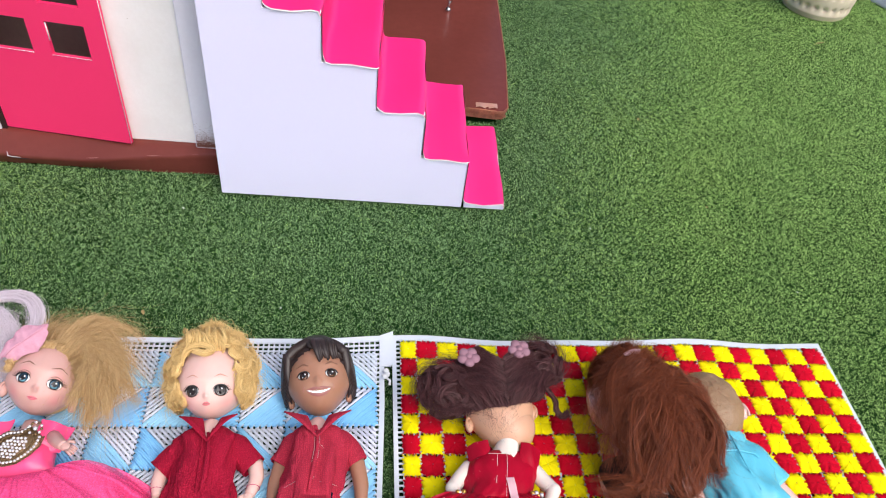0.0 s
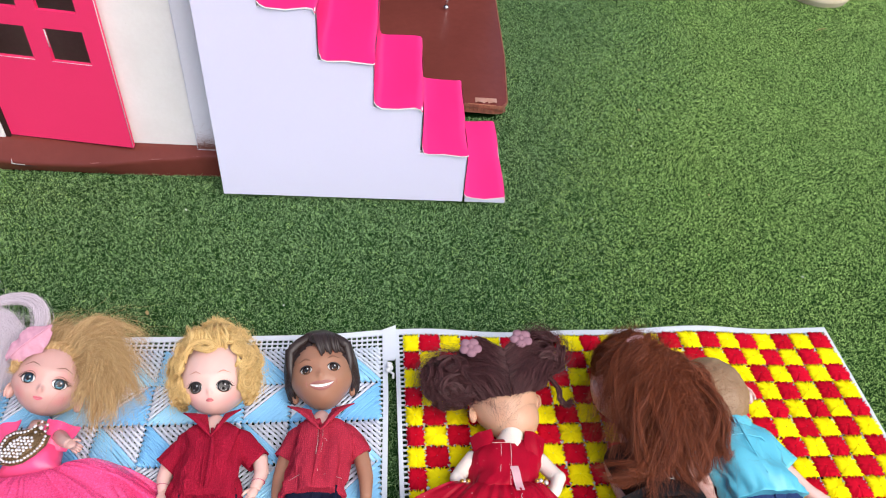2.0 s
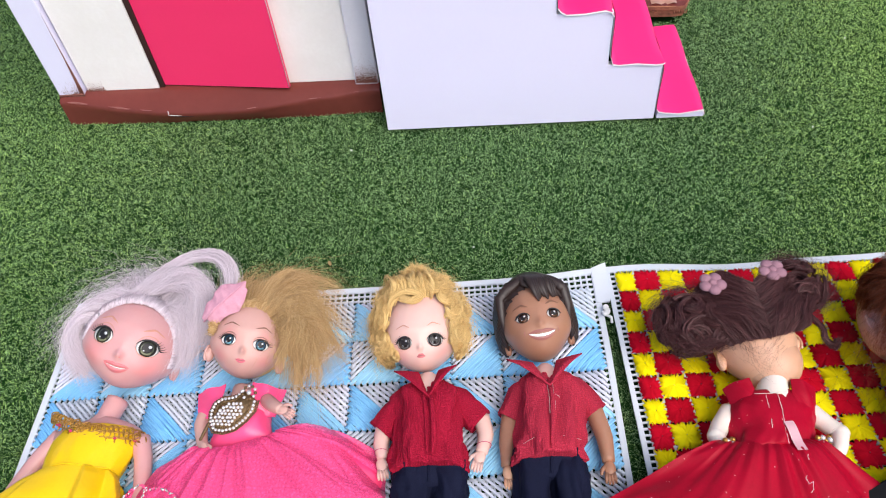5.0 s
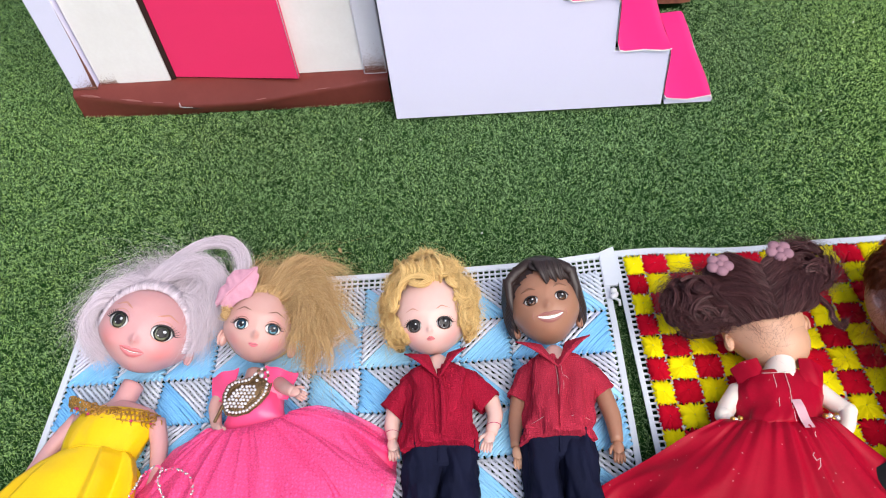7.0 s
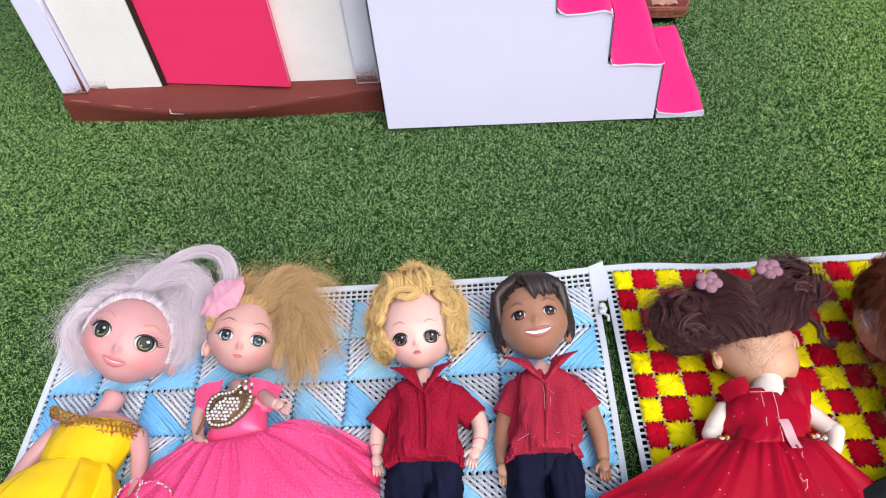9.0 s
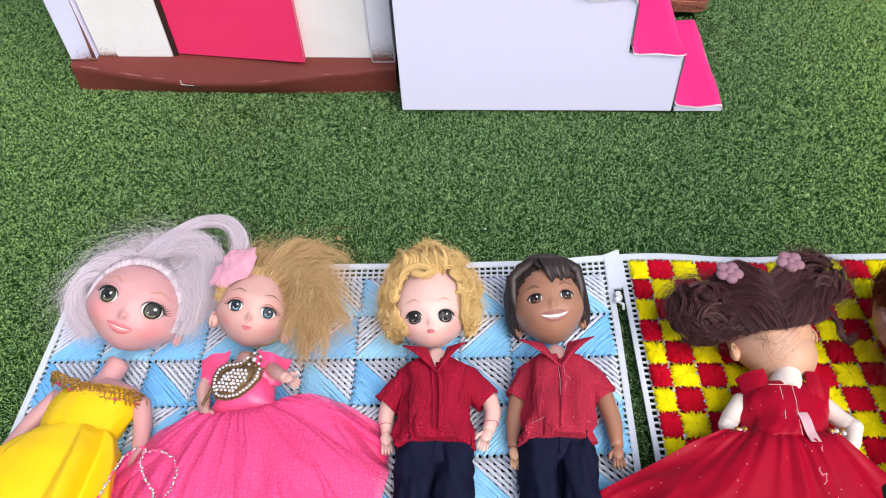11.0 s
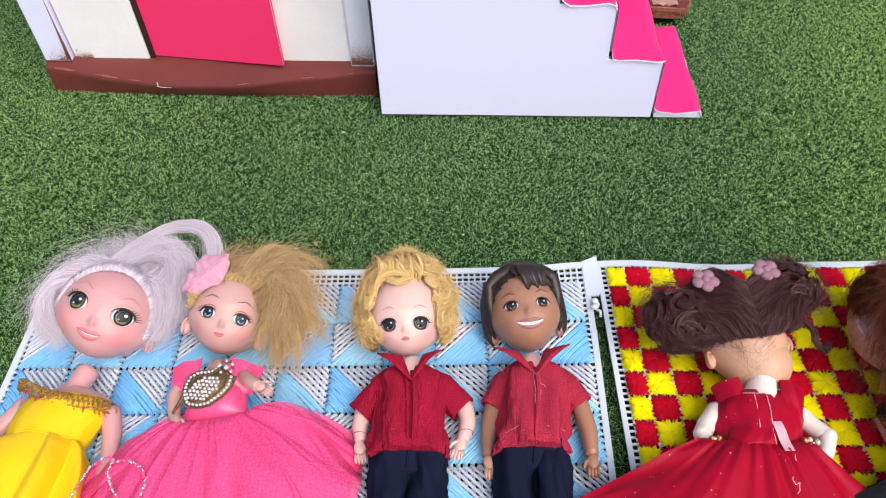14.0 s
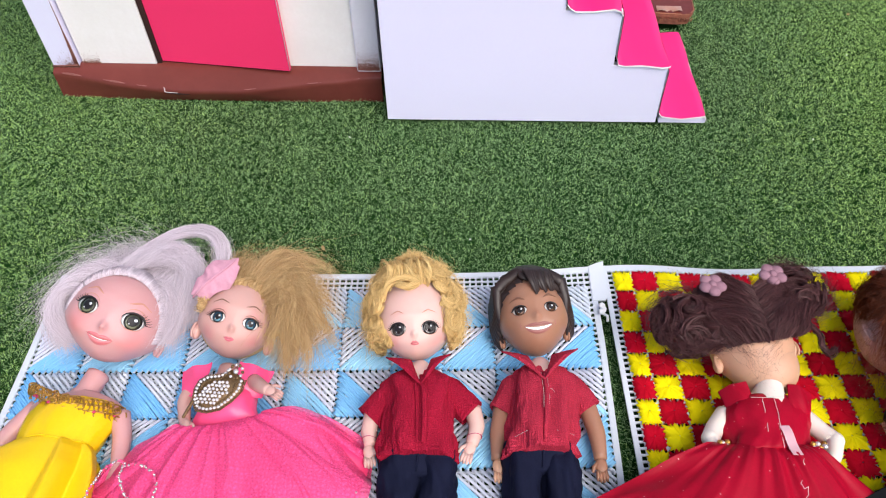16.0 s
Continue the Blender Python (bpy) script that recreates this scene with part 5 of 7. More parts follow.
for x, y, z in ((-136, -124.5, 13), (-81.5, -124, 14)):
    s.tube([(x + 3.9 * math.cos(a), y + 0.5 * math.sin(a), z + 3.7 * math.sin(a)) for a in np.linspace(0, 6.28, 14)], 0.22, MAGENTA, 5)
trousers(s, (-110.5, -144), (-122, -252), (-99, -252), 19, NAVY, INK)
finish(s, "boy_doll", "blond curly-haired boy doll in a red shirt lying on a mat", -111, -130)

# Boy doll with brown skin and moulded dark hair.
s = Shape(0.001)
h = Head(s, (-47, -61.5, 40.5), 19.2, 23.2, 19.5, 18, 7, DEEP, 0.13, (0, -4.4, 2.2, 2.1), 22, 0, forms=face_forms(9.0, 0, 3.6, -10.5, -17.5, 1.5), low=0.98)
for side in (-1, 1):
    h.eye(side * 8.6, 0, 3.7, 2.7, EYE_BROWN, BROWN_GLOW, 0.1, 1.04, lash=0, side=side, pupil=0.5)
    h.line([(side * 5.0, 5.6), (side * 8.6, 7.4), (side * 13.2, 6.0)], 0.62, BROW, swell=0.4)
    h.ear(side, -12, DEEP, 0.7, -7)
    h.line([(side * 8.9, -7.2), (side * 9.6, -9.0), (side * 9.0, -10.8)], 0.22, LIP_MAUVE, 0.05)
h.lips(0.2, -10.8, 7.9, 1.9, 2.0, LIP_DEEP, 1.3, 0.6, teeth=2.1)


def moulded(d):
    phi = np.arctan2(d[..., 1], d[..., 0])
    ridge = 1 + 0.022 * np.sin(phi * 15 + 3 * d[..., 2]) + 0.014 * np.sin(phi * 29 + 1)
    return d * np.array([23.0, 22.0, 19]) * ridge[..., None]


s.ball((0, 8.5, -5), 1, MOULDED_DARK, 96, 24, h.m, moulded)
rng = np.random.default_rng(4)
# Side-parted fringe in moulded locks: short on one side, sweeping over the forehead on the other.
for k in range(30):
    f = k / 29
    x0 = -20 + 40 * f
    drop = 9.0 - 7.0 * math.sin(min(1, f / 0.55) * np.pi) if f < 0.55 else 7.5 - 8.5 * (f - 0.55)
    tipx, tipy = x0 * 0.97 + (2.4 if f > 0.4 else -1.0) + rng.normal(0, 0.5), 15.5 + (7.5 if 0.12 < f < 0.46 else 0.0) - 0.9 * drop + rng.normal(0, 1.0)
    tipx = max(-19.5, min(19.5, tipx))
    z1 = float(h.z(np.array(tipx * 0.92), np.array(max(min(tipy, 21.0), -20.0))))
    s.tube([(x0 * 0.55, 28.5 - 0.018 * x0 * x0, 3), (x0 * 0.82, 24.6 - 0.019 * x0 * x0, 11.0), (x0 * 0.97, 20.8 - 0.016 * x0 * x0, max(z1, 7.0) + 0.6), (tipx, tipy, z1 + 0.5)], [3.0, 3.0, 2.3, 0.6], MOULDED_DARK, 8, h.m, 0.55)
for side in (-1, 1):
    # Long moulded locks that frame the face down to the jaw.
    for k in range(7):
        y, x = 13 - 1.6 * k, 17.8 + 0.45 * k
        s.tube([(side * (x - 2.5), min(y + 12, 17), 9 - 1.6 * k), (side * (x + 0.8), y + 4, 8 - 2.0 * k), (side * (x + 1.4), y - 7, 6 - 2.0 * k), (side * (x + 0.9), y - 14, 3 - 1.9 * k), (side * (x - 1.0), y - 18.5 - 2 * (k % 2), 1 - 1.8 * k)], [2.0, 2.9, 2.8, 2.0, 0.4], MOULDED_DARK, 8, h.m, 0.85)
limb(s, [(-46, -84, 17), (-46, -98, 19)], [7, 7], ROSY)
s.loft([(-45.5, -86, 17, 9, 8), (-45, -90, 18, 15, 10.5), (-44.5, -95, 18.5, 18, 12.5), (-45, -106, 19, 17.5, 14), (-46.5, -120, 19.2, 17, 15), (-48, -132, 19, 17.5, 15), (-48.8, -138, 19, 18.5, 15), (-48.9, -138.4, 19, 17.5, 14)], CLOTH_RED_B, 96, wrinkle=0.22, seed=7, fold=(1.8, 0.06))
sleeve(s, (-57, -94, 18), (-67, -110, 14), 7.6, 7.2, CLOTH_RED_B, 3)
sleeve(s, (-32, -93, 18), (-21, -109, 14), 7.6, 7.2, CLOTH_RED_B, 4)
collar(s, (-66, -82.5, 30), (-25.5, -82, 31), (-45, -102, 35), (-52, -83.5, 28), (-39, -83, 28), CLOTH_RED_B)
s.ball((-45.5, -93, 25.5), (6.5, 10, 5.2), ROSY, 20, 14)
s.tube([(-45, -97, 33.5), (-44.5, -110, 35.4), (-46, -124, 36), (-48, -137, 34.4)], [0.9, 1.2, 1.2, 1.0], CLOTH_RED_B, 8, flat=0.5)
for pts in ([(-46.4, -98, 33.8), (-46.2, -110, 35.2), (-47, -119, 35.8)], [(-43.6, -99, 33.9), (-43.4, -112, 35.3), (-44.5, -120, 35.8)],
            [(-62, -132, 29.6), (-56, -130.5, 33.6), (-50, -129.5, 35.2)], [(-42, -131, 34.6), (-36, -130.5, 31), (-32, -129.5, 26)],
            [(-43, -108, 35.3), (-41.5, -108.6, 34.9), (-40.8, -110, 34.9)]):
    s.tube(pts, 0.09, THREAD, 5)
s.ball((-46.5, -128.5, 33.6), (1.3, 2.4, 0.9), IVORY, 10, 8)
limb(s, [(-66, -107, 14), (-69, -122, 13), (-70, -136, 12.5)], [5.0, 4.6, 3.3], DEEP)
hand(s, (-70, -136, 12.5), 4, TAN, 0.95, 1)
limb(s, [(-21.5, -106, 14), (-18, -122, 13), (-18, -136, 12.5)], [5.0, 4.6, 3.3], DEEP)
hand(s, (-18, -136, 12.5), -2, DEEP, 0.95, -1)
trousers(s, (-49, -143), (-60, -252), (-38, -252), 18.5, NAVY, INK, 13)
finish(s, "boy_doll", "brown-skinned boy doll with moulded dark hair in a red shirt", -47, -130)

# Doll with lilac hair and a yellow satin dress.
s = Shape(0.001)
h = Head(s, (-275, -69, 50), 26, 26.5, 23, 22, -14, PEACH_FACE, 0.22, (0.3, -4.4, 2.1, 2.8), 31, 3, 14, forms=face_forms(12.6, 3, 5.0, -11, -18.5, 1.2), low=0.86)
h.blush(((-15.5, -7.5), (15.5, -7.5)), 12.0, PEACH_FACE, (0.68, 0.24, 0.24), (-300, -140))
for side in (-1, 1):
    h.eye(side * 12.4, 3, 5.7, 4.6, EYE_GREEN, GREEN_GLOW, 0.1, 0.95, lash=0.2, side=side, pupil=0.6, crease=PALE_BROW, long=3.2)
    h.line([(side * 7.2, 11.4), (side * 12.5, 14.0), (side * 18.2, 11.2)], 0.55, PALE_BROW, swell=0.35)
    h.ear(side, -6, PEACH, 1.05, -7)
    h.put(0.3 + side * 1.1, -5.6, 0.36, 0.26, LIP_SOFT, 0.1)
h.lips(0.4, -11.2, 7.0, 2.4, 3.0, LIP_SOFT, 1.3, 0.9, teeth=0.45)
s.ball((0, 7, -6), (26.5, 24.5, 18.5), LILAC_HAIR, 40, 24, h.m)
back = []
for p in range(-12, 193, 10):
    a = around(p, 23.8, 9.5, 25.4)
    back.append([(a[0] * 0.99, a[1] * 0.99 + 0.5, 8), (a[0] * 1.05, a[1] * 1.05 + 1, 9), (a[0] * 1.12, a[1] * 1.12 + 2, 4), (a[0] * 1.14, a[1] * 1.14 + 3, -5), (a[0] * 1.0, a[1] * 1.05 + 3, -13)])
s.strands(back, LILAC_HAIR, 900, 8, 0.22, 0.35, sides=3, seed=31, m=h.m, clump=4)
s.strands(back, LILAC_HAIR, 300, 8, 0.16, 0.9, sides=3, seed=32, m=h.m, loose=2)
# Bulge of hair falling beside the cheek, from here on in axes of the mat.
right = [[(20, 18, 10), (26, 13, 8), (29, 5, 4), (28, -2, -2), (24, -7, -8)], [(16, 23, 9), (26, 20, 7), (32, 10, 2), (32, 0, -5), (27, -7, -11)]]
s.strands(right, LILAC_HAIR, 300, 11, 0.16, 1.6, 0.8, 1.0, 3, 131, h.mid, 1.6, clump=9)
s.strands(right, LILAC_HAIR, 340, 11, 0.08, 3.0, 1.4, 1.6, 3, 132, h.mid, 5)
left = [[(-14, 22, 13), (-25, 19, 16), (-33, 9, 13), (-33, -2, 7), (-23, -11, 0)], [(-20, 14, 12), (-28, 10, 14), (-31, 3, 11), (-28, -5, 6), (-19, -12, 0)],
        [(-8, 27, 12), (-20, 28, 14), (-31, 20, 10), (-37, 6, 2), (-27, -11, -4)], [(0, 30, 10), (-13, 34, 10), (-28, 28, 4), (-37, 13, -3), (-31, -7, -8)]]
s.strands(left, LILAC_HAIR, 1500, 11, 0.26, 1.3, 0.6, 1.0, 3, 33, h.mid, 1.4, clump=10, vary=0.25)
s.strands(left, LILAC_HAIR, 600, 11, 0.10, 2.2, 1.2, 1.6, 3, 34, h.mid, 4)
# Sweep over the crown with its looping ends.
sweep = [[(-8, 27, 10), (1, 36, 11), (13, 41, 13), (26, 42, 13), (36, 36, 10), (41, 25, 4), (40, 12, -4)],
         [(2, 27, 11), (11, 34, 14), (21, 38, 16), (30, 38, 15), (37, 31, 9), (39, 22, 3), (37, 8, -5)],
         [(5, 26, 12), (17, 31, 15), (27, 33, 15), (34, 31, 12), (37, 24, 6), (36, 12, 1), (32, 2, -5)]]
s.strands(sweep, LILAC_HAIR, 420, 13, 0.20, 1.8, 2.0, 1.4, 3, 35, h.mid, 2.6, clump=7)
s.strands(sweep, LILAC_HAIR, 1000, 13, 0.09, 3.0, 2.0, 2.2, 3, 36, h.mid, 5)
loop = [[(-8, 29, 10), (8, 45, 13), (28, 56, 16), (47, 55, 16), (57, 43, 14), (57, 28, 9), (51, 15, 3)], [(-2, 28, 11), (12, 41, 14), (29, 50, 16), (44, 49, 16), (52, 39, 14), (53, 27, 9), (48, 16, 3)]]
s.strands(loop, LILAC_HAIR, 620, 15, 0.20, 0.8, sides=3, seed=37, m=h.mid, loose=0.9, clump=12)
s.strands(loop, LILAC_HAIR, 150, 15, 0.09, 1.4, 0.8, 1.0, 3, 39, h.mid, 3.0)
frizz = [[around(p, 25, 6, 26), around(p, 36, 5, 41), around(p + 12, 44, 0, 51), around(p + 26, 46, -7, 54), around(p + 42, 43, -12, 50)] for p in range(30, 136, 13)]
s.strands(frizz, LILAC_HAIR, 800, 11, 0.09, 5.0, 2.4, 1.6, 3, 38, h.mid, 12)
limb(s, [(-288, -86, 17), (-291, -97, 17), (-294, -106, 17)], [6.4, 6.0, 9.0], PEACH)
s.loft([(-291, -99, 16, 9, 7), (-291.5, -103, 16.5, 19, 9), (-292.5, -108, 17, 25, 11), (-293, -116, 17, 22, 12.5), (-294, -122, 17, 21, 12)], PEACH, 40)
def pleated(rings, mat, marks, depth, seed, n=220):
    """A skirt of folded pleats: the cloth rises from each mark (degrees round the body) and drops at the next."""
    a = np.linspace(0, 2 * np.pi, n, endpoint=False)
    edge = np.radians(np.array(list(marks) + [marks[0] + 360.0]))
    k = np.clip(np.searchsorted(edge, np.where(a < edge[0], a + 2 * np.pi, a), "right") - 1, 0, len(marks) - 1)
    u = (np.where(a < edge[0], a + 2 * np.pi, a) - edge[k]) / (edge[k + 1] - edge[k])
    saw = np.minimum(u / 0.9, 1) ** 1.3 * np.minimum(1, (1 - u) / 0.07)
    rows = []
    for q, (x, y, z, rx, rz) in zip(np.linspace(0, 1, len(rings)), rings):
        soft = np.array([noise.noise(Vector((1.3 * math.cos(b) + seed, q * 2.4, 1.3 * math.sin(b)))) for b in a])
        f = 1 + depth * (saw - 0.4) * (0.15 + 0.85 * min(1, q * 1.7)) + 0.10 * soft * min(1, 0.2 + q * 2)
        rows.append(np.stack([x + rx * f * np.cos(a), np.full(n, y) + 0.6 * soft, z + rz * f * np.sin(a)], 1))
    s.sheet(rows, mat, True, None, True)


def blend(rings, n):
    R = np.asarray(rings, float)
    t = np.linspace(0, len(R) - 1, n)
    return [[np.interp(v, np.arange(len(R)), R[:, i]) for i in range(5)] for v in t]


s.loft([(-291, -107, 17, 22, 13), (-292, -113, 17.5, 23.5, 14.5), (-294, -122, 18, 22, 15), (-295.5, -130, 18, 20.5, 15), (-296.5, -135, 18, 20.5, 15)], YELLOW_SATIN, 90, wrinkle=0.05, seed=12, fold=(1.6, 0.05))
pleated(blend([(-296.3, -131.5, 18, 21, 15.6), (-297, -136, 18.5, 25, 16.5), (-299, -146, 19, 30, 18), (-304, -165, 19, 36, 19), (-312, -195, 18, 43, 18), (-317, -235, 16, 50, 15), (-318, -250, 15, 52, 12)], 40), YELLOW_SATIN, (-30, 30, 66, 128, 152, 230, 280), 0.42, 3)
s.tube([(-296.4 + 20.9 * math.cos(a), -131.5 + 0.5 * math.sin(5 * a), 18 + 15.6 * math.sin(a)) for a in np.linspace(0.1, 3.04, 40)], 0.45, YELLOW_SATIN, 6)
# Braided gold trim round the neckline: two rows of rings and hanging tips.
rng = np.random.default_rng(40)
for k in range(26):
    f = k / 25
    c = np.array((-320.5 + 54 * f, -95.0 - 15.0 * f - 7.0 * math.sin(f * np.pi), 18.5 + 13 * math.sin(f * np.pi) ** 0.55))
    slope = 8 * math.cos(f * np.pi) * 0.5
    for row in (0, 1):
        o = c + np.array((1.0 * row, -2.6 * row, 0.5)) + rng.normal(0, 0.25, 3)
        r = rng.uniform(1.4, 1.9)
        s.tube([o + np.array((r * math.cos(a), 1.25 * r * math.sin(a), 0.4 * math.sin(3 * a) + slope * 0.05 * math.cos(a))) for a in np.linspace(0, 6.6, 13)], 0.40, GOLD, 5)
    if k % 2 == 0 or f < 0.12 or f > 0.86:
        o = c + np.array((1.0, -4.2, 0.2))
        s.tube([o, o + np.array((rng.normal(0, 0.6), -2.2, -0.2)), o + np.array((rng.normal(0.3, 0.8), -rng.uniform(2.6, 4.4), -0.6))], [0.5, 0.45, 0.2], GOLD, 5)
    if k in (4, 5, 9, 13, 14, 20, 24):
        s.ball(c + np.array((0.5, -4.5, 0.4)), (1.2, 0.9, 0.6), MAGENTA, 8, 6)
for off in (1.6, -1.1, -4.4):
    s.tube([(-321 + 55 * f, -95.0 - 15.0 * f - 7.0 * math.sin(f * np.pi) + off, 18.6 + 13 * math.sin(f * np.pi) ** 0.55) for f in np.linspace(0, 1, 30)], 0.42, GOLD, 5)
limb(s, [(-314, -106, 16), (-324, -118, 14), (-333, -134, 12), (-338, -152, 12)], [5.6, 5.0, 4.4, 3.4], PEACH)
hand(s, (-341, -151, 12), -8, PEACH, 1.05, 1)
limb(s, [(-269, -110, 16), (-265, -122, 14), (-263, -138, 12), (-264, -154, 12)], [5.2, 4.8, 4.2, 3.4], PEACH)
hand(s, (-264, -153, 12), 6, PEACH, 1.05, -1)
finish(s, "lilac_haired_doll", "lilac-haired doll in a yellow satin dress lying on a mat", -300, -140)

# Doll with sandy hair and a pink tulle dress.
s = Shape(0.001)
h = Head(s, (-209.5, -70.5, 44.5), 20.5, 23.5, 19.5, 18, -6, ROSY_FACE, 0.17, (0, -8, 1.5, 2.4), 24, -3, 14, forms=face_forms(8.8, -3, 3.9, -13, -17.8), low=0.88)
h.blush(((-12, -11.5), (12, -11.5), (9.4, -0.5), (-9.4, -0.5)), 7.5, ROSY_FACE, (0.62, 0.25, 0.24), (-212, -130))
for side in (-1, 1):
    h.eye(side * 8.8, -3, 4.0, 3.0, EYE_BLUE, BLUE_GLOW, 0.1, 0.96, lash=0.17, side=side, pupil=0.55, crease=BROW, long=2.6, white=TEETH)
    h.line([(side * 4.6, 5.4), (side * 9.2, 7.2), (side * 13.6, 4.8)], 0.34, BROW, swell=0.4)
    h.ear(side, -10, ROSY, 1.0)
h.lips(0, -13.0, 2.8, 1.0, 1.3, LIP, 0.3, 0.7)
s.ball((0, 3, -5), (22, 23, 17), SANDY_HAIR, 36, 22, h.m)
rows = []
for p in range(-25, 196, 14):
    a = around(p, 18.8, 10, 16.6)
    rows.append([(a[0], a[1], 11.0), (a[0] * 1.12, a[1] * 1.16 + 1, 12.5), (a[0] * 1.16 + 5, a[1] * 1.22 + 3, 7), (a[0] * 1.05 + 12, a[1] * 1.2 + 3, -1), (a[0] * 0.9 + 15, a[1] * 1.05, -10)])
s.strands(rows, SANDY_HAIR, 900, 9, 0.30, 0.8, 0.5, 1.0, 3, 41, h.m, 1.2, clump=6)
s.strands(rows, SANDY_HAIR, 350, 9, 0.12, 1.8, sides=3, seed=42, m=h.m, loose=4)
tail = [[(5, 20, 12), (13, 31, 14), (26, 36, 11), (39, 29, 4), (47, 14, -5)], [(11, 16, 14), (21, 23, 17), (34, 22, 13), (43, 11, 4), (48, -6, -6)],
        [(16, 9, 13), (26, 11, 16), (36, 5, 12), (42, -8, 3), (43, -21, -6)], [(18, 4, 9), (26, 4, 13), (33, -3, 10), (36, -13, 2), (36, -25, -7)], [(19, 0, 6), (25, -1, 9), (29, -8, 6), (30, -16, 0), (28, -25, -8)]]
s.strands(tail, SANDY_HAIR, 1400, 15, 0.16, 2.6, 2.8, 1.3, 3, 43, h.mid, 4.5, clump=40, vary=0.42)
s.strands(tail, SANDY_HAIR, 1000, 13, 0.10, 4.2, 2.2, 2.2, 3, 44, h.mid, 9, vary=0.4)
crown = [[around(p, 18, 8, 20), around(p - 8, 27, 10, 30), around(p - 20, 33, 5, 38), around(p - 34, 38, -4, 42)] for p in (60, 80, 100, 120, 140)]
s.strands(crown, SANDY_HAIR, 600, 11, 0.11, 3.5, 1.4, 1.8, 3, 45, h.mid, 7)
# Velvet bow laid over the hair.
bow = Matrix.Translation((-220.5, -50, 56)) @ Matrix.Rotation(radians(34), 4, "X") @ Matrix.Rotation(radians(38), 4, "Z") @ Matrix.Diagonal((1.22, 1.12, 1, 1))


def petal(d):
    x, y, z = d[..., 0], d[..., 1], d[..., 2]
    ruffle = np.sin(x * 9 + 2 * y) * 0.9 * abs(y) + 0.7 * np.sin(x * 17 - 3 * y) * abs(y)
    return np.stack([x * (12.5 + 0.9 * np.sin(y * 7)), y * (7.4 - 2.0 * x * x + 0.9 * np.sin(x * 6)), z * 1.3 + 1.4 * np.cos(y * 2.4) - 1.6 * x * x + ruffle], -1)


s.ball((0, 0, 0), 1, FELT, 72, 28, bow, petal)
s.tube([(-13, -1, 1.6), (-5, 0.4, 2.9), (6, 0.3, 2.9), (13, 0.8, 1.4)], [0.4, 0.7, 0.7, 0.4], FELT, 8, bow)
limb(s, [(-216, -83, 17), (-216, -97, 18)], [5.6, 6.4], ROSY)
s.loft([(-216, -92, 17, 9, 8), (-215.5, -96, 17.5, 15, 10.5), (-214, -101, 18, 16.5, 12.5), (-211.5, -107, 18.5, 15, 13.5), (-210.5, -112, 18.5, 15.5, 12.5), (-210, -117, 17.5, 18, 11), (-210, -121, 15, 18, 8.5)], PINK_SATIN, 44, wrinkle=0.05, seed=9)
# Stiff satin shoulder flaps.
for x, y, r, w in ((-229.5, -97, 4, -1), (-199, -97, -8, 1)):
    m = Matrix.Translation((x, y, 26)) @ Matrix.Rotation(radians(r), 4, "Z")
    for lift in (0.0, -0.8):
        s.sheet([[(7.6 * a * (1 + 0.16 * b), 8.2 * b + 1.2 * a * a, 2.6 - 3.4 * (a * w) - 1.6 * a * a + 0.9 * math.sin(4 * a + 2 * b) * (0.3 + abs(b)) - 2.2 * (b < -0.7) + lift) for a in np.linspace(-1, 1, 14)] for b in np.linspace(-1, 1, 10)], PINK_SATIN, m=m)
limb(s, [(-231, -95, 22), (-234, -107, 22), (-231, -118, 23), (-228, -123, 25)], [4.2, 3.8, 3.0, 2.6], ROSY)
hand(s, (-229, -120, 26), 20, ROSY, 0.8, 1)
limb(s, [(-198, -97, 26), (-191, -105, 34), (-186, -109, 37)], [4.2, 3.6, 2.8], ROSY)
hand(s, (-188, -107.5, 37), 58, ROSY, 0.85, 1)


def fan(centre, a0, a1, radius, z0, z1, mat, folds, seed, amp, n=220, start=0.07, gather=0.35, span=(0.0, 0.0)):
    """A gathered skirt spread like a fan from the waist; span: half the waistband, along which the gathers begin."""
    t = np.linspace(0, 1, n)
    rim = radius(t) if callable(radius) else radius
    rows = []
    for q in np.linspace(start, 1, 36):
        drift = 0.25 * q * np.array([noise.noise(Vector((a * 3, q * 1.2, seed + 5))) for a in t]) / folds * 6
        wave = np.array([noise.noise(Vector(((a + d) * folds, q * 1.1, seed))) * 1.6 + (0.6 - 2.2 * abs(noise.noise(Vector(((a + d) * folds * 1.9, q * 1.7, seed + 9))))) * 0.8 for a, d in zip(t, drift)])
        ang = np.radians(a0 + (a1 - a0) * t)
        r = rim * q * (1 + 0.02 * wave * q)
        pinch = np.array([noise.noise(Vector((a * folds * 4.5, q * 0.8, seed + 3))) for a in t]) * math.exp(-q / 0.35)
        z = z0 + (z1 - z0) * q ** 1.7 - 5.0 * max(0.0, 1 - q / (start + 0.06)) + 4.5 * math.sin(q * np.pi) + amp * wave * q ** 0.7 + gather * amp * pinch * min(1, q / 0.12)
        rows.append(np.stack([centre[0] + span[0] * (2 * t - 1) + r * np.cos(ang), centre[1] + span[1] * (2 * t - 1) - 0.10 * abs(span[0]) * (1 - (2 * t - 1) ** 2) + r * np.sin(ang), np.maximum(z - 0.25 * abs(span[0]) * (2 * t - 1) ** 2, 5.5)], 1))
    s.sheet(rows, mat)
    return np.array(rows)


def pink_rim(t):
    """Reach of the pink skirt from the waist, from one side round to the other."""
    return np.interp(t, (0, 0.06, 0.15, 0.30, 0.62, 0.78, 0.87, 0.94, 1.0), (44, 60, 82, 102, 98, 76, 66, 54, 38))


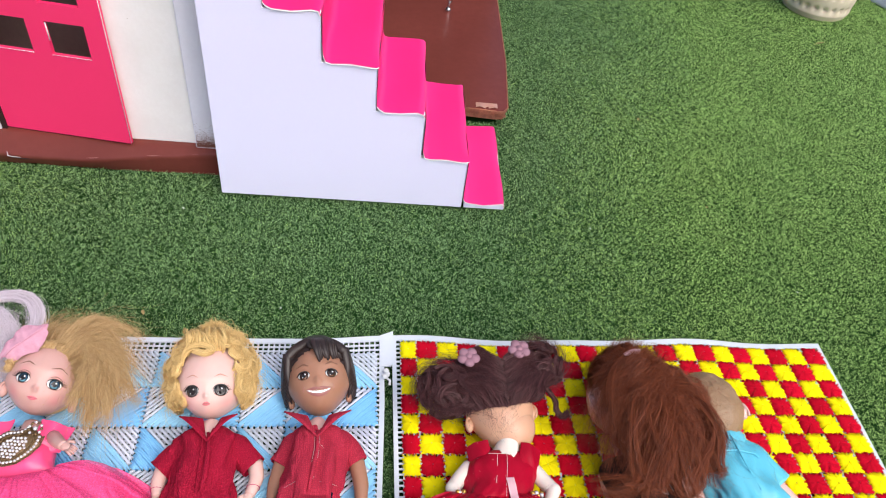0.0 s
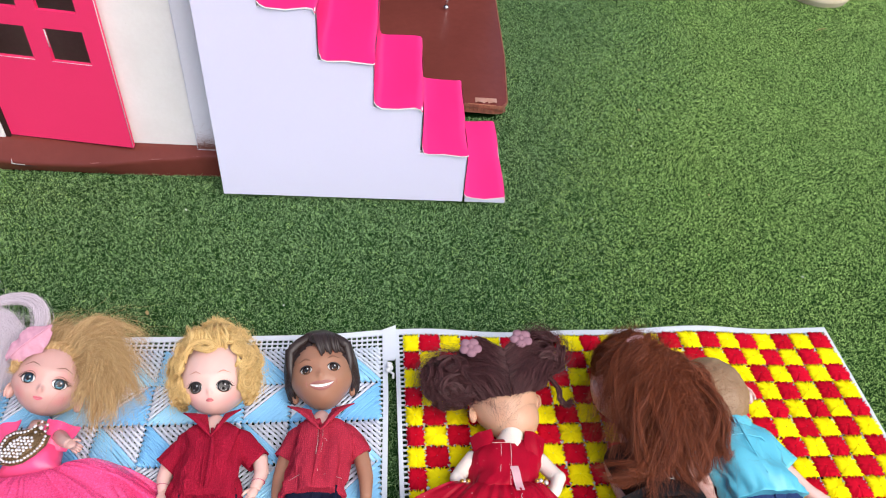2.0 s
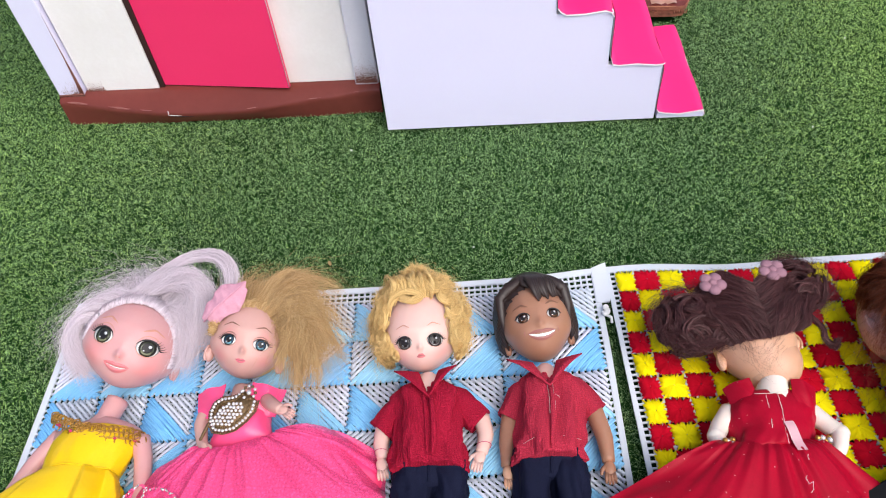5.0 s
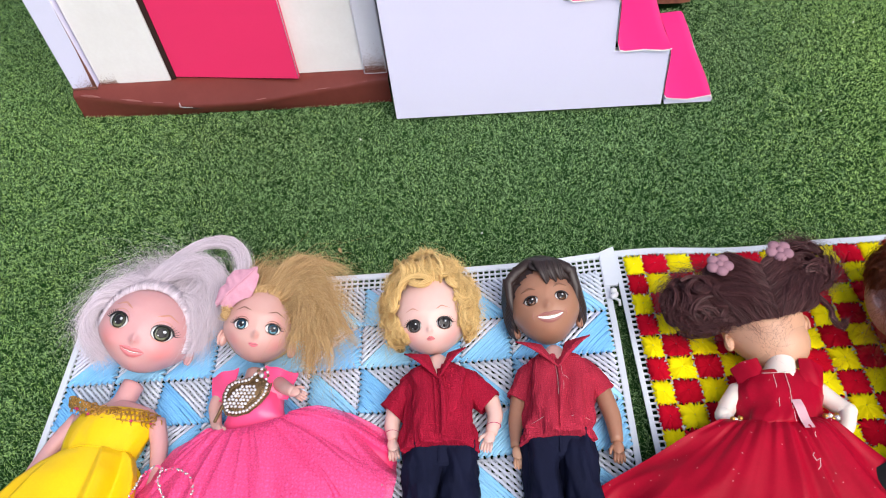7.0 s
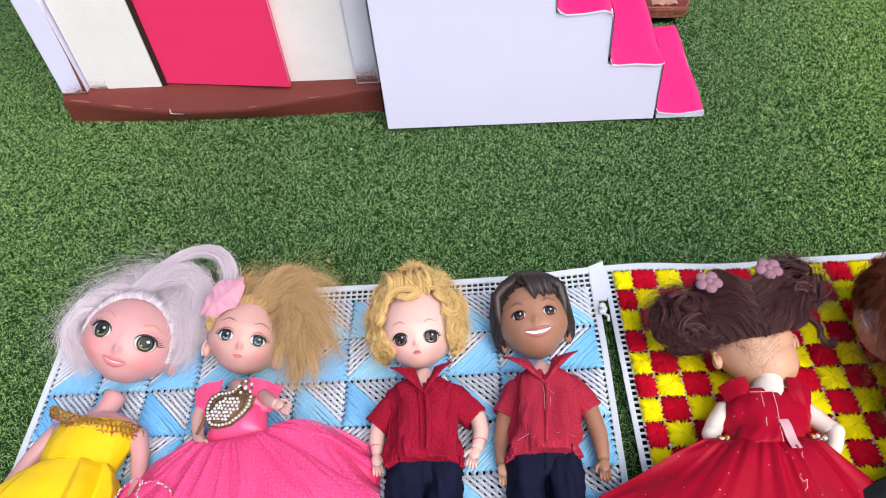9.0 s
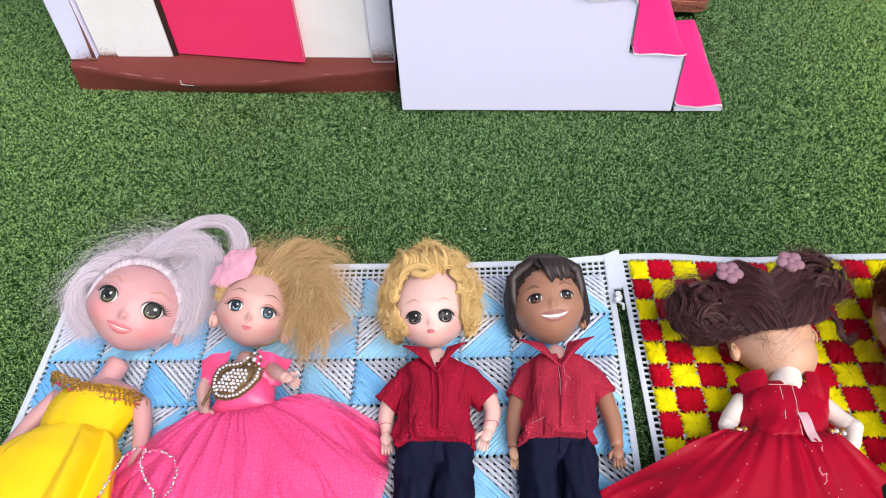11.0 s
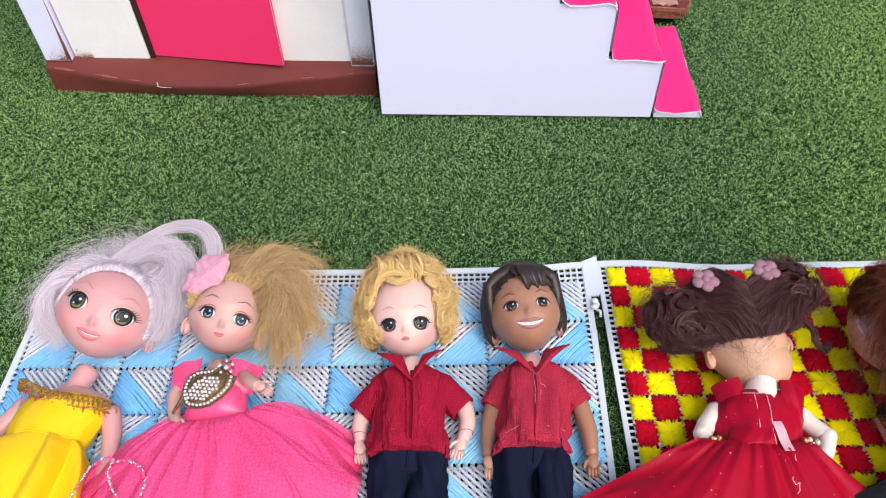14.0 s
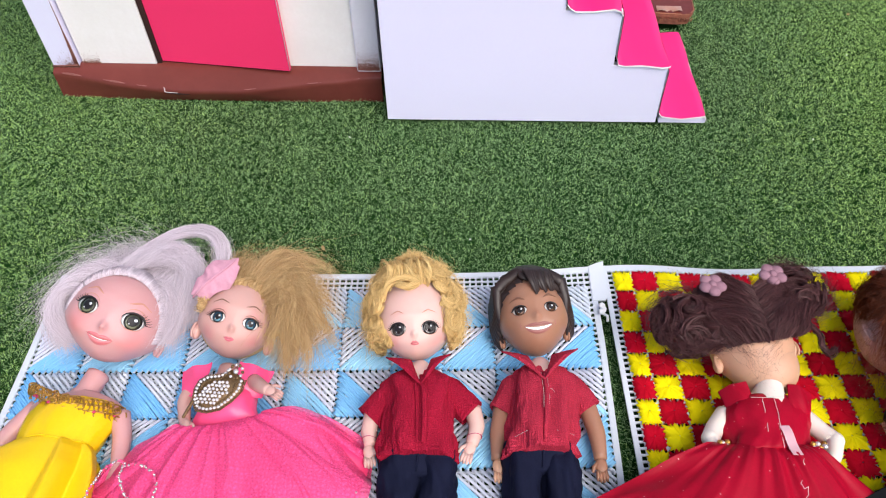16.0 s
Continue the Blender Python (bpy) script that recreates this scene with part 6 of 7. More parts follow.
fan((-210, -116), -156, 0, lambda t: pink_rim(t) * 0.95, 23, 7, UNDER_PINK, 5, 2, 4.0, start=0.03, gather=0.1, span=(19, 3))
skirt = fan((-210, -116), -155, 0, pink_rim, 29, 12, TULLE, 6, 2, 5.5, start=0.035, gather=0.6, span=(20, 3.2))
fan((-210, -117), -152, -4, lambda t: pink_rim(t) * 0.93, 31, 15, TULLE, 6, 2, 5.5, start=0.04, gather=0.6, span=(20, 3.2))


def ridge(rows, at, half, seed, mat):
    """A fold of net cloth that stands over a skirt, from the waist to the hem."""
    out = []
    n = rows.shape[1]
    for i, q in enumerate(np.linspace(0, 1, len(rows))[1:]):
        mid = at + half * 1.6 * noise.noise(Vector((q * 1.8, seed, 0)))
        wide = half * (0.55 + 0.45 * noise.noise(Vector((q * 2.5, seed, 5))))
        cols = np.clip(mid + wide * np.linspace(-1, 1, 9), 0, n - 1)
        p = np.stack([np.interp(cols, np.arange(n), rows[i + 1][:, k]) for k in range(3)], 1)
        p[:, 2] = rows[i + 1][np.clip(cols.astype(int), 0, n - 1), 2].mean() * 0.5 + p[:, 2] * 0.5 + 0.5 + (1.2 + 2.4 * q) * np.sqrt(np.maximum(0, 1 - np.linspace(-1, 0.92, 9) ** 2))
        out.append(p)
    s.sheet(out, mat)


rng = np.random.default_rng(91)
for k in range(7):
    ridge(skirt, 20 + 180 * (k + rng.uniform(0.1, 0.9)) / 7, rng.uniform(4, 10), k * 3.7, TULLE)
limb(s, [(-214, -150, 12), (-216, -200, 10), (-216, -246, 10)], [8, 7, 5.5], ROSY)
limb(s, [(-200, -150, 12), (-198, -200, 10), (-198, -246, 10)], [8, 7, 5.5], ROSY)


def beads(points, r, mat, gap=1.5):
    p = np.asarray(points, float)
    t = np.linspace(0, len(p) - 1, 200)
    k = np.arange(len(p))
    q = np.stack([np.interp(t, k, p[:, i]) for i in range(3)], 1)
    for _ in range(6):
        q[1:-1] = (q[:-2] + q[1:-1] * 2 + q[2:]) / 4
    run = np.concatenate([[0], np.cumsum(np.linalg.norm(np.diff(q, axis=0), axis=1))])
    rng = np.random.default_rng(len(p))
    for d in np.arange(0, run[-1], gap * 0.62):
        c = np.array([np.interp(d, run, q[:, i]) for i in range(3)]) + rng.normal(0, 0.22, 3)
        s.ball(c, rng.uniform(0.45, 0.95, 3) * r, mat if rng.random() < 0.75 else PINK_SATIN, 6, 5)


beads([(-266, -170, 33), (-263, -160, 34), (-259, -151, 35.5), (-253, -146, 36), (-249, -147, 36), (-250, -154, 36), (-246, -161, 35.5), (-240, -168, 35), (-238, -176, 34)], 0.95, SILVER)
beads([(-250, -149, 36), (-242, -148, 36.5), (-235, -151, 36), (-231, -157, 35.5), (-231, -165, 35), (-236, -174, 34)], 0.95, SILVER)
beads([(-156, -164, 21), (-152, -158, 22), (-145, -155, 22), (-138, -156, 20)], 0.85, SILVER)
# Jewelled paisley brooch on the bodice.
bm = Matrix.Translation((-216, -107, 33.5)) @ Matrix.Rotation(radians(14), 4, "X") @ Matrix.Rotation(radians(-4), 4, "Z") @ Matrix.Scale(0.95, 4)
beads_m = np.array(bm)


def gem(x, y, z, r, mat):
    p = beads_m @ np.array([x, y, z, 1.0])
    s.ball(p[:3], (r, r, r * 0.8), mat, 8, 6)


teardrop = np.array([(15.5, 6.5), (14.7, 1.1), (10.9, -4.3), (5.4, -9.2), (-0.5, -10.9), (-6, -10.3), (-8.7, -6), (-9.2, 0), (-7.6, 4.9), (-3.8, 7.6), (1.6, 8.4), (5.0, 9.6), (7.2, 12.4)])
s.sheet([[(2.2 + (x - 2.2) * q, -0.6 + (y + 0.6) * q, 1.6 * (1 - q ** 4)) for x, y in teardrop] for q in (1.05, 1.02, 0.9, 0.6, 0.3, 0.05)], BRONZE, True, bm, True)
step = np.concatenate([[0], np.cumsum(np.linalg.norm(np.diff(teardrop, axis=0), axis=1))])
for d in np.arange(0, step[-1], 2.15):
    x, y = np.interp(d, step, teardrop[:, 0]), np.interp(d, step, teardrop[:, 1])
    gem(x * 0.95, y * 0.95, 1.0, 0.95, CRYSTAL)
for d in np.arange(0, step[-1], 1.5):
    x, y = np.interp(d, step, teardrop[:, 0]), np.interp(d, step, teardrop[:, 1])
    gem(2.2 + (x - 2.2) * 0.76, -0.6 + (y + 0.6) * 0.76, 1.5, 0.7, BRONZE)
for d in np.arange(0.5, step[-1], 1.1):
    x, y = np.interp(d, step, teardrop[:, 0]), np.interp(d, step, teardrop[:, 1])
    gem(x * 1.10, y * 1.10, 0.3, 0.62, BRONZE)
for x in range(-5, 8):
    for y in range(-5, 6):
        px, py = (x + 0.5 * (y % 2)) * 2.2 + rng.normal(0, 0.16), y * 1.95 + rng.normal(0, 0.16)
        if ((px - 1.3 - 0.45 * py) / 7.6) ** 2 + (py / 7.4) ** 2 < 1:
            gem(px - 0.3, py - 1.2, 1.8, rng.uniform(0.88, 1.08), CRYSTAL)
for k, a in enumerate(np.linspace(-1.2, 4.6, 11)):
    gem(11.0 + 3.7 * math.cos(a), 11.2 + 3.7 * math.sin(a), 1.4, 0.95, CRYSTAL if k % 2 else BRONZE)
gem(11.0, 11.2, 1.4, 1.5, CRYSTAL)
for k in range(9):
    gem(-9.5 - 0.35 * k, -7 - 1.0 * k, 0.6, 1.0, BRONZE)
finish(s, "pink_dress_doll", "sandy-haired doll in a pink tulle dress with a jewelled brooch", -212, -130)

# Doll in a red dress, lying on its face, with two dark buns of hair.
s = Shape(0.001)
h = Head(s, (70, -75, 25), 21.5, 27, 20, 19.5, 0, TAN, 0.1, (0, 0, 1, 0))
s.ball((5, -14, -2), (17, 17, 16), TAN, 32, 22, h.m)
s.strands([[(-16, -10, 15), (-14, -16, 15), (-8, -21, 12), (-3, -24, 9)], [(10, -8, 17), (8, -14, 17), (2, -19, 14), (-2, -23, 11)]], DARK_HAIR, 32, 10, 0.07, 2.4, 1.6, 1.4, 3, 58, h.m, 4.0)
for side, y in ((-1, -14), (1, -5)):
    h.ear(side, y, TAN, 1.0, 0)


def scalp(d):
    x, y, z = d[..., 0], d[..., 1], d[..., 2]
    return np.stack([x * 25, y * (24.5 - 5.5 * (y < 0)) - 3.0 * x * (y < 0) * y, z * 21.5], -1)


s.ball((-1, 8, 1.5), 1, DARK_HAIR, 48, 28, h.m, scalp)
nape_l = [[(2 - 5.0 * k, -12.5 + 0.3 * k, 21 - 0.5 * k * k), (-2 - 6 * k, -3, 24 - 0.5 * k * k), (-12 - 5 * k, 4, 22 - 0.4 * k * k), (-26 - 3 * k, 8, 14), (-36, 10, 8)] for k in range(5)]
nape_r = [[(2 + 4.6 * k, -12.5 + 2.1 * k, 21 - 0.5 * k * k), (5 + 5 * k, -2, 24 - 0.5 * k * k), (12 + 4 * k, 8, 22 - 0.4 * k * k), (22 + 3 * k, 16, 14), (30, 20, 10)] for k in range(5)]
top_l = [[(1, -10 + 7.6 * k, 22.5), (-7, -6 + 7.6 * k, 24), (-17, -1 + 8 * k, 20), (-27, 6 + 4 * k, 13), (-35, 12, 8)] for k in range(5)]
top_r = [[(2, -8 + 7.6 * k, 22.5), (9, -4 + 7.6 * k, 24), (17, 3 + 7 * k, 20), (25, 11 + 3 * k, 14), (31, 20, 10)] for k in range(5)]
for k, g in enumerate((nape_l, nape_r, top_l, top_r)):
    s.strands(g, DARK_HAIR, 1500, 10, 0.17, 1.3, 1.0, 1.6, 3, 51 + k, h.m, 1.4, clump=26, vary=0.3)
    s.strands(g, DARK_HAIR, 300, 9, 0.10, 2.4, 1.2, 2.0, 3, 61 + k, h.m, 3.5)


def bun(at, r, count, seed, squash):
    """A loose bun of ringlets heaped over a core of hair."""
    s.ball(at, (r * 0.62, r * 0.62 * squash, r * 0.52), DARK_HAIR, 28, 18, h.m)
    turn, place = np.array(h.m)[:3, :3], np.array(h.m)[:3, 3]
    rng = np.random.default_rng(seed)
    for k in range(count):
        n = rng.normal(0, 1, 3) * (1, 1, 0.8)
        n[2] = abs(n[2]) - 0.25
        n /= np.linalg.norm(n)
        c = np.array(at) + n * np.array((r, r * squash, r * 0.85)) * rng.uniform(0.72, 0.95)
        u = np.cross(n, rng.normal(0, 1, 3))
        u /= np.linalg.norm(u)
        w = np.cross(n, u)
        curls(s, turn @ c + place, turn @ u, turn @ w, turn @ n, 38, DARK_HAIR, seed * 100 + k, r * rng.uniform(0.35, 0.62), r * rng.uniform(0.12, 0.3), rng.uniform(0.5, 1.0), 0.19, 1.1, r * 0.1)
    shell = [[np.array(at) + r * np.array((math.cos(a), squash * math.sin(a), 0.3)), np.array(at) + 1.15 * r * np.array((math.cos(a + 0.5), squash * math.sin(a + 0.5), 0.35)), np.array(at) + 1.22 * r * np.array((math.cos(a + 1.0), squash * math.sin(a + 1.0), 0.1))] for a in np.linspace(0, 6.28, 12)]
    s.strands(shell, DARK_HAIR, count * 5, 10, 0.09, r * 0.12, 1.2, 1.6, 3, seed * 7, h.m, 3.5)


bun((-33, 8, 7), 18.5, 54, 7, 0.98)
bun((-23, -1, 10), 11, 20, 8, 0.8)
bun((28.5, 26, 9), 16, 48, 9, 1.1)
s.strands([[(34, 10, 6), (38, 2, 5), (38, -4, 3), (42, -6, 0), (45, -3, 0)], [(31, 10, 6), (36, 1, 5), (36, -5, 3), (41, -8, 0), (45, -5, 0)]], DARK_HAIR, 80, 14, 0.28, 0.7, 0.4, 2, 4, 77, h.m, 1.0)
for at, size, seed in (((-21, 22, 23), 1.0, 1), ((13, 28, 24), 1.0, 2)):
    for k in range(5):
        a = k * 1.257 + seed
        s.ball((at[0] + 4.2 * size * math.cos(a), at[1] + 4.2 * size * math.sin(a), at[2] + 1.0), (3.5, 3.5, 2.0), MAUVE, 14, 8, h.m)
    s.ball((at[0], at[1], at[2] + 2.2), (2.2, 2.2, 1.5), MAUVE, 12, 8, h.m)
limb(s, [(76, -92, 23), (74, -97, 25), (72, -104, 25.5), (70, -111, 23)], [7.0, 6.8, 7.2, 10.0], IVORY, 22)
s.loft([(70, -106, 17, 15, 9), (69, -110, 18, 21, 11.5), (68, -114, 18.5, 22, 13)], IVORY, 36)
s.loft([(69, -109.5, 18, 22, 13), (68, -116, 19, 23.5, 14.5), (65, -126, 19.5, 21.5, 15), (62, -136, 19.5, 20.5, 15.5), (60, -141, 19, 22, 15)], RED_SATIN, 96, wrinkle=0.11, seed=14, fold=(1.6, 0.09))
# Flat satin straps over the shoulders.
for x, y, r, w in ((53.5, -111.5, 8, -1), (84, -113.5, -16, 1)):
    m = Matrix.Translation((x, y, 27)) @ Matrix.Rotation(radians(r), 4, "Z")
    for lift in (0.0, -0.9):
        s.sheet([[(6.6 * a, 8.2 * b, 3.4 - 2.8 * a * w - 2.6 * a * a + 0.5 * math.sin(5 * a + 3 * b) - 1.6 * max(0.0, -b) + lift) for a in np.linspace(-1, 1, 14)] for b in np.linspace(-1, 1, 10)], RED_SATIN, m=m)
limb(s, [(48, -115, 20), (40, -124, 21), (36, -130, 23), (38, -139, 24), (43, -146, 24)], [5.1, 4.7, 4.3, 3.7, 2.8], IVORY, 18)
for x, y, z in ((36, -130, 23), (97, -132, 23)):
    s.ball((x, y, z), (4.5, 4.5, 4.5), IVORY, 16, 12)
limb(s, [(87, -117, 20), (93, -126, 21), (97, -132, 23), (93, -141, 24), (86, -148, 24)], [5.1, 4.7, 4.3, 3.7, 2.8], IVORY, 18)
red_rim = (lambda t: np.interp(t, (0, 0.08, 0.2, 0.5, 0.8, 1.0), (92, 104, 112, 112, 100, 78)))
red_skirt = fan((59, -134), -158, -46, red_rim, 36, 12, RED_SATIN, 4.2, 15, 5.6, start=0.03, gather=0.55, span=(21, -0.5))
fan((59, -134), -160, -44, lambda t: red_rim(t) * 0.96, 27, 8, RED_SATIN, 4.2, 15, 5.0, start=0.03, gather=0.1, span=(20, -0.5))
for pts in ([(63, -114, 33.4), (62, -124, 34.6), (60, -133, 35)], [(69, -113, 33.6), (68, -124, 34.8), (66, -133, 35.2), (65, -142, 36)], [(58, -112.5, 32.4), (66, -113.5, 33.6), (74, -112.5, 33)],
            [(66, -160, 40), (64.6, -161.5, 40.4), (65.6, -164, 40.2), (67.6, -163, 40.4), (66.8, -166.5, 39.8), (65.2, -168, 39.6)], [(69.6, -150, 41), (68.8, -151.4, 41.2), (69.2, -153, 41)]):
    p = np.asarray(pts, float)
    at = np.linspace(0, len(p) - 1, 26)
    line = np.stack([np.interp(at, np.arange(len(p)), p[:, i]) for i in range(3)], 1)
    line[:, 0] += [0.7 * noise.noise(Vector((y * 0.33, p[0, 0], 0))) for y in line[:, 1]]
    s.tube(line, 0.15, THREAD, 5)
s.sheet([[(68.5 + 2.4 * a + 1.5 * f, -130 - 16 * f, 35.4 + 0.9 * f + 0.6 * math.sin(f * 7)) for a in (-1, -0.3, 0.3, 1)] for f in np.linspace(0, 1, 8)], PALE_PINK)
rng = np.random.default_rng(3)
for x, y in ((39, -137.5), (84.5, -139)):
    for k in range(6):
        s.ball(np.array((x + (k % 3 - 1) * 2.6, y + (k // 3) * 1.8, 31.5 - abs(x - 64) * 0.08)) + rng.normal(0, 0.4, 3), (1.5, 1.5, 1.5), GOLD if k % 2 else CRYSTAL, 8, 6)
limb(s, [(56, -170, 12), (44, -215, 10), (40, -258, 10)], [8, 7, 5.5], IVORY)
limb(s, [(72, -170, 12), (66, -215, 10), (64, -258, 10)], [8, 7, 5.5], IVORY)
finish(s, "red_dress_doll", "dark-haired doll in a red dress lying face down on a mat", 62, -140)

# Doll with long auburn hair in a black dress, lying on its face.
s = Shape(0.001)
h = Head(s, (155, -72, 27), 25, 28, 22, 20, 4, ROSY, 0.12, (0, 0, 1, 0))
h.ear(-1, -3, ROSY, 1.2, 6)
s.ball((4, 7, 2), (25.5, 29, 22), AUBURN_HAIR, 40, 26, h.m)
crown = np.array((4, 8, 27.0))
fall = []
for a, e in ((172, (-25, -20, 7)), (160, (-23, -36, 9)), (150, (-20, -26, 17)), (118, (-14, -42, 14)), (100, (-6, -62, 10)), (75, (2, -74, 8)), (50, (12, -72, 8)), (28, (15, -61, 9)), (8, (22, -50, 10)), (-12, (29, -38, 10)), (-30, (37, -24, 9))):
    d = np.array([math.cos(radians(a)), math.sin(radians(a)), 0])
    end = np.array(e, float)
    root = crown + np.array([-d[0] * 3, 4, 0])
    fall.append([root, root * 0.72 + end * 0.28 + np.array([0, 3, 9]), root * 0.42 + end * 0.58 + np.array([0, 0, 11]), root * 0.15 + end * 0.85 + np.array([0, 0, 5]), end])
s.strands(fall, AUBURN_HAIR, 2400, 18, 0.16, 2.6, 4.2, 1.7, 3, 81, h.m, 6.0, clump=44, vary=0.4)
s.strands(fall, AUBURN_HAIR, 1500, 15, 0.09, 4.8, 4.6, 2.4, 3, 82, h.m, 14.0, vary=0.3)
swoop = [[(12, 10, 26), (27, 10, 24), (37, -2, 18), (42, -18, 13), (44, -36, 9), (39, -46, 7)], [(10, 2, 26), (23, -2, 27), (33, -14, 22), (38, -28, 14), (42, -42, 9), (44, -50, 7)], [(6, -4, 26), (16, -12, 29), (26, -26, 24), (32, -42, 16), (30, -54, 10), (22, -62, 8)]]
s.strands(swoop, AUBURN_HAIR, 1100, 17, 0.16, 2.4, 3.6, 1.4, 3, 83, h.m, 3.5, clump=40, vary=0.35)
s.strands(swoop, AUBURN_HAIR, 280, 12, 0.12, 3.0, 1.0, 1.6, 3, 84, h.m, 6.0)
# Loose locks that bow out and cross over the fall.
rng = np.random.default_rng(310)
for k in range(22):
    f = (k + rng.uniform(0, 1)) / 22
    tip = np.array((-24 + 66 * f + rng.normal(0, 4), -34 - 34 * math.sin(f * 3.0) + rng.normal(0, 6), rng.uniform(5, 12)))
    root = np.array((rng.uniform(-6, 12), rng.uniform(-8, 20), 27.0))
    bow = rng.normal(0, 7)
    hook = np.array((rng.normal(2, 7), rng.uniform(-8, 3), 0))
    lock = [root, root * 0.7 + tip * 0.3 + (bow, 2, 11), root * 0.35 + tip * 0.65 + (bow * 1.2, 0, rng.uniform(9, 15)), tip + (bow * 0.4, 4, 4), tip + hook]
    s.strands([lock, [p + np.array((3.5, 1, -0.5)) for p in lock]], AUBURN_HAIR, 70, 15, 0.15, 1.2, 1.6, 1.2, 3, 400 + k, h.m, 2.4, clump=20)
ends = [[(-10, -44, 16), (-14, -58, 12), (-26, -64, 10), (-36, -60, 8)], [(-4, -50, 14), (-14, -66, 11), (-26, -70, 9), (-38, -66, 8)]]
s.strands(ends, AUBURN_HAIR, 380, 12, 0.15, 2.6, 2.6, 1.4, 3, 85, h.m, 4.0, clump=30, vary=0.4)
cap = []
for p in range(-30, 231, 26):
    a = around(p, 25, 3, 28)
    cap.append([(a[0] * 1.0 + 3, a[1] + 7.5, 0), (a[0] * 0.98 + 3, a[1] * 0.98 + 7.5, 12), (a[0] * 0.75 + 3, a[1] * 0.76 + 7, 21.5), (a[0] * 0.38 + 4, a[1] * 0.38 + 6, 26.5), (5, 6, 27.5)])
s.strands(cap[2:], AUBURN_HAIR, 1500, 11, 0.19, 1.8, 1.6, 1.2, 3, 86, h.m, 1.6, clump=18)
s.strands(cap[2:], AUBURN_HAIR, 1000, 11, 0.09, 3.6, 2.4, 1.8, 3, 87, h.m, 6.0)
s.ball((7, 17, 29.5), (7, 2.2, 2.0), PALE_PINK, 20, 10, h.m @ Matrix.Rotation(radians(14), 4, "Z"))
limb(s, [(150, -98, 20), (152, -112, 18)], [8, 8], ROSY)
s.loft([(152, -110, 16, 18, 9), (154, -116, 17, 24, 12), (157, -126, 18, 24, 14), (160, -140, 18.5, 22, 15), (162, -150, 18, 25, 15)], BLACK_TULLE, 44, wrinkle=0.06, seed=15)
fan((160, -138), -158, -38, lambda t: 108 + 0 * t, 31, 10, BLACK_TULLE, 5, 21, 3.2)
fan((160, -138), -160, -36, lambda t: 100 + 0 * t, 22, 8, BLACK_TULLE, 6, 22, 1.0)
limb(s, [(136, -116, 13), (138, -132, 10), (142, -150, 9), (146, -166, 9)], [5.5, 5.0, 4.2, 3.2], ROSY)
limb(s, [(178, -118, 16), (188, -134, 14), (193, -150, 12), (194, -166, 12)], [5.5, 5.0, 4.2, 3.2], ROSY)
hand(s, (194, -165, 12), 0, ROSY, 1.0, -1)
s.tube([(158, -132, 33), (160, -140, 34), (163, -141, 34), (162, -133, 33.4), (165, -131, 33), (167, -139, 33.6)], 0.35, SILVER, 5)
limb(s, [(154, -190, 11), (150, -225, 10), (150, -256, 10)], [7.5, 7, 5.5], PALE)
limb(s, [(170, -190, 11), (172, -225, 10), (172, -256, 10)], [7.5, 7, 5.5], PALE)
finish(s, "auburn_haired_doll", "long auburn-haired doll in a black glitter dress lying face down", 158, -140)

# Boy doll with moulded sandy hair in a cyan shirt, lying on its face.
s = Shape(0.001)
h = Head(s, (213, -76, 25), 20, 22, 18, 17, 14, PALE, 0.1, (0, 0, 1, 0))
h.ear(1, -9, PALE, 1.2, 2)


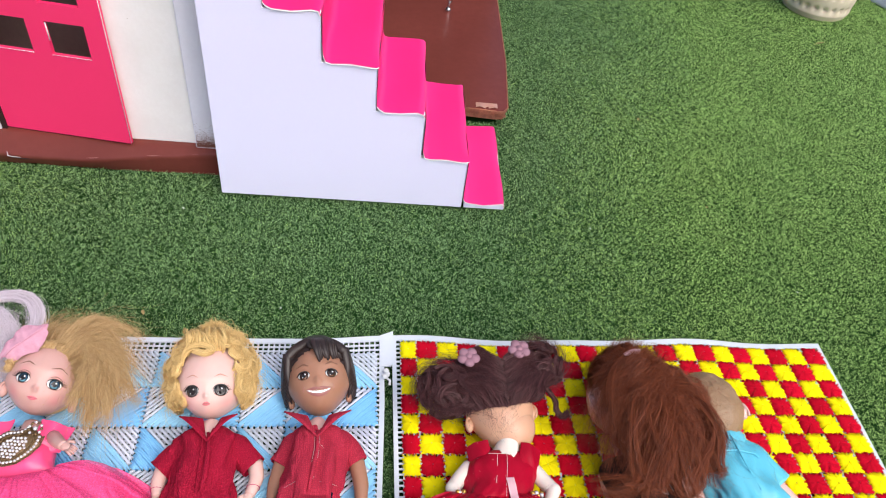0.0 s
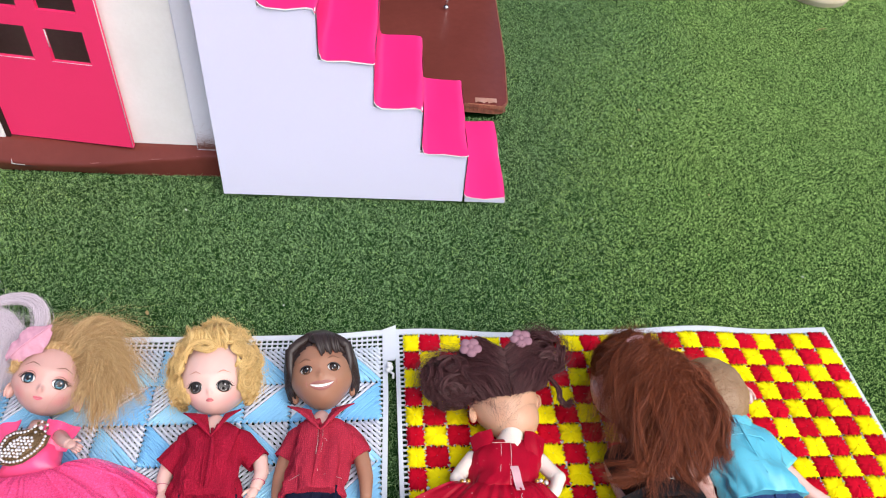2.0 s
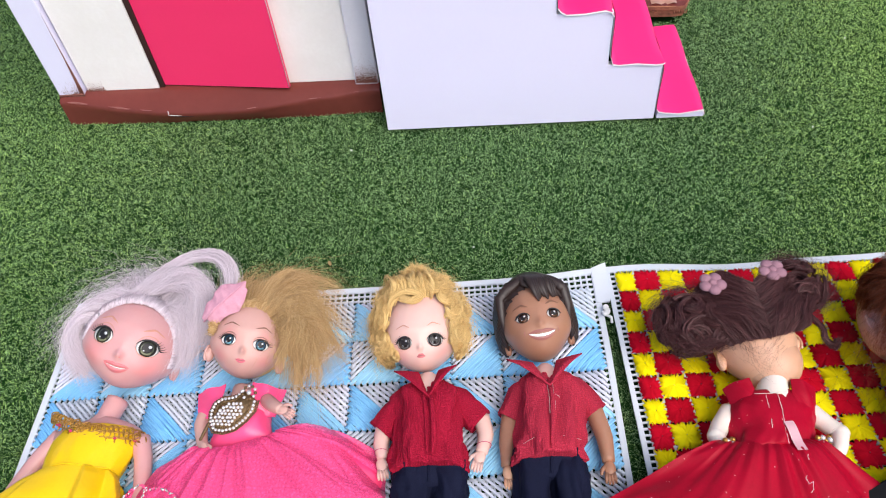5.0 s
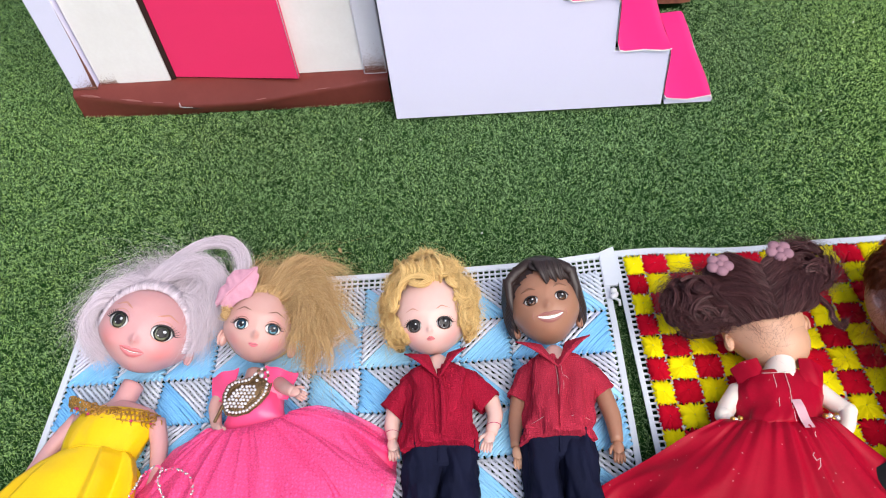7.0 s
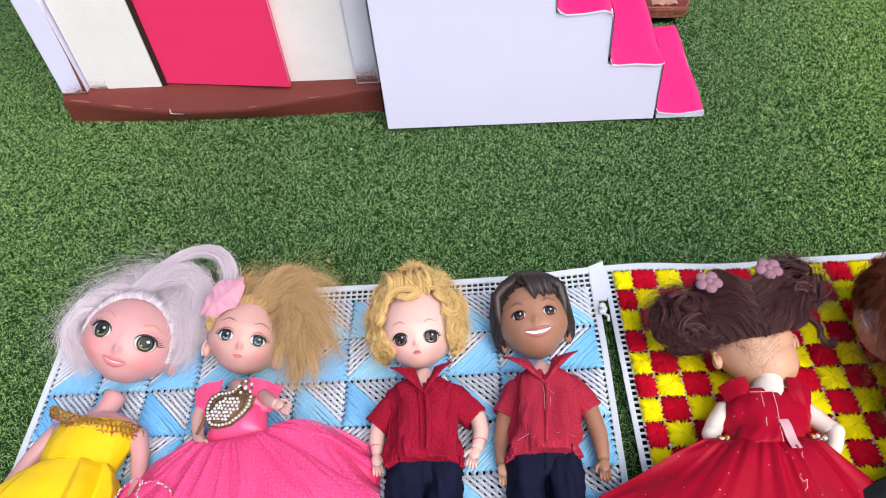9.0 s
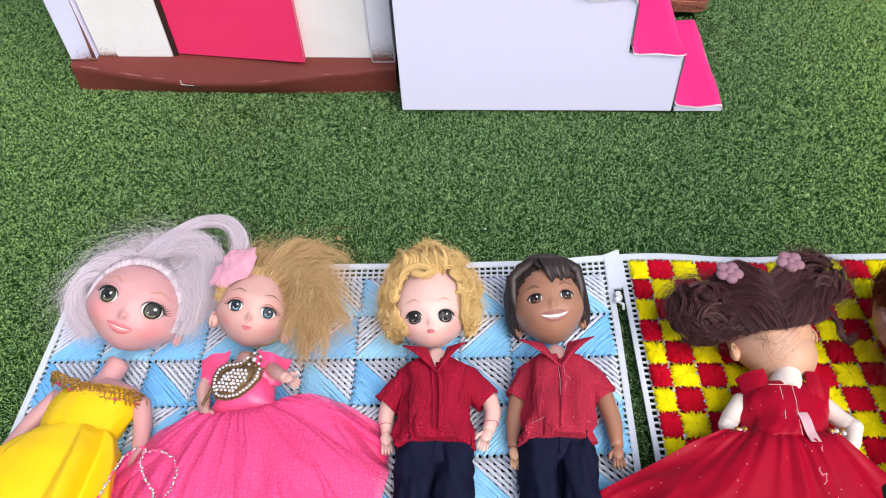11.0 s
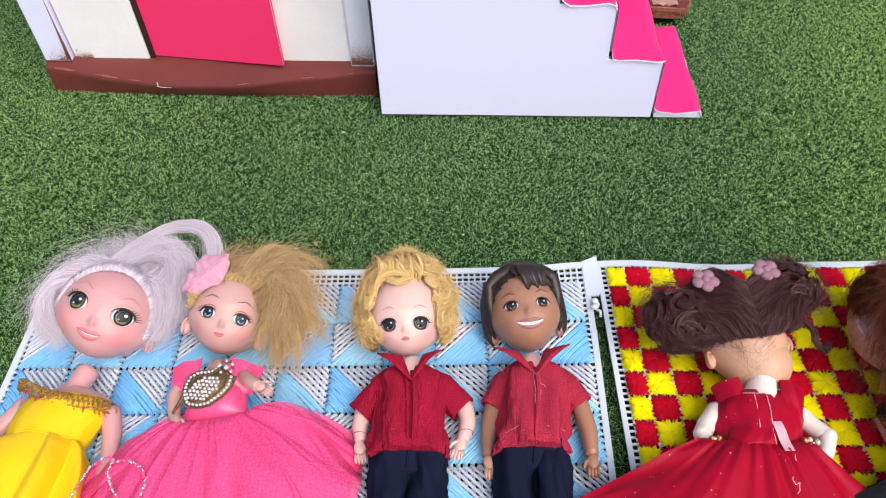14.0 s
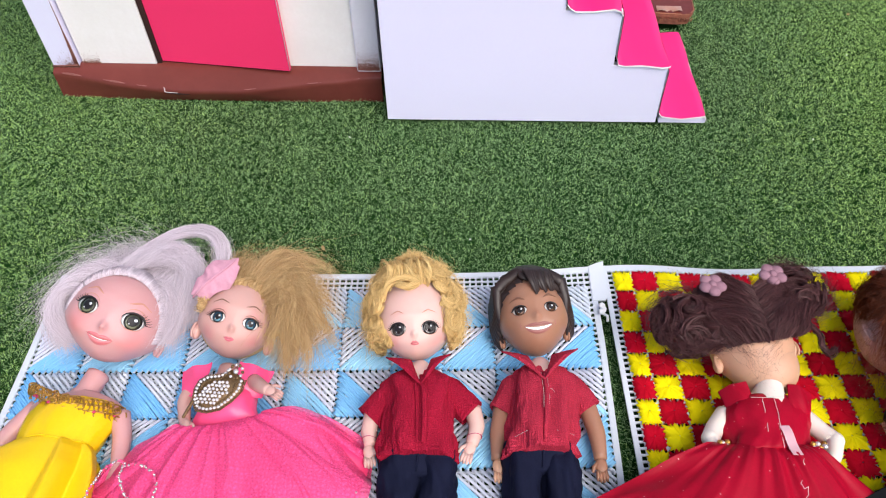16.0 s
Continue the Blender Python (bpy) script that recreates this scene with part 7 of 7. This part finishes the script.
def sandy(d):
    f = np.array([[1 - 0.03 * max(0.0, 1 - 9 * abs(noise.noise(Vector(p) * 2.4 + Vector((3, 1, 0))))) + 0.03 * noise.noise(Vector(p) * 3.2) + 0.022 * noise.noise(Vector(p) * 8.5) for p in row] for row in d])
    return d * np.array([22, 25.5, 19.5]) * f[..., None]


s.ball((0, 1, 0.5), 1, MOULDED_SAND, 72, 48, h.m, sandy)
limb(s, [(213, -96, 18), (213, -104, 18)], [8, 8], PALE)
s.loft([(213, -91, 20, 13, 12), (213, -96, 19.5, 15, 13), (213.5, -100, 18, 22, 13), (215, -107, 18.5, 26, 14), (218, -122, 19, 24, 15.5), (221, -138, 19, 23, 16), (223, -149, 18.5, 24.5, 15.5), (223, -149.5, 18.5, 23, 14.5)], CYAN_SATIN, 100, wrinkle=0.20, seed=17, fold=(1.6, 0.065))
for k in (-1, 1):
    s.sheet([[(213.5 + k * (1 + 17 * a), -94.5 - 10 * b + 2.0 * a, 32.0 - 9 * a * a + 2.0 * math.sin(b * 2.6)) for a in np.linspace(0, 1, 8)] for b in np.linspace(0, 1, 6)], CYAN_SATIN)
sleeve(s, (233, -105, 17), (248, -126, 14), 10.5, 9.4, CYAN_SATIN, 5)
sleeve(s, (198, -108, 17), (192, -130, 14), 9, 8.2, CYAN_SATIN, 6)
limb(s, [(245, -124, 14), (256, -140, 12), (270, -151, 11)], [5.0, 4.5, 3.4], PALE)
hand(s, (269, -150, 11), 52, PALE, 0.95, -1)
limb(s, [(192, -128, 14), (191, -142, 12), (190, -156, 11)], [5.0, 4.5, 3.4], PALE)
hand(s, (190, -155, 11), -4, PALE, 0.95, 1)
for pts in ([(195, -113, 30), (206, -112, 33.8), (216, -112.5, 35), (228, -114, 33), (236, -117, 27)], [(216, -99, 33.5), (217, -120, 36.4), (221, -140, 36.4)]):
    s.tube(pts, [0.3] + [0.55] * (len(pts) - 2) + [0.3], CYAN_SATIN, 6)
trousers(s, (224, -156), (216, -255), (240, -255), 22.5, DENIM, INK, 13)
finish(s, "boy_doll", "boy doll with moulded sandy hair and cyan shirt, face down", 220, -140)
